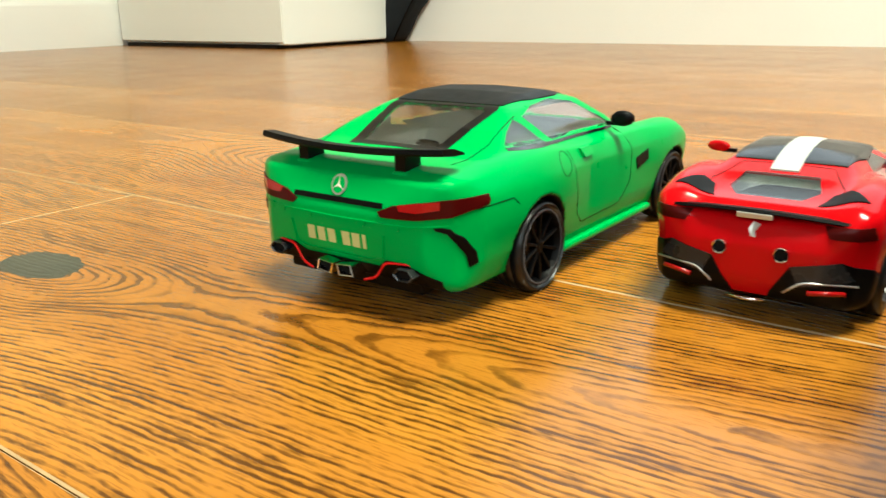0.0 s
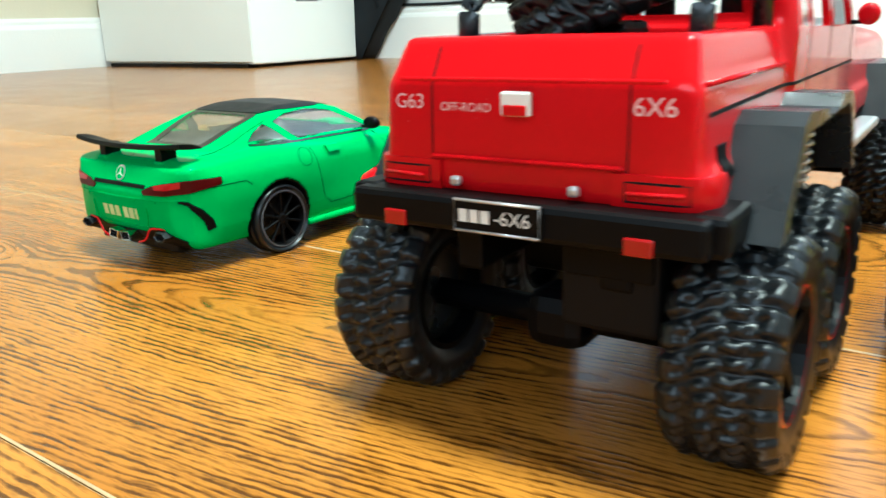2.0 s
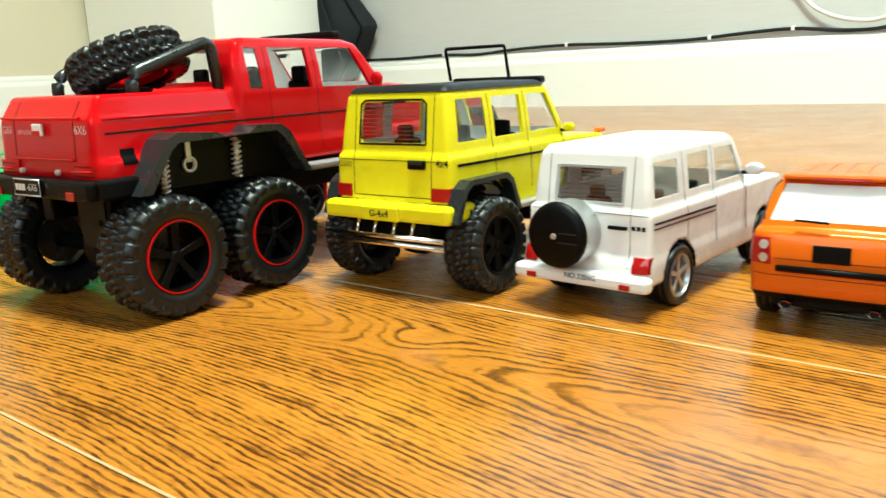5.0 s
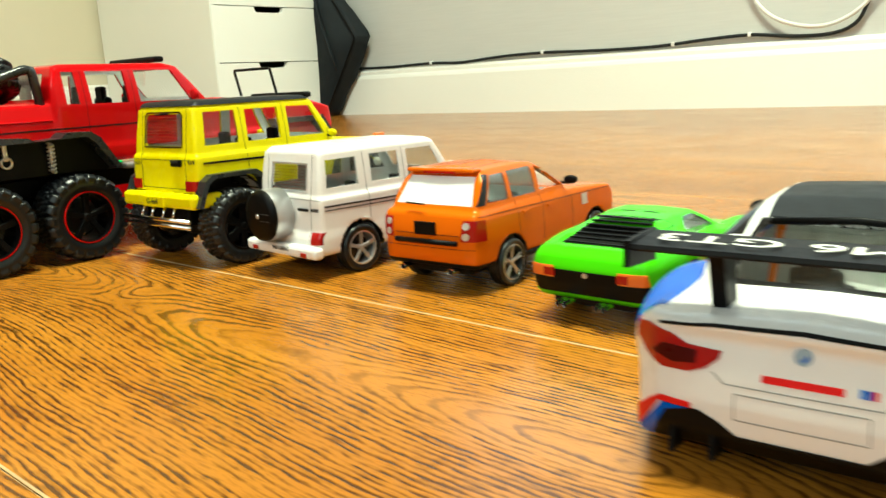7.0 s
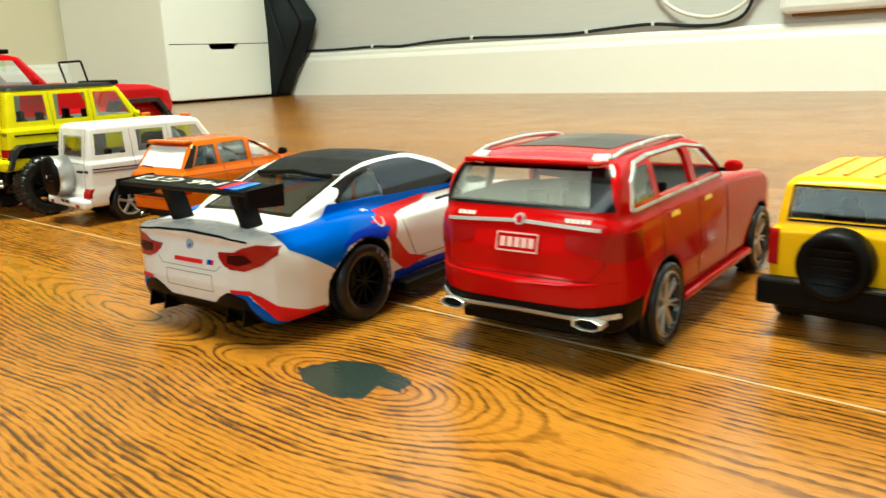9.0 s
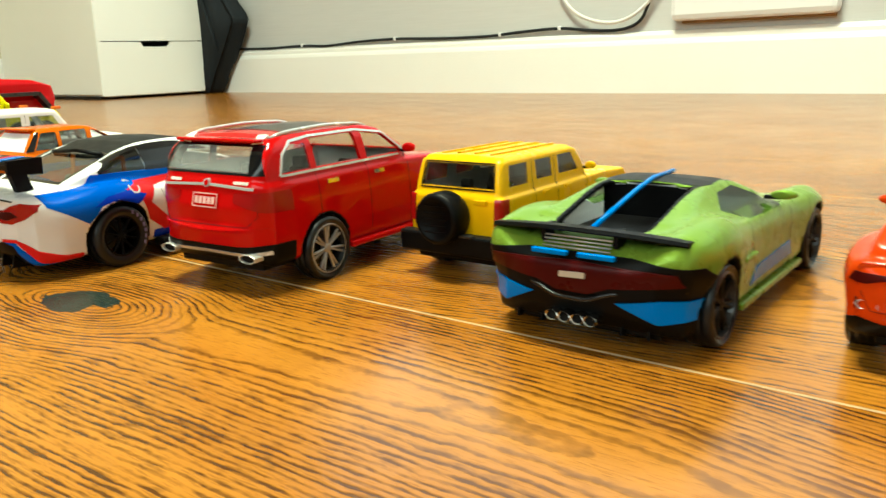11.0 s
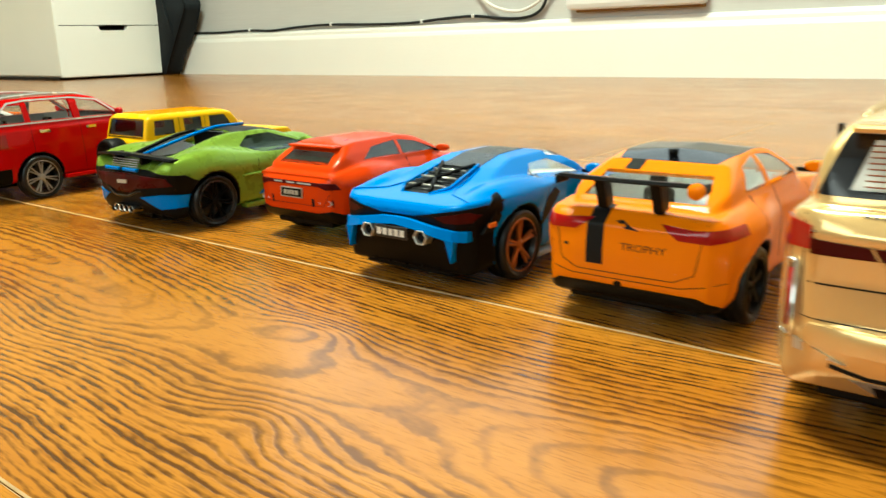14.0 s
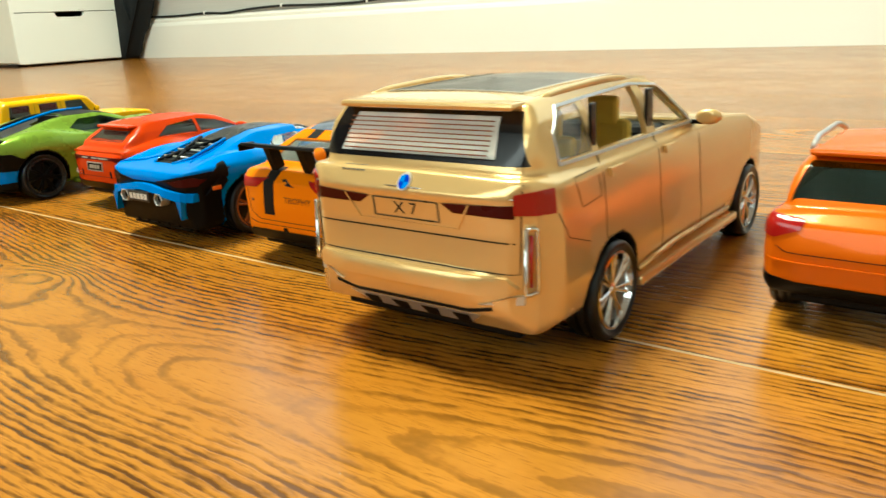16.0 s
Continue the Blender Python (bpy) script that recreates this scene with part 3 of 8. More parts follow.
def spokes(wheel, r, width, style, m, mat):
    """The hub and the spokes of a wheel, each a part of it."""
    f = width * 0.5
    hub = add_lathe(bmesh.new(), [(f * 0.30, 0), (f * 0.78, 0), (f * 0.80, r * 0.12), (f * 0.70, r * 0.2), (f * 0.3, r * 0.22)], 14, m)
    part("hub_cap", hub, mat, wheel)
    n, pair = {"five": (5, 0), "twin": (5, 1), "ten": (10, 0), "slots": (6, 0), "split": (7, 1)}[style]
    wide = {"five": 0.24, "twin": 0.11, "ten": 0.10, "slots": 0.40, "split": 0.09}[style]
    mesh = None
    for k in range(n):
        for off in ((-0.13, 0.13) if pair else (0.0,)):
            turn = m @ Matrix.Rotation(2 * math.pi * k / n + off * (0.9 if pair else 0), 4, "X")
            if mesh is None:
                bm, vs = bmesh.new(), []
                for rad, w, x in ((0.14, wide * 0.75, 0.74), (0.92, wide, 0.82)):
                    for y in (-1, 1):
                        for dx in (0, -0.28):
                            vs.append(bm.verts.new(Vector((f * (x + dx) * MM, y * w * r * 0.5 * MM, rad * r * MM))))
                for q in ((0, 2, 6, 4), (1, 5, 7, 3), (0, 4, 5, 1), (2, 3, 7, 6), (4, 6, 7, 5), (0, 1, 3, 2)):
                    bm.faces.new([vs[i] for i in q])
                bmesh.ops.recalc_face_normals(bm, faces=bm.faces)
                bmesh.ops.bevel(bm, geom=bm.edges, offset=0.25 * MM, segments=1, affect="EDGES")
                ob = part("spoke", bm, mat, wheel)
                mesh = ob.data
            else:
                ob = new("spoke", mesh)
                ob.parent = wheel
            ob.matrix_local = turn


def tyre_mesh(r, rim, width, m, kind):
    f = width * 0.5
    top = r * 0.925 if kind == "mud" else r
    prof = [(-f * 0.86, rim * 0.98), (-f * 1.0, rim * 1.12), (-f * 1.04, (rim + top) / 2), (-f * 0.96, top * 0.95), (-f * 0.8, top * 0.99), (-f * 0.3, top), (f * 0.3, top),
            (f * 0.8, top * 0.99), (f * 0.96, top * 0.95), (f * 1.04, (rim + top) / 2), (f * 1.0, rim * 1.12), (f * 0.86, rim * 0.98)]
    if kind == "mud":
        return lugged(r, top, f, m, prof)
    # two rain grooves
    prof[5:7] = [(-f * 0.4, top), (-f * 0.36, top * 0.975), (-f * 0.26, top * 0.975), (-f * 0.22, top), (f * 0.22, top), (f * 0.26, top * 0.975), (f * 0.36, top * 0.975), (f * 0.4, top)]
    bm = add_lathe(bmesh.new(), prof, 48, m)
    bmesh.ops.recalc_face_normals(bm, faces=bm.faces)
    return bm


def lugged(r, top, f, m, prof):
    """A mud tyre: curved lugs stand proud of the carcass, with winding grooves between them."""
    turns, lugs = 264, 22
    fine = []
    for (x0, r0), (x1, r1) in zip(prof, prof[1:]):
        n = max(1, round(math.dist((x0, r0), (x1, r1)) / (f * 0.075))) if min(r0, r1) > top * 0.80 else 1
        fine += [(x0 + (x1 - x0) * k / n, r0 + (r1 - r0) * k / n) for k in range(n)]
    fine.append(prof[-1])
    bm, rows = bmesh.new(), []
    for x, rad in fine:
        s, row = x / f, []
        on = min(1.0, max(0.0, (rad / top - 0.86) / 0.05))
        for k in range(turns):
            u = lugs * k / turns
            # winding groove round the tyre, and slanting ones across it
            mid = abs(s - 0.10 * math.sin(2 * math.pi * u)) - 0.05
            half = 1 if s > 0 else -1
            wave = u + 0.25 * half + 0.32 * abs(s) + 0.16 * math.sin(4.2 * s + half)
            across = abs((wave % 1.0) - 0.5) * 2 - 0.16
            hook = max(abs(((wave + 0.5) % 1.0) - 0.5) * 2 - 0.16, 0.42 - abs(abs(s) - 0.95 + 0.16 * math.sin(2 * math.pi * u)))
            ring = abs(abs(s) - 0.52 - 0.07 * math.sin(2 * math.pi * (u * 2 + 0.3 * half))) - 0.045
            g = min(mid * 8, across * 6, max(ring * 9, 0.35 - across), hook * 7)
            up = on * (r - top) * min(1.0, max(0.0, g + 0.1))
            if abs(s) > 0.95:
                off, lift = up * 0.6 * half, up * 0.5
            else:
                off, lift = 0.0, up
            a = 2 * math.pi * k / turns
            row.append(bm.verts.new(m @ (Vector((x + off, (rad + lift) * math.sin(a), (rad + lift) * math.cos(a))) * MM)))
        rows.append(row)
    for p, q in zip(rows, rows[1:]):
        for k in range(turns):
            bm.faces.new((p[k], p[(k + 1) % turns], q[(k + 1) % turns], q[k]))
    bmesh.ops.recalc_face_normals(bm, faces=bm.faces)
    return bm


# ---- the room ----
def wall_paint(name, colour, weave=False):
    m, nt, b = material(name)
    geo = nt.nodes.new("ShaderNodeNewGeometry").outputs["Position"]
    n = noise_of(nt, geo, 3.0, 4)
    fine = noise_of(nt, geo, 180, 3)
    tone = mix(nt, maths(nt, "MULTIPLY", n, 0.35), colour, tuple(c * 0.82 for c in colour))
    height = fine
    if weave:
        sep = nt.nodes.new("ShaderNodeSeparateXYZ")
        nt.links.new(geo, sep.inputs[0])
        streak = noise_of(nt, vec(nt, maths(nt, "MULTIPLY", sep.outputs["X"], 8), maths(nt, "MULTIPLY", sep.outputs["Y"], 8), maths(nt, "MULTIPLY", sep.outputs["Z"], 160)), 1.0, 4)
        tone = mix(nt, maths(nt, "MULTIPLY", streak, 0.5), tone, tuple(c * 0.7 for c in colour))
        height = streak
    nt.links.new(tone, b.inputs["Base Color"])
    b.inputs["Roughness"].default_value = 0.75
    bump_to(nt, b, height, 0.25, 0.0015)
    return m


BACK_PAPER = wall_paint("grey_woven_wallpaper", (0.62, 0.62, 0.61), True)
CREAM_WALL = wall_paint("cream_wall_paint", (0.72, 0.66, 0.50))
# for the unseen south wall: dark to cut pale reflections in the cars
UNSEEN_DARK = wall_paint("unseen_wall_dark", (0.13, 0.11, 0.09))
CEILING_WHITE = wall_paint("ceiling_white", (0.50, 0.50, 0.47))
SKIRTING = wall_paint("white_gloss_skirting_paint", (0.92, 0.91, 0.87))
SKIRTING.node_tree.nodes["Principled BSDF"].inputs["Roughness"].default_value = 0.35
CABINET_WHITE = wall_paint("white_cabinet_foil", (0.91, 0.92, 0.87))
CABINET_WHITE.node_tree.nodes["Principled BSDF"].inputs["Roughness"].default_value = 0.4
FABRIC = plain("black_nylon_fabric", (0.018, 0.022, 0.026), 0.7, 0.0, 1500, 0.5)
WHITE_PLASTIC = plain("white_device_plastic", (0.80, 0.80, 0.80), 0.35, 0.0, 400, 0.05, 0.1)
CABLE_WHITE = plain("white_cable_sheath", (0.78, 0.77, 0.74), 0.4, 0.0, 200, 0.05, 0.1)
CABLE_BLACK = plain("black_cable_sheath", (0.02, 0.022, 0.024), 0.5)

X0, X1, Y0, Y1, ZC = -2.22, 3.0, -2.2, 1.87, 2.4


def solid(name, lo, hi, mat, label, category, bevel=0.0):
    bm = bmesh.new()
    c = [(a + b) / 2 / MM for a, b in zip(lo, hi)]
    add_box(bm, c, [(b - a) / MM for a, b in zip(lo, hi)], bevel)
    ob = part(name, bm, mat, None)
    return tagged(ob, label, category, kind="structure")


solid("wall_west", (X0 - 0.12, Y0 - 0.12, 0), (X0, Y1, ZC), CREAM_WALL, "cream painted wall beside the drawer unit", "wall")
# out of view; pale so that it bounces light onto the cars' right sides
solid("wall_east", (X1, Y0 - 0.12, 0), (X1 + 0.12, Y1, ZC), BACK_PAPER, "unseen plain wall, kept pale to bounce light", "wall")
solid("ceiling", (X0 - 0.12, Y0 - 0.12, ZC), (X1 + 0.12, Y1 + 0.12, ZC + 0.1), CEILING_WHITE, "plain white painted ceiling of the room", "ceiling")
# both long walls have an assumed window, out of view: four pieces round the opening
far = bmesh.new()
for a, b in (((X0 - 0.12, 0), (-1.2, ZC)), ((2.6, 0), (X1 + 0.12, ZC)), ((-1.2, 0), (2.6, 0.75)), ((-1.2, 1.85), (2.6, ZC))):
    add_box(far, ((a[0] + b[0]) / 2 / MM, (Y1 + 0.06) / MM, (a[1] + b[1]) / 2 / MM), ((b[0] - a[0]) / MM, 120, (b[1] - a[1]) / MM))
tagged(part("wall_north", far, BACK_PAPER, None), "grey wall papered in a fine woven texture", "wall", kind="structure")
# assumed window, always above the view
far_win = tagged(part("window_2", box_mesh((700, (Y1 + 0.02) / MM, 735), (3900, 120, 30), 4), SKIRTING, None), "assumed unseen window, white framed, above the skirting", "window", kind="structure")
for xk in (-1.18, 0.08, 1.32, 2.58):
    part("window_frame", box_mesh((xk / MM, (Y1 + 0.09) / MM, 1300), (45, 50, 1100), 3), SKIRTING, far_win)
W0, W1, WZ0, WZ1 = -0.45, 2.25, 0.85, 2.15
wall = bmesh.new()
for a, b in (((X0, WZ0 * 0), (W0, ZC)), ((W1, 0), (X1, ZC)), ((W0, 0), (W1, WZ0)), ((W0, WZ1), (W1, ZC))):
    add_box(wall, ((a[0] + b[0]) / 2 / MM, (Y0 - 0.06) / MM, (a[1] + b[1]) / 2 / MM), ((b[0] - a[0]) / MM, 120, (b[1] - a[1]) / MM))
tagged(part("wall_south", wall, UNSEEN_DARK, None), "unseen dark wall with a wide assumed window opening", "wall", kind="structure")
win = tagged(part("window_1", box_mesh(((W0 + W1) / 2 / MM, (Y0 + 0.03) / MM, (WZ0 - 0.02) / MM), ((W1 - W0 + 0.1) / MM, 180, 30), 4), SKIRTING, None), "assumed unseen window with a white frame and deep sill", "window", kind="structure")
for k in range(4):
    xk = W0 + (W1 - W0) * k / 3
    part("window_frame", box_mesh((xk / MM, (Y0 - 0.06) / MM, (WZ0 + WZ1) / 2 / MM), (50, 60, (WZ1 - WZ0) / MM), 3), SKIRTING, win)


def skirting(name, a, b, inward):
    """A moulded board 150 mm high along a wall from a to b."""
    prof = [(0, 0), (18, 0), (18, 118), (15, 126), (11, 131), (11, 140), (7, 148), (0, 150)]
    way, inn = Vector((b[0] - a[0], b[1] - a[1], 0)), Vector((*inward, 0))
    bm, rows = bmesh.new(), []
    for s in (0, 1):
        rows.append([bm.verts.new(Vector((*a, 0)) + way * s + inn * d * MM + Vector((0, 0, z * MM))) for d, z in prof])
    n = len(prof)
    for k in range(n):
        bm.faces.new((rows[0][k], rows[0][(k + 1) % n], rows[1][(k + 1) % n], rows[1][k]))
    bm.faces.new(rows[0])
    bm.faces.new(rows[1][::-1])
    bmesh.ops.recalc_face_normals(bm, faces=bm.faces)
    return tagged(part(name, bm, SKIRTING, None), "tall white gloss painted skirting board", "skirting board", kind="structure")


skirting("baseboard", (X0, Y1), (X1, Y1), (0, -1))
skirting("baseboard", (X0, Y0), (X0, Y1 - 0.018), (1, 0))
skirting("baseboard", (X1, Y0), (X1, Y1 - 0.018), (-1, 0))

# ceiling lamp that lights the room
lamp = empty("ceiling_lamp", pose(0.5, 0.16, 2.4), "flat white ceiling lamp with a lit panel", "ceiling lamp")
lamp_body = bmesh.new()
add_box(lamp_body, (0, 0, -22), (960, 560, 40), 12)
part("housing", lamp_body, WHITE_PLASTIC, lamp)


# ---- drawer unit in the corner ----
def drawer_unit():
    xf, ya, yb, top = -1.50, 1.365, 1.80, 0.70
    unit = empty("drawer_unit", pose(xf, ya, 0), "white foil drawer unit with cut-out drawer grips", "drawer unit")
    w, deep = (yb - ya) / MM, 690
    for n, c, s in (("side_panel", (-deep / 2, 8, top / MM / 2 + 8), (deep, 16, top / MM - 16)), ("side_panel", (-deep / 2, w - 8, top / MM / 2 + 8), (deep, 16, top / MM - 16)),
                 ("top_panel", (-deep / 2, w / 2, top / MM), (deep, w, 18)), ("bottom_panel", (-deep / 2, w / 2, 14), (deep, w - 34, 10)), ("back_panel", (-deep + 6, w / 2, top / MM / 2), (10, w - 34, top / MM - 40))):
        part(n, box_mesh(c, s, 1.0), CABINET_WHITE, unit)
    part("plinth", box_mesh((-deep / 2 - 12, w / 2, 5), (deep - 40, w - 20, 10)), BLACK, unit)
    z = 12
    for h in (178, 172, 172, 150):
        # front with a rounded notch in its upper edge
        cy, half, dip = w / 2, 58, 17
        outline = [(2, z), (w - 2, z), (w - 2, z + h - 3), (cy + half, z + h - 3)]
        outline += [(cy + half - 14 * (1 - math.cos(a)), z + h - 3 - dip * math.sin(a)) for a in (0.5, 1.0, 1.4)]
        outline += [(cy - half + 14 * (1 - math.cos(a)), z + h - 3 - dip * math.sin(a)) for a in (1.4, 1.0, 0.5)]
        outline += [(cy - half, z + h - 3), (2, z + h - 3)]
        part("drawer_front", prism(outline, SIDE, -15, 3), CABINET_WHITE, unit)
        part("drawer_box", box_mesh((-deep / 2, w / 2, z + h / 2 - 20), (deep - 60, w - 50, h - 50), 0), INSIDE, unit)
        z += h
    return unit


drawer_unit()


def shoulder_bag():
    """A slack black bag that leans against the wall between the drawer unit and the skirting."""
    bag = empty("bag", pose(-1.46, 1.80, 0), "black nylon bag leaning beside the drawer unit", "bag")
    bm = bmesh.new()
    outline = [(-62, 0), (-18, 0), (25, 62), (105, 175), (158, 255), (150, 272), (90, 345), (20, 430), (-62, 430)]
    me = as_mesh(prism(outline, REAR, -30, 34))
    bm.from_mesh(me)
    bmesh.ops.subdivide_edges(bm, edges=bm.edges[:], cuts=3, use_grid_fill=True)
    bmesh.ops.triangulate(bm, faces=[f for f in bm.faces if len(f.verts) > 4])
    for v in bm.verts:
        n = noise.noise(v.co * 14)
        v.co += Vector((n * 0.006, n * 0.010, 0))
    part("shell", bm, FABRIC, bag, smooth=True)
    part("piping", add_tube(bmesh.new(), rounded([(-10, -33, 6), (28, -34, 66), (108, -34, 178), (156, -33, 252), (92, -33, 340), (22, -33, 428)], 12), 2.6), BLACK, bag, smooth=True)
    part("strap", add_tube(bmesh.new(), rounded([(60, -34, 150), (30, -40, 240), (-10, -36, 330), (-30, -34, 420)], 25), 5), FABRIC, bag, smooth=True)


shoulder_bag()


# ---- cables and the white box on the back wall ----
def cable(name, points, r, mat, label):
    ob = part(name, add_tube(bmesh.new(), points, r, 8), mat, None, smooth=True)
    return tagged(ob, label, "cable")


def smooth_run(pts, n=6):
    """A smooth curve through points."""
    v = [Vector(p) for p in pts]
    out = []
    for k in range(len(v) - 1):
        a, b, c, d = v[max(k - 1, 0)], v[k], v[k + 1], v[min(k + 2, len(v) - 1)]
        for j in range(n):
            t = j / n
            out.append(tuple(0.5 * ((2 * b) + (c - a) * t + (2 * a - 5 * b + 4 * c - d) * t * t + (3 * b - a - 3 * c + d) * t ** 3)))
    return out + [tuple(v[-1])]


wy = (Y1 - 0.009) / MM
cable("black_cable", smooth_run([(-1420, wy, 156), (-1240, wy, 153), (-1060, wy, 156), (-940, wy, 152), (-800, wy, 160), (-640, wy, 163), (-470, wy, 158), (-300, wy, 157), (-180, wy, 164), (-60, wy, 168), (40, wy, 158), (120, wy - 4, 158), (168, wy - 6, 176), (190, wy - 8, 214), (196, wy - 8, 250), (196, wy - 4, 300)]), 4.2, CABLE_BLACK, "thin black cable clipped along the skirting top")
cable("white_cable", smooth_run([(-70, wy - 6, 330), (-60, wy - 9, 270), (-20, wy - 12, 215), (40, wy - 14, 184), (110, wy - 14, 176), (170, wy - 14, 200), (215, wy - 12, 250), (230, wy - 6, 310)]), 4.5, CABLE_WHITE, "white cable hanging in a loop on the wall")
for cx, cz in ((-1060, 157), (-640, 164), (-250, 160), (-60, 169)):
    clip = bmesh.new()
    add_box(clip, (cx, wy, cz), (8, 14, 11), 2)
    tagged(part("cable_clip", clip, WHITE_PLASTIC, None), "small white plastic cable clip on the wall", "cable clip", "cable clips")
plug = empty("wall_socket", pose(0.2, Y1 - 0.006, 0.34), "white wall socket above the skirting", "wall socket")
part("plate", box_mesh((0, 0, 0), (146, 12, 86), 4), WHITE_PLASTIC, plug)
part("plug", box_mesh((-4, -18, -30), (26, 26, 44), 5), CABLE_BLACK, plug)
router = empty("white_box", pose(0.44, Y1 - 0.022, 0.325), "white plastic box mounted low on the wall", "wall box")
part("case", box_mesh((0, 0, 0), (372, 40, 310), 14), WHITE_PLASTIC, router)
part("base_gap", box_mesh((6, 12, -157), (340, 14, 8), 2), plain("brown_card", (0.25, 0.14, 0.05), 0.7), router)


# ---- the toy cars, in the order of the row ----
def circle(cx, cy, rx, ry=None, n=20):
    ry = ry or rx
    return [(cx + rx * math.cos(2 * math.pi * k / n), cy + ry * math.sin(2 * math.pi * k / n)) for k in range(n)]


def rect(x0, x1, z0, z1):
    return [(x0, z0), (x1, z0), (x1, z1), (x0, z1)]


def wing(car, half, y0, y1, z, thick, mat, curl=0.0, sweep=0.0, name="wing", flat=False):
    """A rear wing blade with an aerofoil section."""
    bm, rows = bmesh.new(), []
    n = 12
    for k in range(n + 1):
        s = -1 + 2 * k / n
        yy, zz = sweep * s * s, curl * s * s
        prof = [(y0, 0.35), (y0 + 0.6, 1.0), ((y0 + y1) / 2, 0.75), (y1 - 0.5, -0.1), (y1, -0.45), ((y0 + y1) / 2, -0.35), (y0 + 0.5, 0.0)]
        if flat:
            prof = [(y0, -0.1), (y0 + 0.6, 0.4), ((y0 + y1) / 2, 0.75), (y1 - 0.5, 0.9), (y1, 0.5), ((y0 + y1) / 2, -0.2), (y0 + 0.5, -0.4)]
        rows.append([bm.verts.new(Vector((half * s, y + yy, z + zz + q * thick)) * MM) for y, q in prof])
    for a, b in zip(rows, rows[1:]):
        for j in range(len(a)):
            bm.faces.new((a[j], a[(j + 1) % len(a)], b[(j + 1) % len(a)], b[j]))
    bm.faces.new(rows[0])
    bm.faces.new(rows[-1][::-1])
    bmesh.ops.recalc_face_normals(bm, faces=bm.faces)
    return part(name, bm, mat, car.root)


def green_coupe():
    s = Shape(
        low=[(6, 13), (1.5, 20), (0, 29), (0.5, 35), (3, 41), (5, 46.5), (12, 49.2), (34, 51.5), (110, 49.5), (150, 48), (186, 42), (204, 33), (210, 22), (208, 11), (198, 8), (12, 10)],
        low_rear=[(38, 8), (45, 11), (48.5, 20), (49.2, 30), (47.6, 40), (44, 46.5), (36, 50.5), (0, 53)],
        plan=[(0, -1), (22, 0), (35, 3), (43, 9), (47.6, 20), (49.2, 50), (46.8, 95), (48, 150), (48.6, 176), (46, 196), (38, 206), (22, 210.5), (0, 211)],
        cab=[(18, 39), (32, 50.5), (48, 57.5), (64, 63.4), (80, 67.2), (98, 67.6), (114, 63), (138, 49), (144, 40), (138, 14), (62, 14)],
        cab_rear=[(41, 14), (42, 47), (37, 55), (30.5, 63), (24, 67), (0, 69)],
        cab_plan=[(0, 16), (30, 18), (38, 34), (42, 60), (42, 120), (36, 142), (0, 148)],
        wheels=[(54, 16.6, 16.8, 33), (178, 16.2, 16.2, 33)],
        bulges=[(42, 54, 36, 8.2, 32, 15, 6), (40, 178, 34, 9, 26, 13, 6)], k_low=2.6, k_cab=3.0, k_join=2.6)
    c = Car("sports_coupe", -140.5, 114, -0.5, "satin green toy sports coupe with black rear wing", GREEN, s, GREY_LINING)
    c.pad("roof_panel", CARBON, TOP, [(-25, 65.5), (25, 65.5), (28, 80), (28, 100), (24, 112), (-24, 112), (-28, 100), (-28, 80)], 55, 90, label="matt black roof panel")
    c.pane("rear_window", GREY_GLASS, TOP, [(-17, 35), (17, 35), (20.5, 60), (18, 63), (-18, 63), (-20.5, 60)], 44, 85)
    c.pad("rear_window_border", GLOSS_BLACK, TOP, [(-21.5, 32), (21.5, 32), (25, 62), (24, 65.2), (-24, 65.2), (-25, 62)], 44, 72, lift=0.1)
    side = [(76, 51.2), (70, 57), (66.5, 60.2), (76, 63), (92, 64.2), (106, 62), (120, 55), (128, 50.8)]
    c.pane("side_window", GLASS, SIDE, side, 28, 60, True)
    quarter = [(45, 52.6), (51, 56.4), (60, 60), (64, 57.2), (70.5, 51)]
    c.pane("quarter_window", GREY_GLASS, SIDE, quarter, 29, 60, True)
    c.pane("windscreen", GLASS, TOP, [(-28, 116), (28, 116), (33, 132), (-33, 132)], 50, 85)
    lamp = [(18.4, 36.6), (24, 39.0), (33, 40.8), (42, 42.0), (49, 42.2), (48, 38.6), (43, 36.4), (32, 35.2), (20, 35.0)]
    c.pad("tail_lamp", LAMP_DARK, REAR, lamp, -5, 22, True, "long dark red tail lamp lens", 0.5)
    c.pad("lamp_core", LAMP_RED, REAR, [(26, 39.4), (34, 40.8), (40, 41.4), (40, 38.8), (33, 37.6), (27, 37.6)], -5, 22, True, "brighter red middle of the lamp", 0.65)
    c.pad("diffuser", BLACK, REAR, [(-40, 15), (-28, 20.5), (-21, 20.5), (-17, 17.5), (17, 17.5), (21, 20.5), (28, 20.5), (40, 15), (40, 4), (-40, 4)], -6, 14, label="black rear diffuser")
    c.pad("vent_slot", BLACK, REAR, [(-20, 39.2), (20, 39.2), (20, 37.5), (-20, 37.5)], -5, 12)
    c.pad("side_vent", BLACK, REAR, [(38, 33.4), (42.4, 32.6), (44.8, 29.4), (46.4, 24), (46.6, 20), (45.4, 19), (45.0, 23.5), (43.6, 28), (41.6, 31), (38.4, 32.2)], -5, 34, True)
    c.pad("fender_vent", BLACK, SIDE, [(138, 35), (150, 37.5), (150, 33), (139, 30)], 30, 60, True)
    c.finish()
    wing(c, 40.5, 4, 16, 53.8, 2.2, BLACK, 1.6, 3.0)
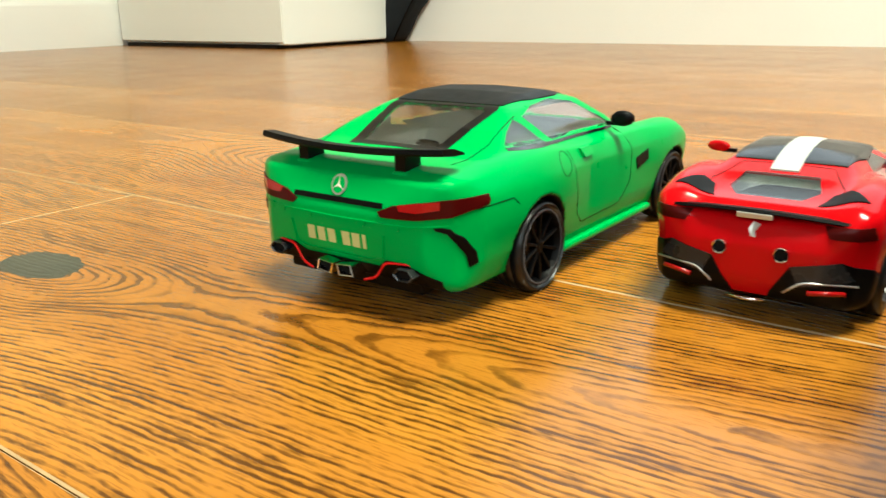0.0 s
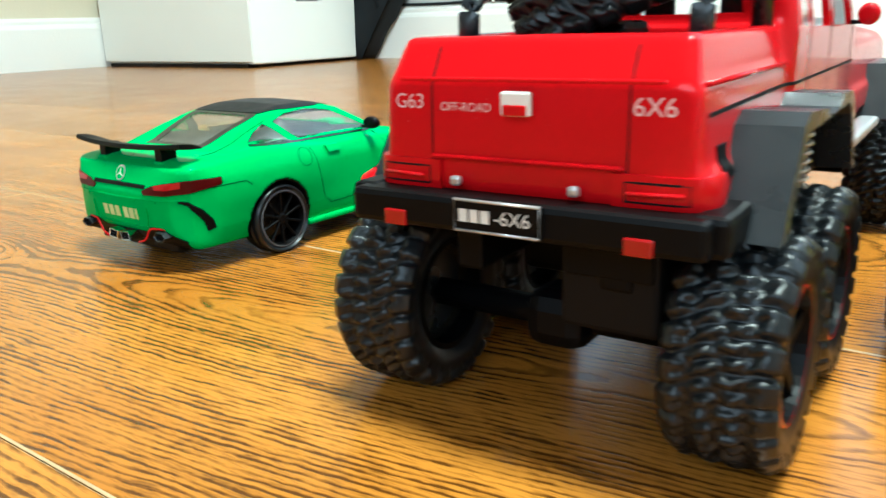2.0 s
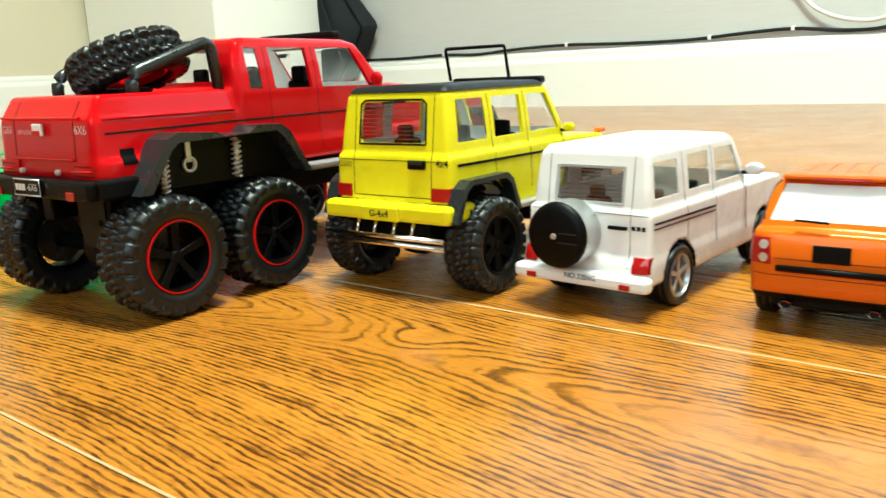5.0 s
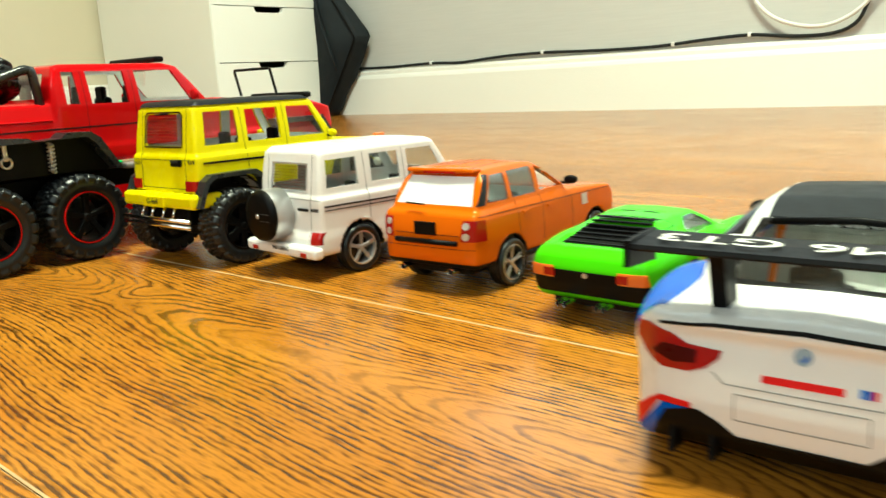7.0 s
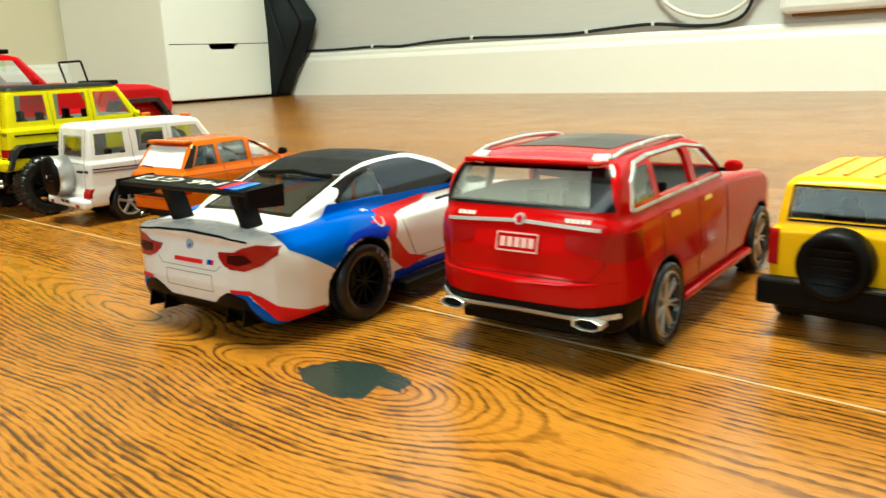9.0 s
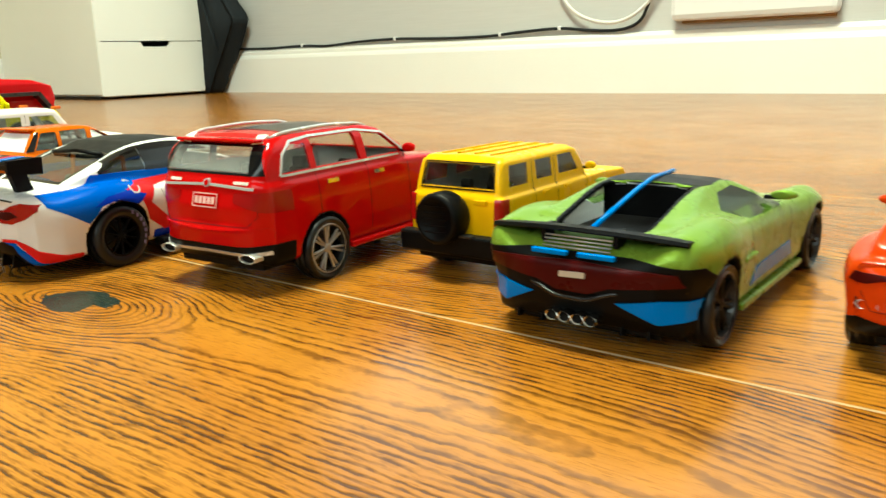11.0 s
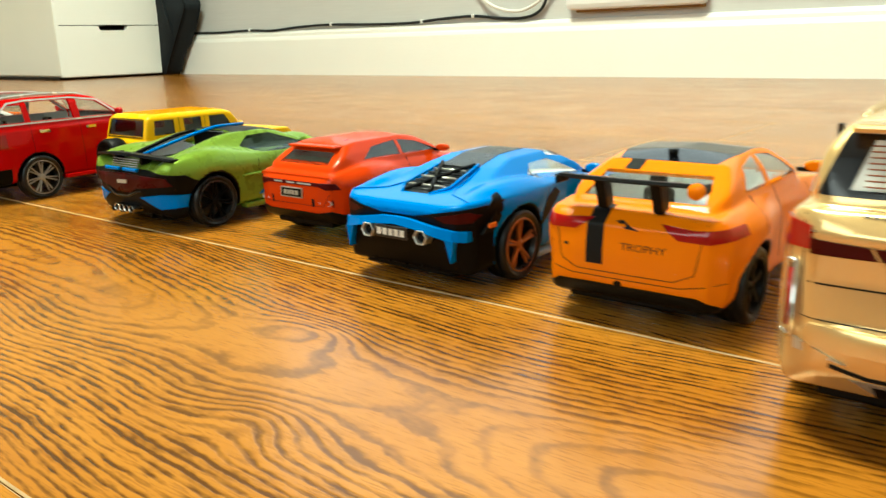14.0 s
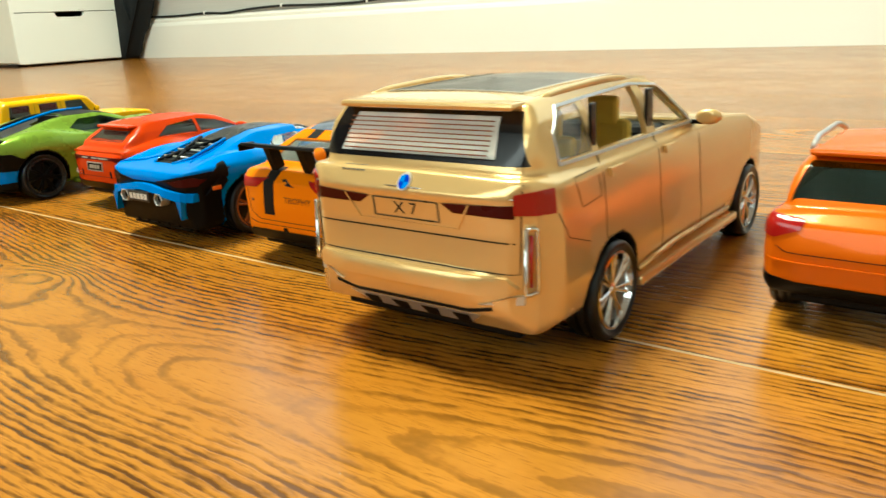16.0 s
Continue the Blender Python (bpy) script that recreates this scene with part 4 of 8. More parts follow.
    for e in (1, -1):
        part("wing_post", prism([(9, 46), (17, 47), (17, 54.4), (9, 54.4)], SIDE, 22 * e - 2.2, 22 * e + 2.2), BLACK, c.root)
        part("wing_foot", box_mesh((22 * e, 14, 47.2), (7, 12, 3.4), 1.5), GREEN, c.root)
    for e in (1, -1):
        c.pipe("exhaust_tip", CHROME, (4.6 * e + 1, -2.2, 15.2), 4.8, 2.8, 8, 4, turn=0.5 + 0.1 * e)
        c.pipe("exhaust_tip", GREY_PLASTIC, (29 * e, 0, 17), 4.4, 2.4, 6, 6)
        c.tube("diffuser_trim", PRINT_RED, rounded([(12 * e, 0.4, 12.5), (17 * e, 0.8, 14), (21 * e, 1.0, 19.8), (29 * e, 2.2, 20.2), (38 * e, 8, 15)], 2), 0.45)
    for x in (-13.4, -8.6, -3.8, 2.8, 7.2, 11.8):
        c.badge("plate_bar", rect(x, x + (1.4 if x > 11 else 3.3), 23.1, 28.0), mat=PRINT_CREAM, lift=0.25)
    c.line("tail_crease", [(-44, 33.6), (-30, 33.0), (0, 32.6), (30, 33.0), (44, 33.6)], REAR, width=0.5, mat=GREEN, lift=0.5)
    c.line("plate_recess", [(-21, 29), (-20, 21), (-15, 19.5), (15, 19.5), (20, 21), (21, 29)], REAR, width=0.6, mat=GREEN, lift=0.5)
    c.badge("badge", circle(0, 43, 3.4), mat=SILVER, lift=0.5)
    c.badge("badge_core", circle(0, 43, 2.7), mat=GREEN, lift=0.6)
    for a in (90, 210, 330):
        dx, dz = math.cos(radians(a)), math.sin(radians(a))
        c.badge("badge_star", [(-0.35 * dz, 43 + 0.35 * dx), (0.35 * dz, 43 - 0.35 * dx), (3.1 * dx, 43 + 3.1 * dz)], mat=PRINT_WHITE, lift=0.75)
    for x in (12, 26):
        c.badge("parking_sensor", circle(x, 32, 1.2), mat=GREEN, lift=0.3)
        c.badge("parking_sensor", circle(-x, 32, 1.2), mat=GREEN, lift=0.3)
    c.line("boot_gap", [(32, 62), (35.5, 40), (33, 22)], TOP, 1, both=True)
    c.line("bumper_gap", [(14, 38), (34, 38.5), (37, 36)], SIDE, 1, both=True)
    c.line("door_gap", [(77, 50), (80, 38), (84, 22), (89, 17.5), (122, 18.5), (132, 26), (134, 40), (129, 49)], SIDE, 1, both=True)
    c.line("fuel_flap", circle(72, 43.5, 4.6, 4.4), SIDE, 1, closed=True, width=0.35)
    c.badge("door_handle", [(88, 46.5), (97, 46.5), (98, 43.4), (89, 43.2)], SIDE, 1, mat=GREEN, lift=1.3)
    c.badge("door_handle", [(88, 46.5), (97, 46.5), (98, 43.4), (89, 43.2)], SIDE, -1, mat=GREEN, lift=1.3)
    c.line("window_trim", [(45, 52), (76, 50.4), (128, 49.8)], SIDE, 1, width=0.9, mat=GLOSS_BLACK, lift=0.3, both=True)
    c.mirror(BLACK, (47.5, 122, 54), (10, 6, 6.5))
    c.wheel((43.8, 54), 16.6, 12.5, BLACK, "ten", 0.82, ring=RING_GREY)
    c.wheel((43.2, 178), 16.2, 12, BLACK, "ten", 0.82, ring=RING_GREY)
    c.box("side_skirt", GREEN, (44.5, 114, 10.5), (7, 84, 3), 1.2, True)
    c.underside((0, 106, 12), (62, 196, 8))
    c.seats([(17, 78)], BLACK, 17, 24, 18)
    return c


def red_supercar():
    s = Shape(
        low=[(4, 9), (0, 15), (0.5, 26), (3, 33), (9, 38), (40, 41), (95, 38.5), (132, 33), (156, 25), (164, 16), (160, 8), (10, 7)],
        low_rear=[(28, 7), (33.5, 10), (36.2, 19), (36.2, 30), (33, 36.5), (25, 40), (0, 41.5)],
        plan=[(0, -1), (20, 0), (29, 4), (34, 11), (36.2, 28), (35, 60), (33, 90), (35.5, 130), (33, 150), (24, 161), (0, 165)],
        cab=[(8, 30), (18, 37.6), (30, 42.6), (42, 46.6), (54, 49.4), (66, 50.4), (80, 48.8), (104, 37.5), (110, 30), (104, 10), (58, 10)],
        cab_rear=[(27, 10), (27.5, 34.5), (24.5, 41.5), (18.5, 48), (0, 50.8)],
        cab_plan=[(0, 6), (24, 8), (29, 30), (29, 84), (24, 108), (0, 112)],
        wheels=[(33, 14, 14, 25), (132, 13.6, 13.6, 25)],
        bulges=[(28, 34, 34, 9, 26, 10, 6), (27, 132, 30, 9, 22, 9, 6)], k_low=2.4, k_cab=2.6, k_join=2.6)
    c = Car("supercar", -21.5, 176, 0, "glossy red toy supercar with a white roof stripe", RED, s)
    c.pane("engine_window", TINTED, TOP, [(-10, 15), (10, 15), (14.5, 22), (12, 32), (-12, 32), (-14.5, 22)], 30, 60)
    c.pad("rear_grille", BLACK, TOP, [(16, 11), (30, 13), (23, 22), (18.5, 20)], 28, 60, True)
    c.pad("roof_glass", GLOSS_BLACK, TOP, [(-18.5, 40), (18.5, 40), (21, 60), (20, 78), (-20, 78), (-21, 60)], 42, 60, label="dark glass roof")
    c.pad("stripe", PRINT_GREY, TOP, [(-4.6, 33.5), (4.6, 33.5), (4.6, 76), (-4.6, 76)], 38, 60, label="pale grey centre stripe", lift=0.6)
    c.pad("lower_bumper", BLACK, REAR, [(-34, 21), (-26, 24), (-12, 21), (-6.5, 12), (-5, 8), (5, 8), (6.5, 12), (12, 21), (26, 24), (34, 21), (38, 4), (-38, 4)], -3, 16, label="black lower bumper")
    c.pad("rear_grille_mesh", GREY_PLASTIC, REAR, [(12, 21), (26, 24), (30, 18.5), (15, 15)], -3, 16, True, lift=0.5)
    c.pad("tail_lamp", LAMP_DARK, REAR, [(20, 34.5), (33, 35), (34, 31), (22, 31)], -3, 16, True)
    side = [(52, 40), (60, 45.4), (72, 46.2), (88, 40.6), (84, 38.6)]
    c.pane("side_window", TINTED, SIDE, side, 12, 40, True)
    c.pane("windscreen", TINTED, TOP, [(-20, 78), (20, 78), (24, 99), (-24, 99)], 36, 60)
    c.finish()
    wing(c, 31, 1, 9, 36.2, 1.2, BLACK, -2.0, 3.5, "spoiler")
    c.box("spoiler_plate", STEEL, (0, 1.4, 35.4), (11, 1, 1.8), 0.3)
    c.pipe("exhaust_tip", CHROME, (9.4, -1.2, 24.6), 2.4, 2.4, 5, both=True)
    c.tube("bumper_trim", CHROME, [(6, -1.6, 9.5), (0, -2, 9), (-6, -1.6, 9.5)], 0.4)
    c.tube("fog_lamp", LAMP_RED, [(18, -1, 14), (28, 2.5, 14.5)], 0.8, True)
    c.tube("bumper_trim", SILVER, rounded([(11, -1.4, 13), (16, -1.2, 17), (31, 4, 17)], 2), 0.35, True)
    c.badge("badge", [(-1.6, 31), (-0.4, 33.2), (1.8, 32.6), (0.4, 30.2), (0.9, 28.6), (-0.6, 28.8)], mat=STEEL, lift=0.4)
    c.mirror(RED, (38, 84, 42), (10, 5, 4.5))
    c.wheel((30.2, 33), 14, 11, BLACK, "twin", 0.72)
    c.wheel((30.2, 132), 13.6, 10.5, BLACK, "twin", 0.72)
    c.line("door_gap", [(58, 41), (56, 30), (62, 14), (98, 14), (104, 36)], SIDE, 1, both=True)
    c.line("engine_lid_gap", [(19, 13), (21, 24), (15, 38), (0, 39)], TOP, 1, both=True)
    c.underside((0, 84, 10), (48, 150, 7))
    return c


def off_road_bits(c, w, axles, r, z_body):
    """Springs, dampers and axles below a raised body."""
    for y in axles:
        part("axle", add_tube(bmesh.new(), [(-w, y, r), (w, y, r)], 4.2), BLACK, c.root, smooth=True)
        part("differential", box_mesh((0, y, r), (18, 18, 16), 5), BLACK, c.root)


def spring(c, x, y0, z0, y1, z1, r=3.4):
    for e in (1, -1):
        a, b = Vector((x * e, y0, z0)), Vector((x * e * 1.02, y1, z1))
        damper = part("damper", add_tube(bmesh.new(), [tuple(a), tuple(b)], 1.3), STEEL, c.root, "pale steel damper rod", True)
        pts = []
        for k in range(8 * 10):
            t = k / 79
            p = a + (b - a) * t
            pts.append((p.x + r * math.cos(k * 2 * math.pi / 10), p.y + r * math.sin(k * 2 * math.pi / 10), p.z))
        part("coil_spring", add_tube(bmesh.new(), pts, 0.55, 5), STEEL, damper, "", True)


def red_pickup():
    s = Shape(
        low=[(5, 61), (2, 66), (3, 90), (9, 101), (12, 101.5), (100, 101.5), (196, 98), (206, 99), (300, 93), (322, 86), (326, 72), (322, 61)],
        low_rear=[(41, 60), (42.6, 65), (42.6, 71), (40.2, 74), (39.6, 89), (38.6, 91), (36.4, 101), (0, 101.5)],
        plan=[(0, 0), (33, 0), (39.5, 2.5), (42.6, 8), (43, 190), (42.4, 310), (38, 325), (0, 327)],
        cab=[(80, 90), (82, 112), (86, 124), (92, 126.5), (166, 126), (176, 123), (196, 99), (202, 92), (200, 60), (82, 60)],
        cab_rear=[(42, 60), (42.4, 99), (37.5, 122), (34, 126), (0, 127)],
        cab_plan=[(0, 79), (38, 79), (42.4, 84), (42.4, 198), (0, 204)],
        wheels=[], hollows=[((-40, 33.5), (13, 78), (74, 130), 1.0)], k_low=2.2, k_cab=3.5, k_join=1.5, skin=2.2, h=1.25)
    c = Car("pickup_truck", 98.0, 70.5, 2.6, "red toy six-wheel off-road pickup with a spare wheel", RED, s)
    c.pane("rear_window", GLASS, REAR, [(-27, 104), (27, 104), (25, 120), (-25, 120)], 76, 96)
    c.pane("quarter_window", GLASS, SIDE, [(90, 100), (99, 99.5), (98, 120), (90, 120.5)], 25, 60, True)
    c.cut(SIDE, [(107, 99.5), (134, 99), (133, 120), (106, 120.5)], 25, 60, True)
    c.cut(SIDE, [(142, 99), (183, 98.5), (170, 120), (141, 120.3)], 25, 60, True)
    c.pane("windscreen", GLASS, REAR, [(-33, 101), (33, 101), (30, 122), (-30, 122)], 170, 204)
    c.pad("tail_lamp", RED, REAR, [(22, 64.6), (44, 64.6), (44, 72), (22, 72)], -3, 12, True, "red tail lamp in the body colour", 1.3)
    c.pad("side_marker", BLACK, SIDE, [(14, 70), (21, 70), (21, 77), (14, 77)], 30, 60, True)
    c.finish()
    for e in (1, -1):
        c.line("lamp_slot", rect(25, 39, 66.2, 70.4), REAR, width=0.5, mat=SEAM, lift=1.42, both=True, closed=True) if e > 0 else None
        c.tube("lamp_rib", RED, [(26 * e, -1.0, 68.3), (38 * e, 0.6, 68.3)], 0.5)
    # tailgate ridges and gaps
    c.box("tailgate_ridge", RED, (0, 1.5, 91.2), (66, 2.0, 1.1), 0.5)
    c.box("tailgate_ridge", RED, (0, 1.3, 73), (49, 1.6, 1.0), 0.45)
    c.tube("waist_line", RED, [(39.4, 8, 90.4), (39.6, 80, 90.2)], 0.6, True)
    c.line("waist_seam", [(8, 84), (60, 84.5), (190, 85)], SIDE, 1, width=0.9, mat=SEAM, lift=0.2, both=True)
    for x in (-25, 25):
        c.line("tailgate_gap", [(x, 64), (x, 100)], REAR, width=0.7)
    c.line("door_gap", [(137.5, 121), (138, 66)], SIDE, 1, both=True)
    c.line("door_gap", [(102.5, 121), (103, 80)], SIDE, 1, both=True)
    c.line("door_gap", [(185, 98), (184, 66)], SIDE, 1, both=True)
    c.words("G63", (-31.6, 85.6), 5.0, mat=PRINT_PINK)
    c.words("OFF-ROAD", (-15.5, 84.6), 2.9, mat=PRINT_PINK, stretch=0.98)
    c.words("6X6", (30.4, 85.8), 5.6, mat=PRINT_PINK)
    c.box("tailgate_handle", PRINT_WHITE, (-1, 1.0, 86), (7.6, 1.8, 5.6), 0.6)
    c.box("handle_slot", RED, (-1, 0.1, 84.6), (6, 0.8, 2.4), 0.3)
    for x in (-16.5, 14):
        c.box("tailgate_stud", SILVER, (x, -0.6, 67.6), (2.6, 2.2, 2.4), 0.7)
    # bumper
    c.box("bumper", BLACK, (0, -1, 60.6), (90, 10, 8.6), 1.6)
    c.box("bumper_end", BLACK, (44, 8, 60.8), (8, 20, 9), 1.6, True)
    c.box("reflector", LAMP_RED, (31, -6, 58.4), (6.4, 1.2, 4), 0.5, True)
    c.box("number_plate", BLACK, (-2, -6.6, 61.2), (23, 1.0, 8), 0.4)
    c.tube("plate_frame", SILVER, [(-13, -7.2, 57.6), (9, -7.2, 57.6), (9, -7.2, 64.8), (-13, -7.2, 64.8)], 0.4, closed=True)
    letters = bpy.data.curves.new("t", "FONT")
    letters.body, letters.size, letters.align_x, letters.align_y = "-6X6", 4.6 * MM, "LEFT", "CENTER"
    tmp = bpy.data.objects.new("t", letters)
    scene.collection.objects.link(tmp)
    me = bpy.data.meshes.new_from_object(tmp.evaluated_get(bpy.context.evaluated_depsgraph_get()))
    bpy.data.objects.remove(tmp)
    me.transform(Matrix.Translation(Vector((-2.5, -7.25, 61.2)) * MM) @ Matrix.Rotation(radians(90), 4, "X"))
    part("plate_lettering", me, PRINT_WHITE, c.root)
    for k in range(3):
        c.box("plate_bar", PRINT_WHITE, (-10.6 + 2.9 * k, -7.2, 61.2), (2.2, 0.3, 3.0), 0)
    # black flares over both rear wheels
    for e in (1, -1):
        path = [(12, 57), (28, 80), (34, 82.5), (56, 81), (60, 78.6), (76, 79.4), (80, 82.5), (96, 82), (102, 78), (115, 57)]
        inner = [(111, 57), (98, 75), (93, 79), (34, 78), (30, 75), (18, 57)]
        bm = prism(path + inner, SIDE, min(39 * e, 55 * e), max(39 * e, 55 * e))
        flare = part("wheel_flare", bm, GREY_PLASTIC, c.root, "grey-black plastic wheel arch flare")
        part("wheel_flare_front", prism([(240, 57), (254, 80), (300, 80), (316, 57), (312, 57), (297, 76), (258, 76), (246, 57)], SIDE, min(39 * e, 54 * e), max(39 * e, 54 * e)), GREY_PLASTIC, c.root)
        part("running_board", box_mesh((45 * e, 178, 57), (8, 114, 4), 1.2), SILVER, c.root, "silver running board")
        part("mudflap", prism([(10, 50), (14, 58), (22, 60), (12, 32)], SIDE, 42 * e - 1, 42 * e + 1), BLACK, c.root)
    # chassis
    c.box("gearbox", BLACK, (0, 62, 46), (44, 40, 26), 3)
    c.box("chassis_rail", BLACK, (20, 160, 48), (8, 300, 12), 1, True)
    c.box("inner_wheel_well", BLACK, (31, 64, 68), (14, 104, 26), 2, True)
    c.box("battery_box", plain("dark_brown_plastic", (0.006, 0.005, 0.0045), 0.45), (18, 24, 45), (25, 26, 28), 1.5)
    c.box("battery_lid", BLACK, (18, 10.5, 51.5), (22, 1.2, 13), 0.5)
    off_road_bits(c, 40, (26, 86, 286), 28, 60)
    for e in (1, -1):
        part("wheel_well_panel", prism([(16, 57), (30, 76), (34, 79), (93, 79), (99, 75), (111, 57)], SIDE, 44.4 * e - 0.6, 44.4 * e + 0.6), BLACK, c.root, "black inner wheel arch panel")
    spring(c, 46.6, 30, 54, 30, 72, 2.2)
    spring(c, 46.6, 72, 58, 72, 77, 2.2)
    for e in (1, -1):
        br = bmesh.new()
        add_box(br, (45.6 * e, 45, 73), (1.6, 3, 10), 0.5)
        part("tow_bracket", br, STEEL, c.root, "pale cream steel bracket")
        part("tow_ring", add_lathe(bmesh.new(), [(-0.8, 2.6), (-0.8, 3.8), (0.8, 3.8), (0.8, 2.6), (-0.8, 2.6)], 20, Matrix.Translation(Vector((46 * e, 45, 67)) * MM)), STEEL, c.root, smooth=True)
    # roll bar and spare wheel
    for e in (1, -1):
        c.tube("roll_bar", GREY_PLASTIC, rounded([(31 * e, 30, 96), (31 * e, 30, 109), (33 * e, 74, 124), (33.5 * e, 77, 96)], 6), 2.9, label="grey-black tubular roll bar", n=12)
    c.tube("roll_bar_cross", GREY_PLASTIC, [(-32, 75, 122), (32, 75, 122)], 2.4, n=12)
    c.box("bed_floor", BLACK, (0, 45, 75), (70, 64, 2), 0.4)
    m = Matrix.Translation(Vector((2, 49, 113)) * MM) @ Matrix.Rotation(radians(-19), 4, "Y") @ Matrix.Rotation(radians(7), 4, "X") @ Matrix.Rotation(radians(-90), 4, "Y")
    rim = part("spare_wheel", rim_mesh(16.5, 17, "slots", m), RED, c.root, "spare wheel with a red rim")
    spokes(rim, 16.5, 17, "slots", m, RED)
    part("tyre", tyre_mesh(28.5, 17.0, 18, m, "mud"), RUBBER, rim, smooth=True)
    c.box("spare_mount", BLACK, (0, 46, 90), (20, 20, 26), 2)
    for y in (26, 86, 286):
        c.wheel((46.5, y), 28, 24, BLACK, "five", 0.60, "mud", ring=DEEP_RED)
    c.mirror(RED, (47, 182, 102), (8, 5, 8))
    c.box("roof_marker", BLACK, (0, 167, 128), (62, 8, 4), 1.5)
    c.seats([(19, 112), (19, 150)], BLACK, 20, 36, 70)
    return c


def yellow_off_roader():
    s = Shape(
        low=[(3, 40), (2, 46), (3.5, 68), (112, 67), (118, 68), (157, 65), (163, 58), (164, 42), (160, 36), (6, 36)],
        low_rear=[(35, 35), (36.2, 40), (36.4, 52), (35.6, 66.5), (0, 67.5)],
        plan=[(0, 1), (32, 1), (35.6, 3.5), (36.5, 8), (36.5, 156), (33, 163), (0, 164.5)],
        cab=[(3.4, 60), (5, 72), (8, 94), (12, 98.6), (92, 98), (99, 95), (116, 68), (119, 60), (117, 38), (20, 38)],
        cab_rear=[(34.5, 38), (35, 66), (30.8, 94), (28, 98), (0, 99.2)],
        cab_plan=[(0, 2), (31, 2), (34.5, 5), (35, 10), (35, 112), (30, 119), (0, 120)],
        wheels=[(25, 26, 27, 22), (130, 26, 27, 22)], k_low=2.5, k_cab=3.5, k_join=1.5)
    c = Car("off_roader", 210.0, 178, 1.2, "lemon yellow toy off-roader with black roof and big tyres", YELLOW, s)
    c.pad("roof_panel", CARBON, TOP, [(-30.5, 7), (30.5, 7), (31.5, 14), (31.5, 94), (28, 98), (-28, 98), (-31.5, 94), (-31.5, 14)], 95.5, 110, label="matt black roof", lift=1.0)
    c.pane("rear_window", GREY_GLASS, REAR, [(-18.5, 72), (18.5, 72), (20, 74), (19, 89.5), (17.5, 91), (-17.5, 91), (-19, 89.5), (-20, 74)], -4, 16)
    c.pane("quarter_window", GREY_GLASS, SIDE, [(12, 72), (36, 72), (36, 91.5), (14, 91.5)], 20, 50, True)
    c.cut(SIDE, [(43, 72), (69, 72), (69, 91.5), (43.5, 91.5)], 20, 50, True)
    c.cut(SIDE, [(76, 72), (106, 72), (96, 91), (76, 91.5)], 20, 50, True)
    c.pane("windscreen", GLASS, REAR, [(-29, 72), (29, 72), (26, 93), (-26, 93)], 90, 122)
    c.pad("tail_lamp", LAMP_RED, REAR, [(25, 46), (35, 46), (35, 52), (25, 52)], -3, 10, True, "square red tail lamp", 1.2)
    c.finish()
    c.line("window_seal", [(-20.5, 71.5), (20.5, 71.5), (20, 90), (17.5, 92), (-17.5, 92), (-20, 90)], REAR, width=0.9, mat=GLOSS_BLACK, lift=0.35, closed=True)
    for k in range(9):
        c.tube("heating_wire", plain("brown_heating_print", (0.22, 0.06, 0.02), 0.5) if k == 0 else bpy.data.materials["brown_heating_print"], [(-18, 4.6 + 0.16 * k, 74 + 1.9 * k), (18, 4.6 + 0.16 * k, 74 + 1.9 * k)], 0.14, n=5)
    c.tube("wiper", BLACK, [(-4, 4.4, 90.8), (10, 4.6, 91.4)], 0.5)
    for x in (-23.5, 24.5):
        c.line("tailgate_gap", [(x, 47), (x, 94)], REAR, width=0.6)
    c.line("tailgate_gap", [(-23.5, 47), (24.5, 47)], REAR, width=0.6)
    c.line("waist_gap", [(-35, 64), (35, 64)], REAR, width=0.5)
    c.line("waist_strip", [(8, 62), (150, 60)], SIDE, 1, width=1.2, mat=BLACK, lift=0.5, both=True)
    for y in (39.5, 72.5, 108):
        c.line("door_gap", [(y, 93), (y + 1, 44)], SIDE, 1, both=True)
    c.box("tailgate_handle", BLACK, (17, 1.6, 62.5), (10, 2, 4.2), 0.6)
    c.box("lock_grip", GREY_PLASTIC, (17, 0.8, 63.5), (8, 1, 1.6), 0.3)
    c.words("G500", (-29.5, 61.5), 4.0, mat=PRINT_BLACK)
    c.words("4x4", (30.5, 63), 4.6, mat=PRINT_BLACK, bold=0.06)
    c.box("bumper", YELLOW, (0, 0, 40.2), (77, 9, 8.6), 2.2)
    c.box("bumper_end", YELLOW, (36, 9, 40.4), (7, 16, 8.4), 2, True)
    c.box("number_plate", YELLOW, (-1, -5.2, 39.8), (23, 2, 7), 0.8)
    text_on(c, "G-4x4", (-1, -6.5, 39.8), 4.6, PRINT_BLACK)
    for z in (25.8, 29.2):
        c.tube("step_bar", CHROME, [(-36.5, -6, z), (36.5, -6, z)], 1.25, label="chrome bumper bar", n=10)
    for x in (-17, -6, 6, 17):
        c.tube("bar_bracket", CHROME, [(x, -5.5, 29), (x, -2, 37)], 0.9)
    for e in (1, -1):
        for y in (25, 130):
            bm = bmesh.new()
            out = [(y - 27, 37), (y - 21, 52), (y - 16, 55.5), (y + 16, 55.5), (y + 21, 52), (y + 28, 36)]
            inn = [(y + 25, 36), (y + 18.5, 50), (y + 14, 53), (y - 14, 53), (y - 18.5, 50), (y - 24, 37)]
            part("wheel_flare", prism(out + inn, SIDE, min(34 * e, 42 * e), max(34 * e, 42 * e)), GREY_PLASTIC, c.root, "grey-black wheel arch flare")
        part("running_board", box_mesh((37 * e, 78, 37), (7, 50, 3), 1), SILVER, c.root)
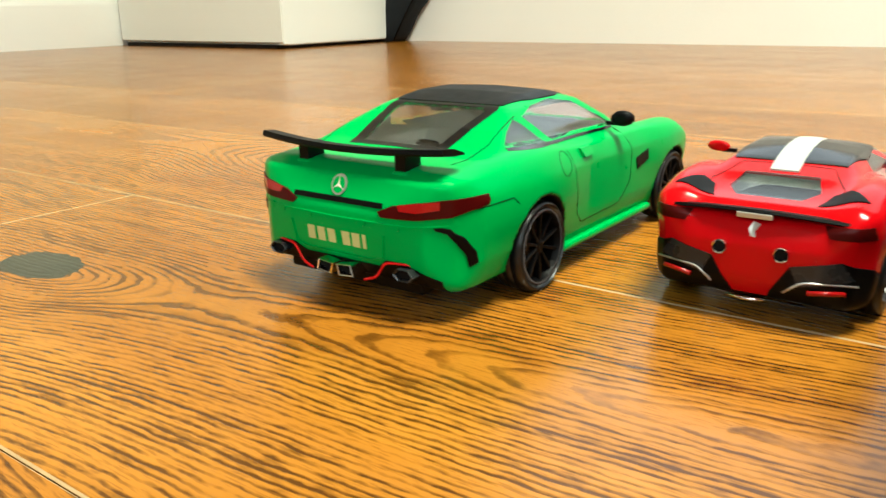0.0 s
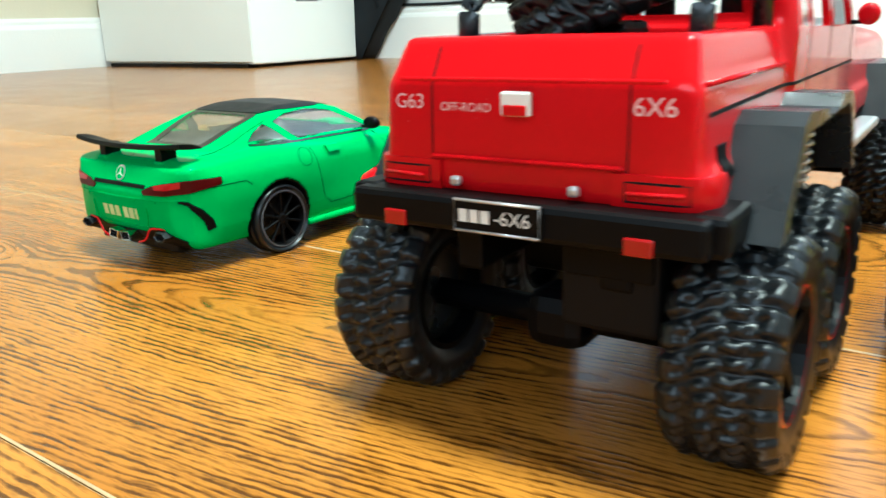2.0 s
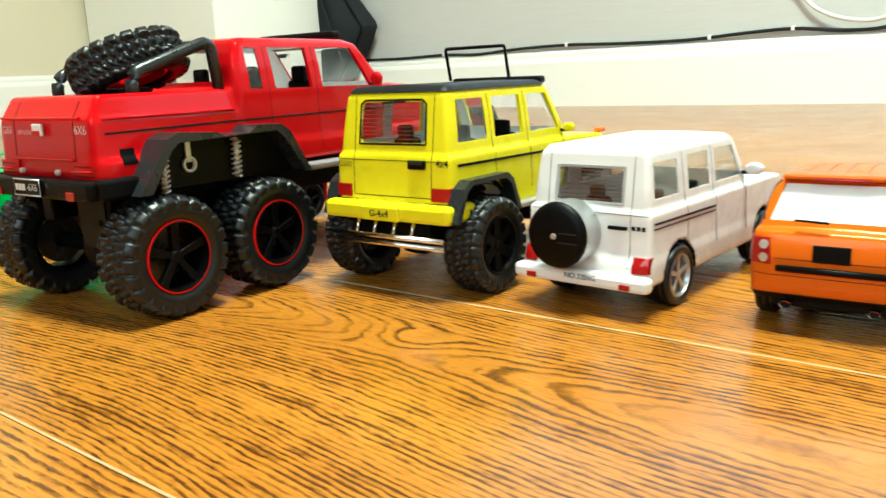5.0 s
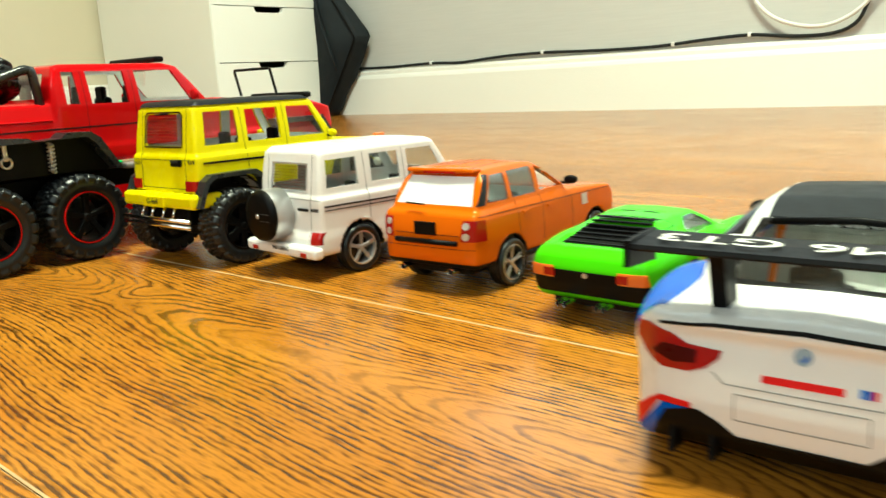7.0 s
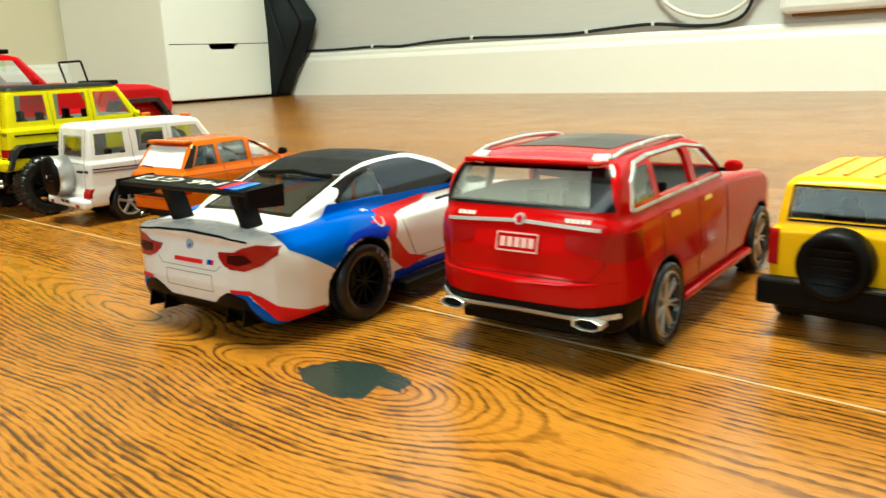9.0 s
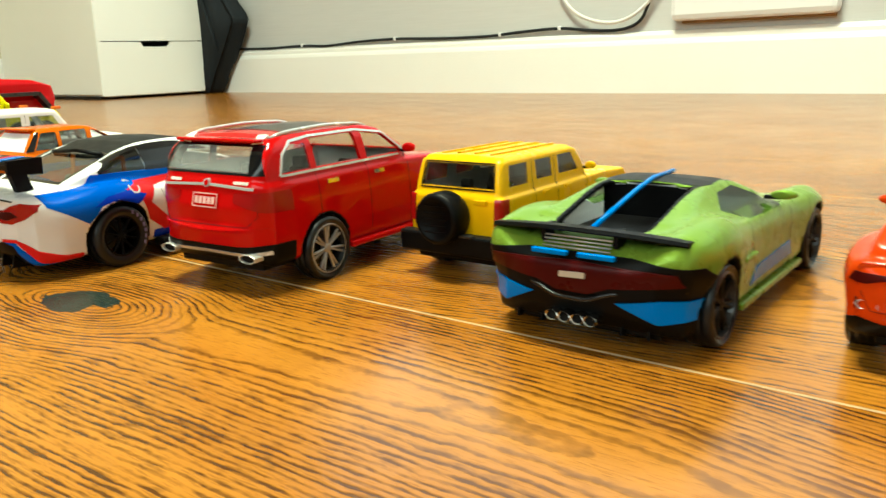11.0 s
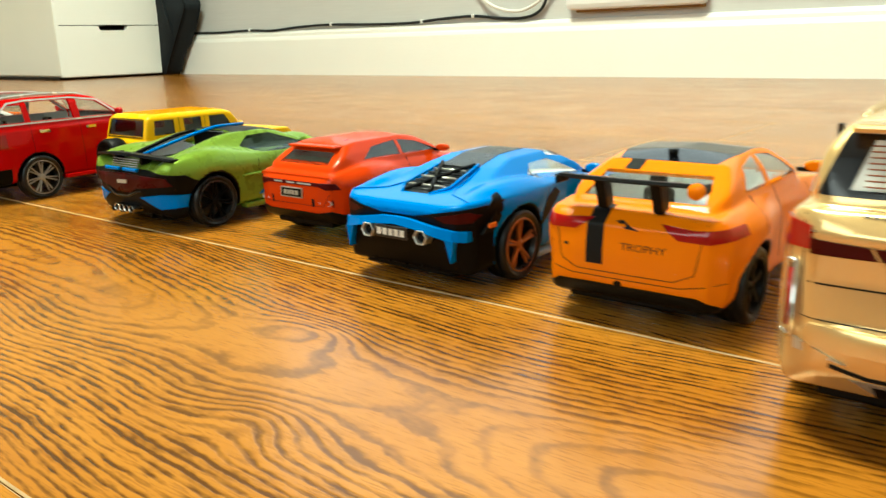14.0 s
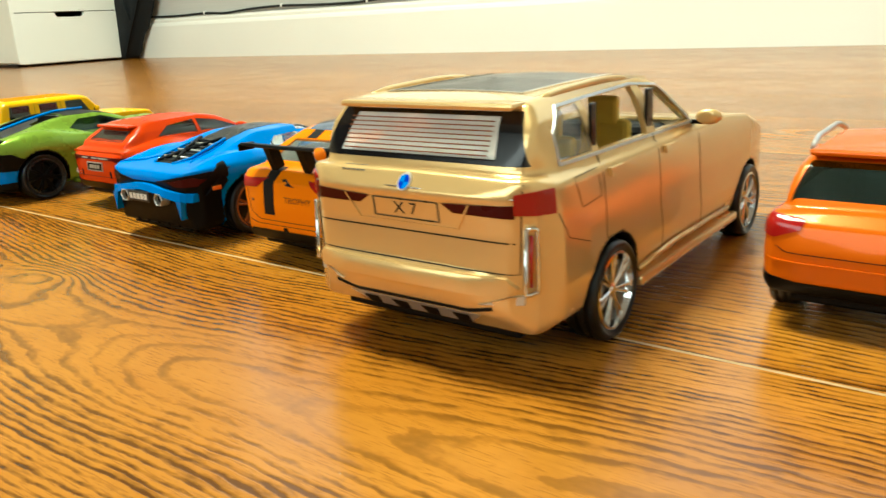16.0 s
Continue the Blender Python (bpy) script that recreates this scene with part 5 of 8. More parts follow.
    c.tube("light_hoop", BLACK, rounded([(-19, 80, 99), (-19, 76, 116), (19, 76, 116), (19, 80, 99)], 1.5), 0.9, label="thin black roof hoop")
    c.box("roof_spoiler", BLACK, (0, 98, 98), (58, 7, 4), 1.5)
    c.mirror(YELLOW, (39, 108, 72), (7, 4, 5))
    c.box("front_indicator", LAMP_ORANGE, (33, 158, 66.5), (4, 9, 3), 1, True)
    off_road_bits(c, 34, (25, 130), 23, 40)
    c.box("fuel_tank", BLACK, (0, 12, 30), (44, 18, 12), 2)
    c.box("chassis_rail", BLACK, (16, 80, 33), (8, 150, 9), 1, True)
    c.wheel((38.5, 25), 23, 18, BLACK, "slots", 0.62, "mud")
    c.wheel((38.5, 130), 23, 18, BLACK, "slots", 0.62, "mud")
    c.seats([(17, 40), (17, 78)], BLACK, 17, 30, 44)
    return c


def text_on(c, text, at, size, mat, name="plate_lettering", parent=None):
    """Flat letters that face the rear, at a place in mm."""
    cu = bpy.data.curves.new("t", "FONT")
    cu.body, cu.size, cu.align_x, cu.align_y = text, size * MM, "CENTER", "CENTER"
    cu.extrude = 0.12 * MM
    tmp = bpy.data.objects.new("t", cu)
    scene.collection.objects.link(tmp)
    me = bpy.data.meshes.new_from_object(tmp.evaluated_get(bpy.context.evaluated_depsgraph_get()))
    bpy.data.objects.remove(tmp)
    me.transform(Matrix.Translation(Vector(at) * MM) @ Matrix.Rotation(radians(90), 4, "X"))
    return part(name, me, mat, parent or c.root)


def white_off_roader():
    s = Shape(
        low=[(3, 12.5), (0, 15), (0.5, 22), (3, 26), (4, 46), (106, 46), (112, 47), (150, 44), (155, 40), (156, 20), (152, 13)],
        low_rear=[(29, 12), (31, 14.5), (31.5, 22), (30.6, 27), (30.3, 44), (0, 46.5)],
        plan=[(0, 0), (27, 0), (30.5, 2), (31.5, 6), (31.5, 148), (28, 155), (0, 156.5)],
        cab=[(4, 40), (5.5, 52), (8, 68), (12, 71.6), (88, 71), (94, 68.4), (108, 47), (111, 40), (110, 16), (18, 16)],
        cab_rear=[(29, 16), (29.4, 45), (26.4, 67.5), (24, 71), (0, 72.4)],
        cab_plan=[(0, 3), (26.5, 3), (29.4, 6), (29.4, 104), (25, 111), (0, 112)],
        wheels=[(30, 13.4, 13.6, 20), (127, 13.4, 13.6, 20)], k_low=2.2, k_cab=3, k_join=1.2, h=1.0)
    c = Car("off_roader", 303, 197, -3.5, "white toy off-roader with a spare wheel on its tailgate", WHITE, s)
    c.pane("rear_window", GREY_GLASS, REAR, [(-15.5, 47.5), (16, 47.5), (16, 61.5), (-15, 61.5)], -4, 16)
    c.pane("quarter_window", GREY_GLASS, SIDE, [(10, 49), (32, 49), (32, 64), (11, 64)], 16, 45, True)
    c.pane("rear_door_window", GREY_GLASS, SIDE, [(42, 49), (63, 49), (63, 64.5), (42, 64.5)], 16, 45, True)
    c.pane("front_door_window", GREY_GLASS, SIDE, [(70, 49), (99, 49), (90, 64.5), (70, 64.5)], 16, 45, True)
    c.pane("windscreen", GLASS, REAR, [(-24, 50), (24, 50), (22, 67), (-22, 67)], 86, 114)
    c.pad("tail_lamp", LAMP_RED, REAR, [(23.5, 19.5), (30.5, 19.5), (30.5, 26), (23.5, 26)], -3, 10, True, "square red tail lamp", 1.0)
    c.finish()
    for k in range(8):
        c.tube("heating_wire", bpy.data.materials["brown_heating_print"], [(-15, 4.6 + 0.22 * k, 48.6 + 1.7 * k), (15.5, 4.6 + 0.22 * k, 48.6 + 1.7 * k)], 0.14, n=5)
    c.line("window_seal", [(-16.3, 46.8), (16.8, 46.8), (16.8, 62.2), (-15.8, 62.2)], REAR, width=0.8, mat=SILVER, lift=0.3, closed=True)
    for x in (-20, 21):
        c.line("tailgate_gap", [(x, 21), (x, 67)], REAR, width=0.4)
    c.line("waist_gap", [(-29, 43), (29, 43)], REAR, width=0.35)
    c.box("bumper", WHITE, (0, -1.5, 15.5), (66, 7, 6.5), 2)
    c.box("reflector", LAMP_RED, (23, -5.2, 14.5), (5, 1, 2.4), 0.4, True)
    text_on(c, "NO.3201G", (2, -5.3, 16.4), 3.4, GREY_PLASTIC)
    m = Matrix.Translation(Vector((-6, -5, 34.5)) * MM) @ Matrix.Rotation(radians(-90), 4, "Z")
    cover = part("spare_wheel_cover", add_lathe(bmesh.new(), [(-7, 0), (-7, 14.2), (3.5, 14.4), (5, 14)], 40, m), SILVER, c.root, "spare wheel cover with a silver band", True)
    part("cover_face", add_lathe(bmesh.new(), [(4, 14.3), (6.5, 13.6), (7.4, 11), (7.8, 0)], 40, m), BLACK, cover, "black cover face", True)
    part("cover_badge", add_lathe(bmesh.new(), [(7.6, 1.4), (8.2, 1.2), (8.4, 0)], 16, m), SILVER, cover)
    for z in (-2, 2):
        part("cover_rib", box_mesh((0.5, -12.7, 34 + z), (9, 0.4, 0.35), 0), GREY_PLASTIC, cover)
    c.box("tailgate_handle", BLACK, (15.5, 2.6, 37.5), (9, 1.4, 1.6), 0.4)
    c.words("G65", (-24, 38), 3.2, mat=PRINT_BLACK)
    for k in range(3):
        c.badge("side_badge_bar", rect(21.6 + 2.3 * k, 23.2 + 2.3 * k, 36.8, 38.6), mat=PRINT_BLACK, lift=0.25)
    c.line("waist_strip", [(6, 39.5), (66, 38.6)], SIDE, 1, width=0.9, mat=PRINT_BLACK, lift=0.3, both=True)
    c.line("waist_strip", [(6, 37.4), (66, 36.6)], SIDE, 1, width=0.5, mat=PRINT_BLACK, lift=0.3, both=True)
    for y in (37, 66.5, 102):
        c.line("door_gap", [(y, 66), (y + 1, 22)], SIDE, 1, both=True, width=0.35)
    c.wheel((26.5, 30), 13.4, 9.5, SILVER, "five", 0.72)
    c.wheel((26.5, 127), 13.4, 9.5, SILVER, "five", 0.72)
    c.line("arch_lip", [(14, 14)] + [(30 + 16.2 * math.cos(a), 13.4 + 16.2 * math.sin(a)) for a in (2.8, 2.4, 2.0, 1.57, 1.1, 0.7, 0.3)], SIDE, 1, width=2.0, mat=WHITE, lift=1.2, both=True)
    c.mirror(WHITE, (35, 100, 52), (9, 4, 6))
    c.underside((0, 78, 15), (42, 140, 8))
    c.seats([(14, 40), (14, 74)], GREY_PLASTIC, 14, 24, 22)
    return c


def orange_suv():
    s = Shape(
        low=[(4, 13), (0, 19), (0, 30), (3, 39), (6, 41), (90, 41.5), (97, 42), (138, 37.5), (147, 30), (149, 17), (145, 12)],
        low_rear=[(27, 12), (30.5, 16), (31.3, 26), (30, 37), (28, 40.5), (0, 42)],
        plan=[(0, 0), (22, 0.5), (28, 3), (31, 9), (31.3, 140), (27, 147), (0, 150)],
        cab=[(4, 34), (7, 42), (14, 53), (19, 58.5), (26, 60.5), (52, 61), (64, 58.5), (92, 42), (96, 34), (94, 14), (20, 14)],
        cab_rear=[(28, 14), (28.4, 39.5), (24.4, 55), (21, 59.6), (0, 61.4)],
        cab_plan=[(0, 3), (23, 3.5), (27, 8), (28.4, 16), (28.4, 88), (24, 97), (0, 98)],
        wheels=[(31, 12, 12.2, 20), (119, 12, 12.2, 20)], k_low=2.4, k_cab=2.4, k_join=1.6)
    c = Car("suv", 399, 208, 3, "burnt orange toy SUV with a glare-whitened rear window", ORANGE, s, INSIDE)
    # rear pane whitened for the bright reflection painted into it
    c.pane("rear_window", GLARE_GLASS, REAR, [(-23.5, 43), (23.5, 43), (20, 56), (-20, 56)], -4, 22)
    c.pad("rear_pillar", GLOSS_BLACK, SIDE, [(8, 43), (13.5, 43), (21, 57), (18, 57)], 20, 45, True, "gloss black rear pillar", 0.15)
    c.pane("quarter_window", TINTED, SIDE, [(15, 43.6), (34, 43.4), (34, 56.4), (22, 56.2)], 20, 45, True)
    c.pane("rear_door_window", TINTED, SIDE, [(37, 43.4), (59, 43.2), (59, 56.8), (37, 56.6)], 20, 45, True)
    c.cut(SIDE, [(63, 43.5), (86, 43.5), (73, 53.5), (63, 56.5)], 15, 45, True)
    c.pane("windscreen", GLASS, TOP, [(-20, 66), (20, 66), (25, 90), (-25, 90)], 40, 70)
    c.pad("tail_lamp", LAMP_RED, REAR, [(21, 27), (31.5, 27), (31.5, 37), (22, 37)], -4, 9, True, "clustered red tail lamp", 0.5)
    c.pad("lower_bumper", BLACK, REAR, [(-32, 10), (32, 10), (32, 15.5), (-32, 15.5)], -4, 20)
    c.finish()
    for x in (24, 29):
        for z in (29.5, 34.5):
            c.badge("lamp_lens", circle(x, z, 1.7), mat=STEEL, lift=1.0)
            c.badge("lamp_lens", circle(-x, z, 1.7), mat=STEEL, lift=1.0)
    c.box("number_plate", BLACK, (0, 0, 32.5), (13, 1.2, 6.5), 0.4)
    c.badge("badge", circle(0, 32.5, 3.6, 1.8), mat=STEEL, lift=1.0)
    c.tube("lettering_strip", BLACK, [(-19, -0.2, 26), (19, -0.2, 26)], 1.3, n=6)
    c.line("bumper_gap", [(-20, 29.5), (20, 29.5)], REAR, width=0.4)
    c.line("bumper_gap", [(-30, 23), (30, 23)], REAR, width=0.4)
    c.box("rear_spoiler", ORANGE, (0, 17, 59), (42, 7, 2), 0.9)
    c.box("brake_light", LAMP_RED, (0, 13.6, 58), (20, 1, 1.2), 0.3)
    c.tube("wiper", BLACK, [(-2, 3.2, 43.6), (-14, 3.6, 44)], 0.5)
    for x in (-14, -7, 0, 7, 14):
        c.line("roof_groove", [(x, 22), (x * 0.95, 54)], TOP, 1, width=0.35)
    c.line("waist_line", [(5, 38.5), (140, 36)], SIDE, 1, width=0.5, both=True)
    for y in (38, 61.5, 92):
        c.line("door_gap", [(y, 42), (y + 0.5, 18)], SIDE, 1, both=True, width=0.35)
    c.badge("fender_vent", rect(103, 109, 30, 36), SIDE, 1, SILVER, 0.4)
    c.badge("fender_vent", rect(103, 109, 30, 36), SIDE, -1, SILVER, 0.4)
    c.badge("door_handle", rect(42, 48, 34.5, 36), SIDE, 1, ORANGE, 0.8)
    c.badge("door_handle", rect(66, 72, 34.5, 36), SIDE, 1, ORANGE, 0.8)
    c.mirror(BLACK, (33, 86, 46.5), (8, 4, 5))
    c.wheel((27, 31), 12, 8.5, SILVER, "twin", 0.75)
    c.wheel((27, 119), 12, 8.5, SILVER, "twin", 0.75)
    c.pipe("exhaust_tip", CHROME, (15, -0.5, 12), 2.2, 1.4, 5, both=True)
    c.underside((0, 74, 13), (44, 136, 7))
    c.box("sill", BLACK, (29, 75, 13.5), (4, 66, 3), 1, True)
    c.seats([(13, 34), (13, 60)], GREY_PLASTIC, 13, 20, 20)
    return c


def green_classic():
    s = Shape(
        low=[(4, 12), (1, 18), (0, 24), (3, 29), (10, 32), (30, 35), (70, 33), (95, 29), (122, 26), (132, 20), (134, 13), (128, 8), (8, 9)],
        low_rear=[(24, 8), (28.5, 12), (30, 19), (29, 26), (25, 31), (15, 34), (0, 35)],
        plan=[(0, -0.5), (18, 0), (26, 3), (29.5, 10), (30, 34), (28, 64), (29, 106), (26, 124), (14, 133), (0, 135)],
        cab=[(6, 26), (20, 34), (36, 39.5), (50, 42.5), (64, 42.3), (86, 31), (92, 24), (88, 10), (34, 10)],
        cab_rear=[(23, 10), (24, 30), (20.5, 37), (16, 41.6), (0, 43)],
        cab_plan=[(0, 5), (20, 6), (24, 26), (24, 74), (19, 92), (0, 96)],
        wheels=[(33, 11.6, 11.8, 20), (108, 11.2, 11.4, 20)],
        bulges=[(23, 33, 26, 8, 24, 9, 5), (22, 108, 22, 8, 20, 9, 5)], k_low=4, k_cab=4, k_join=4)
    c = Car("classic_sports_car", 494, 198, 0, "bright green toy classic sports car with black louvres", LIME, s)
    c.pad("tail_panel", BLACK, REAR, [(-26, 23.5), (26, 23.5), (27.5, 17), (24, 13), (-24, 13), (-27.5, 17)], -3, 12, label="black tail panel", lift=0.2)
    c.pad("tail_lamp", LAMP_ORANGE, REAR, [(15, 24.8), (26.5, 24.8), (27, 20), (15, 20)], -3, 12, True, "orange and red tail lamp", 0.7)
    side = [(42, 33), (52, 39.5), (62, 39.5), (74, 33)]
    c.pane("side_window", TINTED, SIDE, side, 12, 35, True)
    c.pane("windscreen", TINTED, TOP, [(-15, 67), (15, 67), (19, 84), (-19, 84)], 26, 50)
    c.finish()
    for k in range(7):
        y = 14 + 3.6 * k
        z = 32.2 + 1.25 * k
        bm = box_mesh((0, 0, 0), (33 - 1.0 * k, 3.0, 0.7), 0.2, Matrix.Translation(Vector((0, y, z + 0.6)) * MM) @ Matrix.Rotation(radians(-4), 4, "X"))
        part("louvre", bm, BLACK, c.root, "black engine louvre slat")
    c.badge("louvre_bed", [(-17.5, 12), (17.5, 12), (14, 39), (-14, 39)], TOP, 1, SEAM, 0.15)
    c.badge("roof_vent", [(-9, 47.5), (-2, 47.5), (-2, 48.6), (-9, 48.6)], TOP, 1, SEAM, 0.15)
    c.badge("roof_vent", [(2, 47.5), (9, 47.5), (9, 48.6), (2, 48.6)], TOP, 1, SEAM, 0.15)
    c.badge("badge", circle(0, 22, 1.1), mat=STEEL, lift=0.5)
    for e in (1, -1):
        c.badge("reverse_lamp", rect(17 * e - 2.5, 17 * e + 2.5, 20.6, 24), mat=LAMP_RED, lift=1.0)
        c.pipe("exhaust_tip", CHROME, (9 * e - 1.6, -3, 10), 1.3, 1.3, 6, 12)
        c.pipe("exhaust_tip", CHROME, (9 * e + 1.6, -3, 10), 1.3, 1.3, 6, 12)
    c.line("engine_lid_gap", [(-19, 11), (-20, 40), (20, 40), (19, 11)], TOP, 1, width=0.35)
    c.line("door_gap", [(42, 33), (44, 14), (76, 13), (78, 30)], SIDE, 1, both=True, width=0.35)
    c.wheel((25, 33), 11.6, 8.5, SILVER, "five", 0.66)
    c.wheel((25, 108), 11.2, 8, SILVER, "five", 0.66)
    c.underside((0, 66, 10), (38, 118, 5))
    return c


def race_coupe():
    s = Shape(
        low=[(8, 9), (2, 15), (0, 23), (1, 30), (3.6, 38.5), (1.6, 42.4), (6, 44.6), (36, 46), (120, 44), (150, 43), (190, 38), (208, 29), (214, 19), (212, 9), (12, 8)],
        low_rear=[(40, 7), (46.5, 11), (48.5, 20), (48.5, 29), (45.5, 37), (38, 42.5), (0, 46)],
        plan=[(0, -1), (24, 0.5), (34.5, 3.5), (41.5, 9.5), (46, 21), (48.5, 44), (46, 88), (47.5, 150), (48.5, 180), (45, 200), (34, 211), (0, 215)],
        cab=[(20, 38), (34, 46), (50, 52), (64, 57.4), (80, 62), (96, 64), (110, 63), (126, 57.5), (150, 44), (156, 37), (150, 13), (60, 13)],
        cab_rear=[(39, 13), (40, 43), (37, 51), (32.5, 58.5), (27, 62.6), (0, 65)],
        cab_plan=[(0, 18), (28, 20), (34, 34), (39, 58), (40, 76), (40, 128), (34, 152), (0, 158)],
        wheels=[(50.5, 16.4, 16.8, 30), (186, 16.4, 16.8, 30)],
        bulges=[(43, 50, 32, 9.5, 30, 12, 5), (42, 186, 30, 9.5, 28, 12, 5)], k_low=2.6, k_cab=2.8, k_join=2.2)
    c = Car("race_coupe", 607, 103, 4.2, "white toy racing coupe with blue and red stripes", WHITE, s, GREY_LINING)
    c.pad("roof_panel", CARBON, TOP, [(-25, 65), (25, 65), (26, 78), (26, 100), (23, 120), (-23, 120), (-26, 100), (-26, 78)], 52, 90, label="matt black roof panel")
    c.pane("rear_window", GREY_GLASS, TOP, [(-26, 34), (26, 34), (25, 60), (23.5, 63.5), (-23.5, 63.5), (-25, 60)], 42, 85)
    c.pad("rear_window_border", GLOSS_BLACK, TOP, [(-28, 32), (28, 32), (26.6, 64.6), (-26.6, 64.6)], 42, 70, lift=0.1)
    c.pad("side_window_border", GLOSS_BLACK, SIDE, [(49, 49.6), (57, 55.4), (72, 59.8), (92, 61.8), (107, 60.6), (122, 55.4), (140, 45), (134, 43.6), (59, 44), (51, 45.8)], 29, 60, True, lift=0.12)
    c.pane("quarter_window", TINTED, SIDE, [(51, 49.4), (58, 54), (70, 58), (78, 59.4), (78, 45), (60, 45.2), (53, 46.8)], 29, 60, True)
    c.cut(SIDE, [(80.5, 59.6), (92, 60.6), (106, 59.4), (120, 54.6), (136, 46), (133, 44.6), (80.5, 45)], 29, 60, True)
    c.pane("windscreen", GLASS, TOP, [(-26, 125), (26, 125), (31, 147), (-31, 147)], 42, 85)
    lamp = [(18.2, 36.1), (18.6, 34.3), (21.7, 31.7), (25.7, 30.2), (32.7, 29.9), (38.0, 31.9), (42.4, 35.6), (42.4, 38.9), (37.1, 40.1), (30.9, 38.6), (26.5, 36.6)]
    c.pad("tail_lamp", LAMP_RED, REAR, lamp, -5, 30, True, "swept red tail lamp", 0.5)
    c.pad("lamp_core", LAMP_DARK, REAR, [(24, 35.6), (33, 36), (36, 33.6), (30, 31.8), (24, 32.6)], -5, 30, True, "dark middle of the lamp", 0.7)
    c.pad("diffuser", BLACK, REAR, [(-35, 15), (-32, 20.5), (-23, 20.8), (-18, 18.4), (-14, 15.4), (14, 15.4), (18, 18.4), (23, 20.8), (32, 20.5), (35, 15), (38, 8), (38, 4), (-38, 4), (-38, 8)], -6, 18, label="black rear diffuser")
    c.pad("stripe", STRIPE_BLUE, SIDE, [(13, 43.6), (15, 37), (22, 33), (33, 26), (40, 34), (52, 37), (62, 40), (90, 43), (128, 44.6), (128, 46), (90, 47), (34, 49)], 36, 62, True, "bright blue stripe over the rear wing", 0.22)
    c.pad("stripe", DEEP_BLUE, SIDE, [(36, 34), (44, 38.5), (58, 40), (68, 36.4), (62, 32), (50, 36)], 26, 62, True, "deep blue stripe over the arch", 0.34)
    c.pad("stripe", PRINT_RED, SIDE, [(56, 40.4), (66, 43), (108, 44.4), (100, 41.8), (76, 39.6), (71, 31.4), (84, 20.5), (98, 16.5), (80, 14.5), (70, 22), (64, 34.6)], 26, 62, True, "red side stripe", 0.28)
    c.pad("stripe", DEEP_BLUE, SIDE, [(73, 15), (100, 15.6), (178, 15), (178, 11.6), (100, 11.6), (72, 10.6)], 26, 62, True, "blue sill stripe", 0.24)
    c.pad("bumper_stripe", PRINT_RED, REAR, [(25, 22.2), (33.6, 22.2), (37.4, 19.6), (50, 8), (43, 8), (34, 20.6), (25, 20.9)], -6, 30, True, lift=0.55)
    c.pad("bumper_stripe", STRIPE_BLUE, REAR, [(26, 20.7), (33, 20.4), (43, 8), (38, 8), (32, 18.8)], -6, 26, True, lift=0.6)
    c.finish()
    wing(c, 41, 0, 16, 60, 2.0, BLACK, 0, 0, flat=True)
    for e in (1, -1):
        part("wing_end_plate", prism([(-0.5, 55.0), (17, 53.5), (17.5, 62), (0, 61.6)], SIDE, 41 * e - 0.8, 41 * e + 0.8), BLACK, c.root)
        part("wing_post", prism([(13, 43), (21, 44), (16, 61), (8, 61)], SIDE, 22 * e - 2, 22 * e + 2), BLACK, c.root)
    words = bpy.data.curves.new("t", "FONT")
    words.body, words.size, words.align_x, words.align_y = "M6 GT3", 9.5 * MM, "CENTER", "CENTER"
    tmp = bpy.data.objects.new("t", words)
    scene.collection.objects.link(tmp)
    me = bpy.data.meshes.new_from_object(tmp.evaluated_get(bpy.context.evaluated_depsgraph_get()))
    bpy.data.objects.remove(tmp)
    me.transform(Matrix.Translation(Vector((-8, 7.6, 62.0)) * MM) @ Matrix.Rotation(radians(3.0), 4, "X") @ Matrix.Rotation(math.pi, 4, "Z") @ Matrix.Diagonal((1.75, 1.0, 1, 1)))
    part("wing_lettering", me, PRINT_WHITE, c.root)
    for k, mt in enumerate((PRINT_RED, DEEP_BLUE, BLUE)):
        part("wing_stripe", box_mesh((25 + 4.0 * k, 7, 61.7), (3.8, 12, 0.5), 0, Matrix.Translation(Vector((0, 7, 62.7)) * MM) @ Matrix.Rotation(radians(3), 4, "X") @ Matrix.Translation(Vector((0, -7, -62.7)) * MM)), mt, c.root)
    # black strip painted for the shade beneath the overhanging boot lip
    c.line("boot_lip", [(-34, 41), (-20, 42.4), (0, 43), (20, 42.4), (34, 41)], REAR, width=0.7, mat=SEAM, lift=0.5)
    c.badge("badge", circle(0, 37.6, 2.0), mat=GREY_BLUE, lift=0.6)
    c.badge("badge_core", circle(0, 37.6, 1.2), mat=STRIPE_BLUE, lift=0.75)
    c.badge("brake_strip", rect(-8.5, 9, 30.6, 32.2), mat=PRINT_RED, lift=0.4)
    for k, mt in enumerate((BLUE, DEEP_BLUE, PRINT_RED)):
        c.badge("badge_bar", rect(12 + 1.3 * k, 13 + 1.3 * k, 30.8, 32.6), mat=mt, lift=0.4)
    c.line("plate_recess", rect(-14.5, 14.5, 20, 26.6), REAR, width=0.4, mat=GREY_LINING, closed=True)
    c.line("boot_gap", [(-20, 31), (-17, 28.6), (17, 28.6), (20, 31)], REAR, width=0.35, mat=GREY_LINING)
    c.badge("race_number", [(112, 41), (127, 41.4), (128, 25), (113, 23.5)], SIDE, 1, PRINT_BLACK, 0.6)
    c.badge("race_digit", [(118.6, 37), (121.6, 37), (121.6, 28.4), (118.6, 28.2)], SIDE, 1, PRINT_WHITE, 0.75)
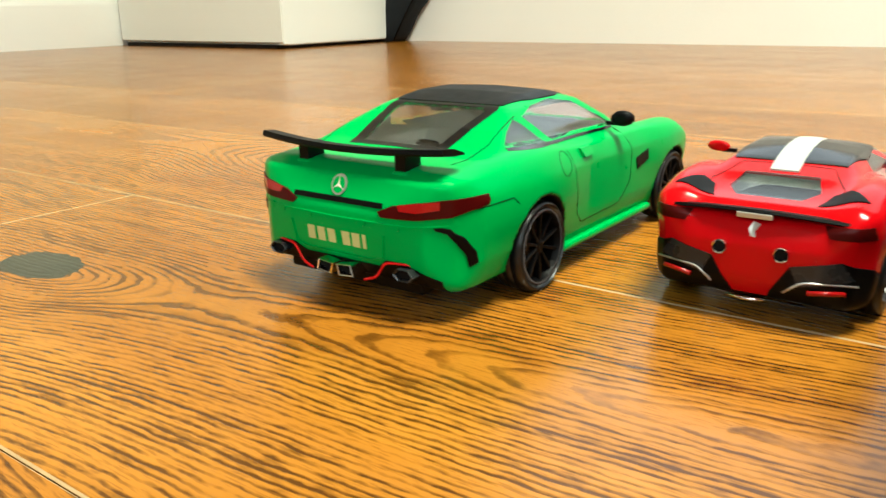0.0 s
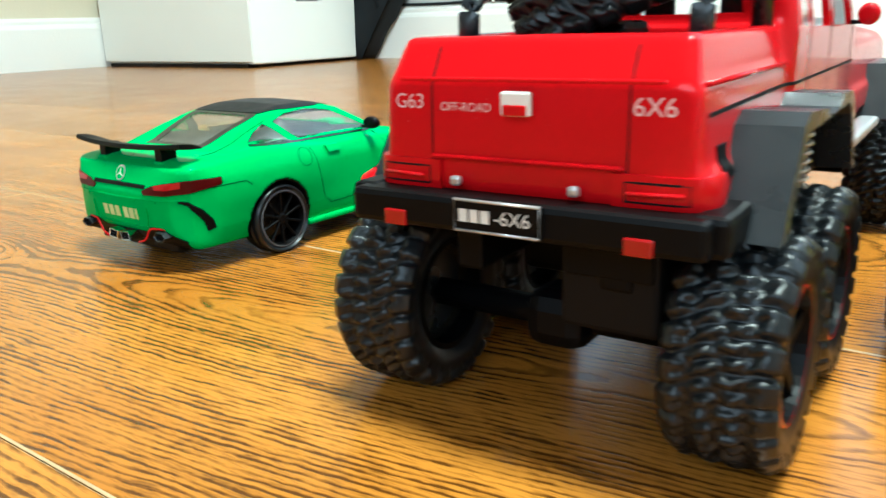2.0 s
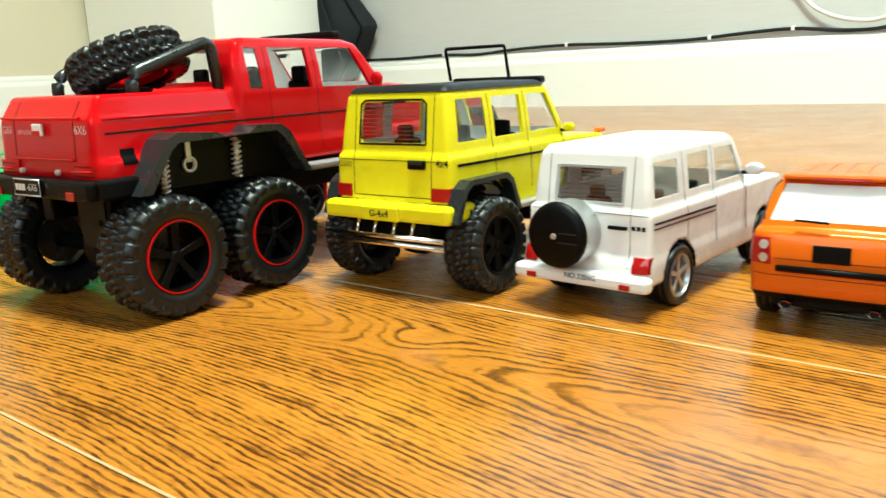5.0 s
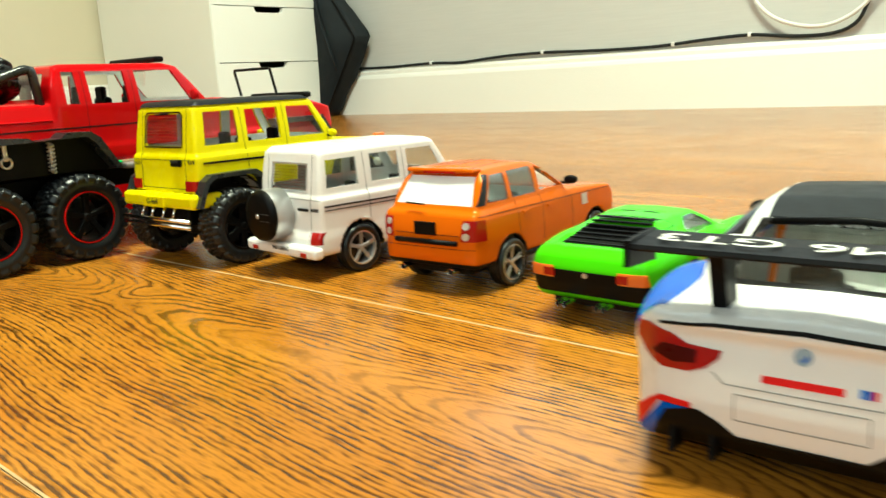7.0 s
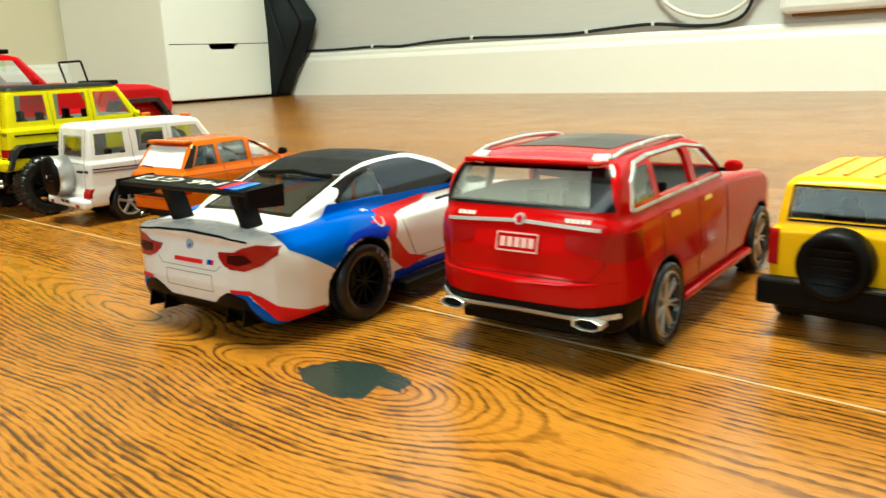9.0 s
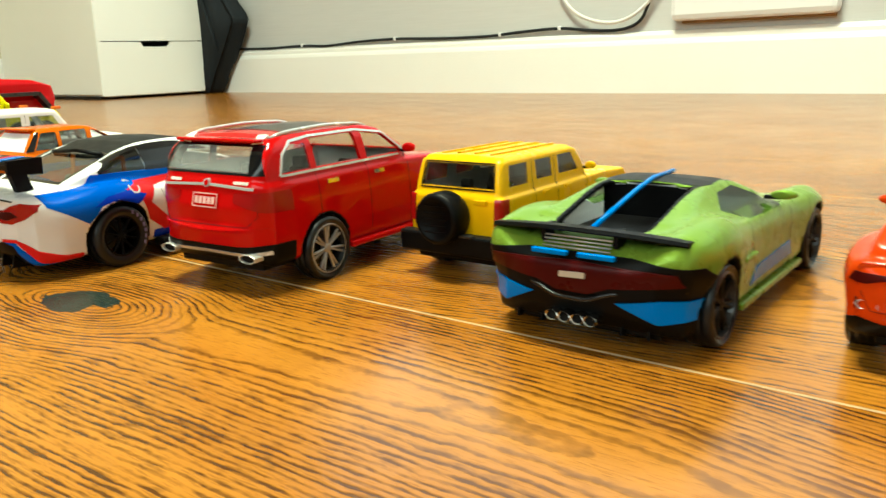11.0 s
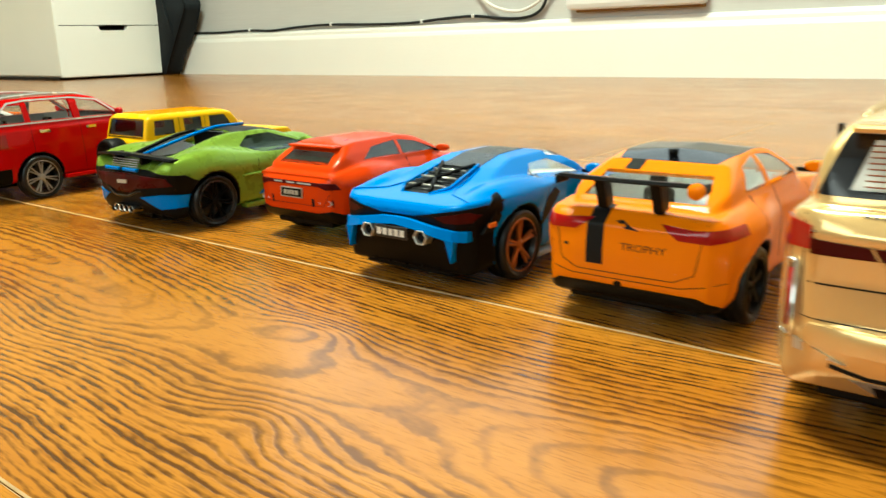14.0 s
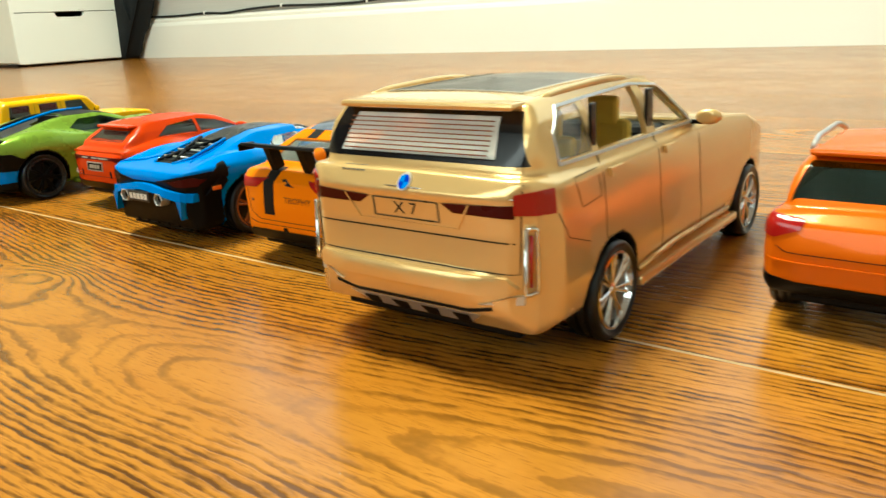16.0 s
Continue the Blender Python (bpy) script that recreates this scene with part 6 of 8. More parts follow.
    c.badge("race_number", [(110, 39.5), (130, 40), (133, 24), (113, 21.5)], SIDE, -1, PRINT_BLACK, 0.55)
    c.line("fuel_cap", circle(62, 41, 3), SIDE, 1, closed=True, width=0.9, mat=STEEL, lift=0.5)
    c.line("door_gap", [(78, 44), (82, 32), (90, 18), (136, 18), (142, 42)], SIDE, 1, both=True)
    c.tube("window_banner", BLACK, [(-23, 61.5, 57.2), (0, 62, 58.6), (23, 61.5, 57.2)], 1.2)
    c.box("side_skirt", BLACK, (48, 118, 8), (9, 88, 5), 1.2, True)
    c.wheel((44, 50.5), 16.4, 14, BLACK, "ten", 0.66)
    c.wheel((44, 186), 16.4, 14, BLACK, "ten", 0.66)
    for k in range(7):
        a = radians(60 - 14 * k)
        c.box("tyre_print_bar", plain("lilac_tyre_print", (0.22, 0.17, 0.30), 0.6) if k == 0 else bpy.data.materials["lilac_tyre_print"],
              (51.3, 50.5 + 13.6 * math.cos(a), 16.4 + 13.6 * math.sin(a)), (0.3, 1.3, 2.0), 0.1)
    c.mirror(BLACK, (46, 138, 48), (11, 6, 6))
    for x in (-30, -20, 20, 30):
        part("diffuser_fin", prism([(1, 8), (12, 7), (12, 14), (3, 16)], SIDE, x - 0.5, x + 0.5), BLACK, c.root)
    c.underside((0, 108, 11), (66, 198, 6))
    c.tube("roll_cage", ORANGE, rounded([(27, 72, 20), (23, 74, 56), (-23, 74, 56), (-27, 72, 20)], 6), 1.3)
    c.seats([(16, 92)], BLACK, 17, 22, 16)
    return c


def red_suv():
    s = Shape(
        low=[(5, 15), (0, 20.5), (-1.6, 29), (1.2, 32.5), (1.8, 40), (5, 51.5), (105, 52), (112, 53), (165, 47.5), (184, 42), (193, 32), (195, 18), (190, 12), (10, 12)],
        low_rear=[(33, 12), (38, 16), (39.8, 26), (39.4, 38), (37.4, 50), (35, 52), (0, 53.5)],
        plan=[(0, -2), (18, -0.8), (29, 2.6), (36.5, 9), (39.8, 22), (39.2, 100), (39.2, 170), (35, 188), (24, 195), (0, 196)],
        cab=[(4, 44), (6, 54), (11, 64), (16, 69), (24, 71.4), (54, 73.4), (80, 72.4), (94, 68.6), (117, 53.6), (121, 44), (116, 14), (22, 14)],
        cab_rear=[(36.6, 14), (37, 50.5), (32.4, 66), (29, 71), (0, 73.8)],
        cab_plan=[(0, 3), (27, 4), (34, 9), (37, 20), (37, 106), (32, 116), (0, 118)],
        wheels=[(41, 15.4, 15.6, 26), (160, 15.4, 15.6, 26)], k_low=3.4, k_cab=2.6, k_join=1.6)
    c = Car("suv", 731.5, 153.5, 4.5, "deep red toy SUV with silver roof rails", DEEP_RED, s, GREY_LINING)
    c.pad("rear_window_border", GLOSS_BLACK, REAR, [(-33.5, 54.2), (33.5, 54.2), (29.5, 67.4), (-29.5, 67.4)], -4, 20, label="gloss black rear window border", lift=0.12)
    # hazy pane: its pale colour imitates a reflection
    c.pane("rear_window", PALE_GLARE_GLASS, REAR, [(-31, 55.2), (25, 55.2), (22.5, 66.4), (-27.6, 66.4)], -4, 20)
    c.pane("quarter_window", GREY_GLASS, SIDE, [(17, 54.5), (36, 54.5), (36, 66.5), (27, 66.5), (20, 62)], 18, 50, True)
    c.cut(SIDE, [(40, 54.8), (73, 54.8), (72, 68), (40, 68)], 18, 50, True)
    c.cut(SIDE, [(78, 54.8), (108, 54.8), (94, 65), (78, 67.6)], 18, 50, True)
    c.pane("windscreen", GLASS, TOP, [(-28, 90), (28, 90), (33, 111), (-33, 111)], 50, 85)
    c.pad("sunroof", GLOSS_BLACK, TOP, [(-20, 34), (20, 34), (20, 76), (-20, 76)], 66, 80, label="gloss black glass roof", lift=0.2)
    c.pad("tail_lamp", LAMP_BODY, REAR, [(18, 46.5), (18, 42.5), (34, 38), (50, 38), (50, 48), (36, 47.2)], -5, 20, True, "dark red wraparound tail lamp", 0.3)
    c.pad("lower_bumper", BLACK, REAR, [(-40, 24), (-24, 22.4), (24, 22.4), (40, 24), (42, 10), (-42, 10)], -5, 20, label="black lower bumper")
    c.finish()
    c.line("chrome_bar", [(-30, 48.6), (0, 49.8), (30, 48.6)], REAR, width=1.1, mat=BRIGHT_TRIM, lift=0.7, label="chrome tailgate bar")
    c.badge("number_plate", rect(-8.5, 8.5, 39, 46), mat=DEEP_RED, lift=0.8)
    c.line("plate_frame", rect(-8, 8, 39.6, 45.6), REAR, width=0.45, mat=PRINT_PINK, lift=1.0, closed=True)
    for k in range(5):
        c.badge("plate_bar", rect(-6.6 + 2.8 * k, -4.6 + 2.8 * k, 41, 44.2), mat=PRINT_PINK, lift=1.0)
    c.badge("badge", circle(0, 50.4, 1.9), mat=SILVER, lift=1.0)
    c.badge("badge_core", circle(0, 50.4, 1.3), mat=DEEP_RED, lift=1.1)
    for e, n in ((-1, 4), (1, 5)):
        for k in range(n):
            c.badge("name_bar", rect(22 * e + 1.9 * (k - n / 2), 22 * e + 1.9 * (k - n / 2) + 1.4, 50.4, 51.6), mat=PRINT_WHITE, lift=0.4)
    c.line("tailgate_gap", [(-32, 50), (-31, 36), (-26, 31.5), (26, 31.5), (31, 36), (32, 50)], REAR, width=0.4)
    c.line("bumper_crease", [(-37, 31), (0, 29.5), (37, 31)], REAR, width=0.6, mat=DEEP_RED, lift=0.8)
    c.line("skid_bar", [(-36, 20), (-25, 18.6), (0, 19.2), (25, 18.6), (36, 20)], REAR, width=1.7, mat=BRIGHT_TRIM, lift=1.2, label="silver skid bar")
    for e in (1, -1):
        c.pipe("exhaust_tip", STEEL, (27 * e, -0.4, 17.6), 5.8, 2.2, 5, 8, turn=0.5, core=SEAM)
    for e in (1, -1):
        c.tube("roof_rail", BRIGHT_TRIM, rounded([(27.0 * e, 19, 69.8), (27.6 * e, 27, 71.8), (27.8 * e, 56, 73.0), (27.2 * e, 82, 71.6), (26.6 * e, 92, 68)], 10), 0.9, label="silver roof rail", n=10)
    c.box("rear_spoiler", DEEP_RED, (0, 14.5, 69.2), (54, 8, 1.6), 0.7)
    # flat white patches on both rear corners of the roof
    c.badge("roof_light_patch", [(-27, 15), (-21, 14), (-21, 19), (-26, 20)], TOP, 1, PRINT_WHITE, 1.6)
    c.badge("roof_light_patch", [(27, 15), (21, 14), (21, 19), (26, 20)], TOP, 1, PRINT_WHITE, 1.6)
    for w in ([(16, 53.4), (36.5, 53.6), (104, 53.8)],):
        c.line("window_trim", w, SIDE, 1, width=1.0, mat=BRIGHT_TRIM, lift=0.5, both=True)
    c.line("window_trim", [(16, 53.4), (19.5, 62.5), (27, 68), (40, 69.2), (74, 69.2), (94, 66.4), (111, 54)], SIDE, 1, width=1.0, mat=BRIGHT_TRIM, lift=0.5, both=True)
    for y in (38, 75.5, 110):
        c.line("door_gap", [(y, 54), (y + 1, 18)], SIDE, 1, both=True, width=0.4)
    for y in (44, 80):
        c.badge("door_handle", rect(y, y + 8, 46.5, 48.4), SIDE, 1, CHROME, 1.0)
        c.badge("door_handle", rect(y, y + 8, 46.5, 48.4), SIDE, -1, CHROME, 1.0)
    for y in (41, 160):
        c.line("arch_lip", [(y + 18.6 * math.cos(a), 15.4 + 18.6 * math.sin(a)) for a in (3.0, 2.6, 2.2, 1.8, 1.4, 1.0, 0.6, 0.2)], SIDE, 1, width=2.4, mat=DEEP_RED, lift=1.2, both=True)
    c.mirror(DEEP_RED, (41, 107, 57), (8, 4, 5))
    c.wheel((34.5, 41), 15.4, 11, SILVER, "split", 0.78)
    c.wheel((34.5, 160), 15.4, 11, SILVER, "split", 0.78)
    c.box("sill", DEEP_RED, (38, 100, 13.5), (5, 84, 3), 1, True)
    c.underside((0, 98, 14), (56, 180, 8))
    c.seats([(17, 50), (17, 86)], BLACK, 17, 27, 22)
    return c


def yellow_suv():
    s = Shape(
        low=[(3, 13), (1, 17), (1.5, 22), (3, 40.5), (84, 40), (90, 41), (133, 38.5), (140, 33), (141, 19), (136, 14)],
        low_rear=[(25, 13), (27, 16), (27.8, 28), (27.2, 39.5), (0, 41)],
        plan=[(0, 0.5), (23, 0.5), (26.5, 2.5), (27.8, 6), (27.8, 134), (25, 140), (0, 142)],
        cab=[(3, 34), (5, 44), (8, 55), (12, 58.4), (74, 57.6), (80, 55), (91, 41), (94, 34), (92, 16), (15, 16)],
        cab_rear=[(25.6, 16), (26, 39.5), (23.6, 55), (21, 58), (0, 59.2)],
        cab_plan=[(0, 2), (23, 2), (25.6, 5), (26, 9), (26, 86), (22, 94), (0, 95)],
        wheels=[(26, 12.6, 13, 18), (114, 12.6, 13, 18)], k_low=2.4, k_cab=2.8, k_join=1.2, h=1.0)
    c = Car("boxy_suv", 816.5, 231, 1, "yellow toy boxy SUV with a black spare wheel", WARM_YELLOW, s)
    c.pane("rear_window", TINTED, REAR, [(-20.5, 43), (21, 43), (19.5, 54), (-19.5, 54)], -4, 16)
    c.pane("quarter_window", TINTED, SIDE, [(12, 43.5), (29, 43.5), (29, 53.5), (13.5, 53.5)], 14, 40, True)
    c.pane("rear_door_window", TINTED, SIDE, [(37, 44), (52, 44), (52, 53.5), (37, 53.5)], 14, 40, True)
    c.pane("front_door_window", TINTED, SIDE, [(59, 44), (79, 44), (73, 53.5), (59, 53.5)], 14, 40, True)
    c.pad("tail_lamp", LAMP_RED, REAR, [(23, 26), (28.5, 26), (28.5, 39), (23, 39)], -3, 8, True, "tall red tail lamp", 0.7)
    c.finish()
    c.box("bumper", BLACK, (0, -1, 17), (57, 7, 10), 1.2)
    c.box("bumper_step", GREY_PLASTIC, (0, -4, 22), (30, 3, 1.4), 0.4)
    c.box("rear_valance", BLACK, (0, 8, 11), (46, 10, 7), 1)
    m = Matrix.Translation(Vector((-1.5, -5, 30)) * MM) @ Matrix.Rotation(radians(-90), 4, "Z")
    spare = part("spare_wheel", add_lathe(bmesh.new(), [(-6, 0), (-6, 11.6), (-4, 12.4), (4, 12.4), (6, 11.4), (6.4, 9.4), (5.4, 8.8), (5.8, 0)], 40, m), BLACK, c.root, "black spare wheel with cover", True)
    for k in range(5):
        part("cover_rib", box_mesh((-1.5, -11.0, 24 + 3 * k), (13, 0.5, 0.5), 0.1), BLACK, spare)
    for k in (-14, -5, 5, 14):
        c.line("roof_groove", [(k, 14), (k, 72)], TOP, 1, width=1.2, mat=WARM_YELLOW, lift=0.7)
    c.line("window_seal", [(-21, 42.4), (21.6, 42.4), (20, 54.6), (-20, 54.6)], REAR, width=0.7, mat=BLACK, lift=0.2, closed=True)
    c.box("tailgate_handle", WARM_YELLOW, (16, 1, 37.5), (7, 1.8, 2.4), 0.5)
    for y in (33, 55, 86):
        c.line("door_gap", [(y, 54), (y, 19)], SIDE, 1, both=True, width=0.35)
    for y in (40, 62):
        c.badge("door_handle", rect(y, y + 6, 36.5, 38), SIDE, 1, WARM_YELLOW, 0.8)
    for y in (26, 114):
        c.line("arch_lip", [(y + 15.4 * math.cos(a), 12.6 + 15.4 * math.sin(a)) for a in (2.9, 2.5, 2.1, 1.7, 1.3, 0.9, 0.5, 0.2)], SIDE, 1, width=2.6, mat=WARM_YELLOW, lift=1.4, both=True)
    c.mirror(WARM_YELLOW, (31, 82, 46), (6, 3, 4))
    c.wheel((23.5, 26), 12.6, 9.5, CHROME, "five", 0.66)
    c.wheel((23.5, 114), 12.6, 9.5, CHROME, "five", 0.66)
    c.underside((0, 70, 16), (38, 128, 7))
    c.seats([(12, 34), (12, 60)], BLACK, 12, 20, 20)
    return c


def olive_hypercar():
    s = Shape(
        low=[(8, 9), (3, 15), (0, 23), (1, 31), (7, 38), (16, 41), (40, 43.5), (110, 40), (150, 36), (180, 28), (194, 18), (192, 8), (14, 7)],
        low_rear=[(35, 7), (41.5, 11), (43.4, 20), (43, 31), (38.5, 38.5), (28, 42.5), (0, 44)],
        plan=[(0, -1), (18, 0), (29, 4), (37, 11), (42, 22), (43.4, 36), (41, 80), (42, 130), (43, 160), (38, 182), (24, 193), (0, 196)],
        cab=[(12, 34), (28, 43), (46, 48), (62, 51.6), (78, 53), (94, 51), (126, 37.5), (132, 30), (126, 10), (60, 10)],
        cab_rear=[(32, 10), (33, 36.5), (29, 44), (22, 51), (0, 53.6)],
        cab_plan=[(0, 8), (24, 10), (31, 34), (33, 60), (32, 104), (26, 128), (0, 134)],
        wheels=[(33, 15.2, 15.6, 29), (158, 14.8, 15.2, 29)],
        bulges=[(35, 34, 33, 9, 28, 12, 6), (34, 158, 29, 9, 24, 10, 6)], hollows=[((-18, 18), (20, 66), (36, 70), 3.0)], k_low=2.6, k_cab=2.6, k_join=3)
    c = Car("hypercar", 912, 175, 0.5, "olive green toy hypercar with blue and black trim", OLIVE, s)
    c.pad("roof_panel", CARBON, TOP, [(-20, 66.5), (20, 66.5), (22, 74), (20, 92), (-20, 92), (-22, 74)], 40, 65, label="matt black roof panel", lift=0.15)
    c.pad("engine_bay", BLACK, TOP, [(-16, 14), (16, 14), (19.5, 24), (20, 66), (-20, 66), (-19.5, 24)], 32, 62, label="black engine bay cover", lift=0.1)
    c.pad("tail_panel", BLACK, REAR, [(-42, 33), (-20, 35.5), (20, 35.5), (42, 33), (46, 24), (46, 6), (-46, 6), (-46, 24)], -4, 22, label="black tail panel", lift=0.25)
    c.pad("tail_lamp", LAMP_DARK, REAR, [(-36, 31.5), (0, 33), (36, 31.5), (38, 27), (14, 25), (6, 22), (-6, 22), (-14, 25), (-38, 27)], -4, 22, label="dark red tail lamp band", lift=0.7)
    c.pad("bumper_blade", BLUE, REAR, [(16, 20), (30, 22), (46, 21.5), (44, 15), (30, 13.5)], -4, 26, True, "blue bumper blade", 0.9)
    c.pad("side_blade", BLUE, SIDE, [(66, 14), (122, 15), (118, 22), (72, 20)], 25, 55, True, "blue side blade", 0.4)
    c.pane("side_window", DARK_GLASS, SIDE, [(62, 43), (72, 48.2), (90, 48.6), (117, 39.2), (110, 37.8), (74, 38.8)], 22, 45, True)
    c.pane("windscreen", DARK_GLASS, TOP, [(-22, 88), (22, 88), (27, 122), (-27, 122)], 34, 70)
    c.finish()
    c.box("engine_cover", BLACK, (0, 43, 35.5), (38, 50, 3), 1)
    c.box("firewall", BLACK, (0, 67, 41), (42, 1.6, 18), 0.4)
    wing(c, 38, 1, 14, 43, 1.8, BLACK, -2.8, 7)
    c.box("wing_post", BLACK, (14, 8, 41), (2, 7, 6), 0.4, True)
    for k in range(4):
        c.tube("grille_bar", STEEL, [(-13, 2.6 + k * 0.6, 37 + 1.2 * k), (13, 2.6 + k * 0.6, 37 + 1.2 * k)], 0.35, n=5)
    c.box("tail_blade", BLUE, (9, 0.4, 35.5), (14, 2, 1.8), 0.4, True)
    c.tube("centre_line", BLUE, [(0, 16, 42), (0, 36, 46.6), (0, 52, 50.2), (0, 68, 53), (0, 90, 53.2)], 1.0, label="blue centre line")
    for x in (-8, -2.7, 2.7, 8):
        c.pipe("exhaust_tip", CHROME, (x * 0.95, -1, 12.6), 2.5, 2.1, 7, 16)
    c.badge("badge", [(-5, 29), (5, 29.4), (5, 27.4), (-5, 27)], mat=STEEL, lift=1.2)
    c.tube("tail_trim", GLOSS_BLACK, rounded([(-38, 10, 25), (-14, 0, 23), (-6, -1, 20), (6, -1, 20), (14, 0, 23), (38, 10, 25)], 3), 0.8)
    c.line("door_gap", [(70, 42), (66, 30), (78, 10), (116, 12), (122, 36)], SIDE, 1, both=True)
    c.box("side_fin", OLIVE, (42.5, 60, 27), (3, 14, 2), 0.8, True)
    c.mirror(OLIVE, (41, 108, 43), (11, 5, 4))
    c.wheel((37.2, 33), 15.2, 12, BLACK, "split", 0.8, ring=GREY_PLASTIC)
    c.wheel((37.2, 158), 14.8, 11.5, BLACK, "split", 0.8, ring=GREY_PLASTIC)
    c.box("side_skirt", OLIVE, (40, 96, 8.5), (6, 84, 3), 1, True)
    for x in (-26, -16, 16, 26):
        part("diffuser_fin", prism([(6, 7), (16, 6), (16, 11), (7, 12)], SIDE, x - 0.5, x + 0.5), BLACK, c.root)
    c.underside((0, 98, 9), (58, 178, 5))
    return c


def vermilion_suv():
    s = Shape(
        low=[(5, 13), (0.5, 18), (0, 26), (1, 32.4), (4.5, 36.6), (16, 39.5), (80, 38), (96, 38.5), (130, 33.5), (146, 26), (150, 16), (146, 10), (10, 10)],
        low_rear=[(27, 10), (30.8, 14), (32, 23), (31, 32), (27, 37.5), (0, 40)],
        plan=[(0, -0.5), (18, 0), (26, 3), (30.5, 9), (32, 24), (30, 60), (31, 118), (29, 140), (20, 149), (0, 151)],
        cab=[(4, 32), (8, 40), (18, 46.6), (23, 50), (33, 52.6), (50, 53.8), (66, 52.8), (80, 49), (99, 39.5), (104, 30), (100, 12), (22, 12)],
        cab_rear=[(26.5, 12), (27.4, 37), (23, 45.5), (18.5, 51.2), (0, 54.2)],
        cab_plan=[(0, 2), (20, 3), (24.5, 9), (27, 28), (27, 86), (22, 102), (0, 105)],
        wheels=[(32, 12.2, 12.5, 20), (118, 12, 12.3, 20)],
        bulges=[(26.5, 31, 29, 8.5, 22, 11, 4)], k_low=2.2, k_cab=2.2, k_join=1.6, h=1.0)
    c = Car("sport_suv", 1022, 207, 0.5, "vermilion red toy sport SUV with a black rear bumper", VERMILION, s)
    c.pane("rear_window", TINTED, REAR, [(-18.5, 41.0), (18.5, 41.0), (15.5, 46.6), (-15.5, 46.6)], -4, 20)
    c.pane("side_window", TINTED, SIDE, [(30, 41.8), (40, 47.6), (60, 49.2), (60, 41.2)], 17, 40, True)
    c.pane("front_window", TINTED, SIDE, [(62.4, 41.2), (62.4, 49.2), (76, 47), (93, 40.4)], 17, 40, True)
    c.pad("lower_bumper", BLACK, REAR, [(-33, 15), (-26, 18.5), (-18, 17), (18, 17), (26, 18.5), (33, 15), (34, 8), (-34, 8)], -4, 22, label="black lower bumper")
    c.pad("light_bar", LAMP_DARK, REAR, [(-28, 33.0), (28, 33.0), (30, 29.8), (24, 29.6), (19, 31.2), (-19, 31.2), (-24, 29.6), (-30, 29.8)], -4, 20, label="dark tail lamp bar", lift=0.3)
    c.finish()
    c.box("rear_spoiler", VERMILION, (0, 19, 49.2), (35, 7, 1.5), 0.7)
    for e in (1, -1):
        c.badge("roof_fin", [(11 * e, 22), (12.2 * e, 22), (12.2 * e, 32), (11.8 * e, 32)], TOP, 1, BLACK, 0.3)
        c.badge("exhaust_frame", rect(21 * e - 6, 21 * e + 6, 20.6, 24.6), mat=SEAM, lift=0.4)
    for x in (-23.3, -17, 17, 23.3):
        c.pipe("exhaust_tip", STEEL, (x * 1.04, 1.2 if abs(x) < 20 else 2.6, 22.6), 2.7, 1.7, 4, 6)
    c.badge("tail_lip", [(-26, 36), (26, 36), (27, 34.6), (-27, 34.6)], mat=VERMILION, lift=1.4)
    # pale steel strips stand in for glints on the dark lamp bar
    for x0, x1 in ((-14, -8), (-4, 2), (4, 14)):
        c.badge("lamp_glint", rect(x0, x1, 31.8, 32.4), mat=STEEL, lift=0.6)
    c.badge("number_plate", rect(-8, 8, 24.6, 29.4), mat=BLACK, lift=0.6)
    c.line("plate_frame", rect(-8, 8, 24.6, 29.4), REAR, width=0.5, mat=STEEL, lift=0.8, closed=True)
    for k in range(4):
        c.badge("plate_bar", rect(-5.6 + 2.9 * k, -3.5 + 2.9 * k, 25.9, 28.1), mat=STEEL, lift=0.9)
    c.line("tailgate_gap", [(-27, 29.5), (-22, 21), (22, 21), (27, 29.5)], REAR, width=0.35)
    for y in (38, 63.5, 94):
        c.line("door_gap", [(y, 40), (y + 0.5, 15)], SIDE, 1, both=True, width=0.35)
    c.line("crease", [(44, 30), (110, 28)], SIDE, 1, width=0.6, mat=VERMILION, lift=0.5, both=True)
    c.mirror(VERMILION, (32, 90, 42), (9, 4, 4))
    c.wheel((27.6, 32), 12.2, 9.5, SILVER, "twin", 0.76)
    c.wheel((27.2, 118), 12, 9.5, SILVER, "twin", 0.76)
    c.underside((0, 76, 11), (42, 136, 6))
    return c


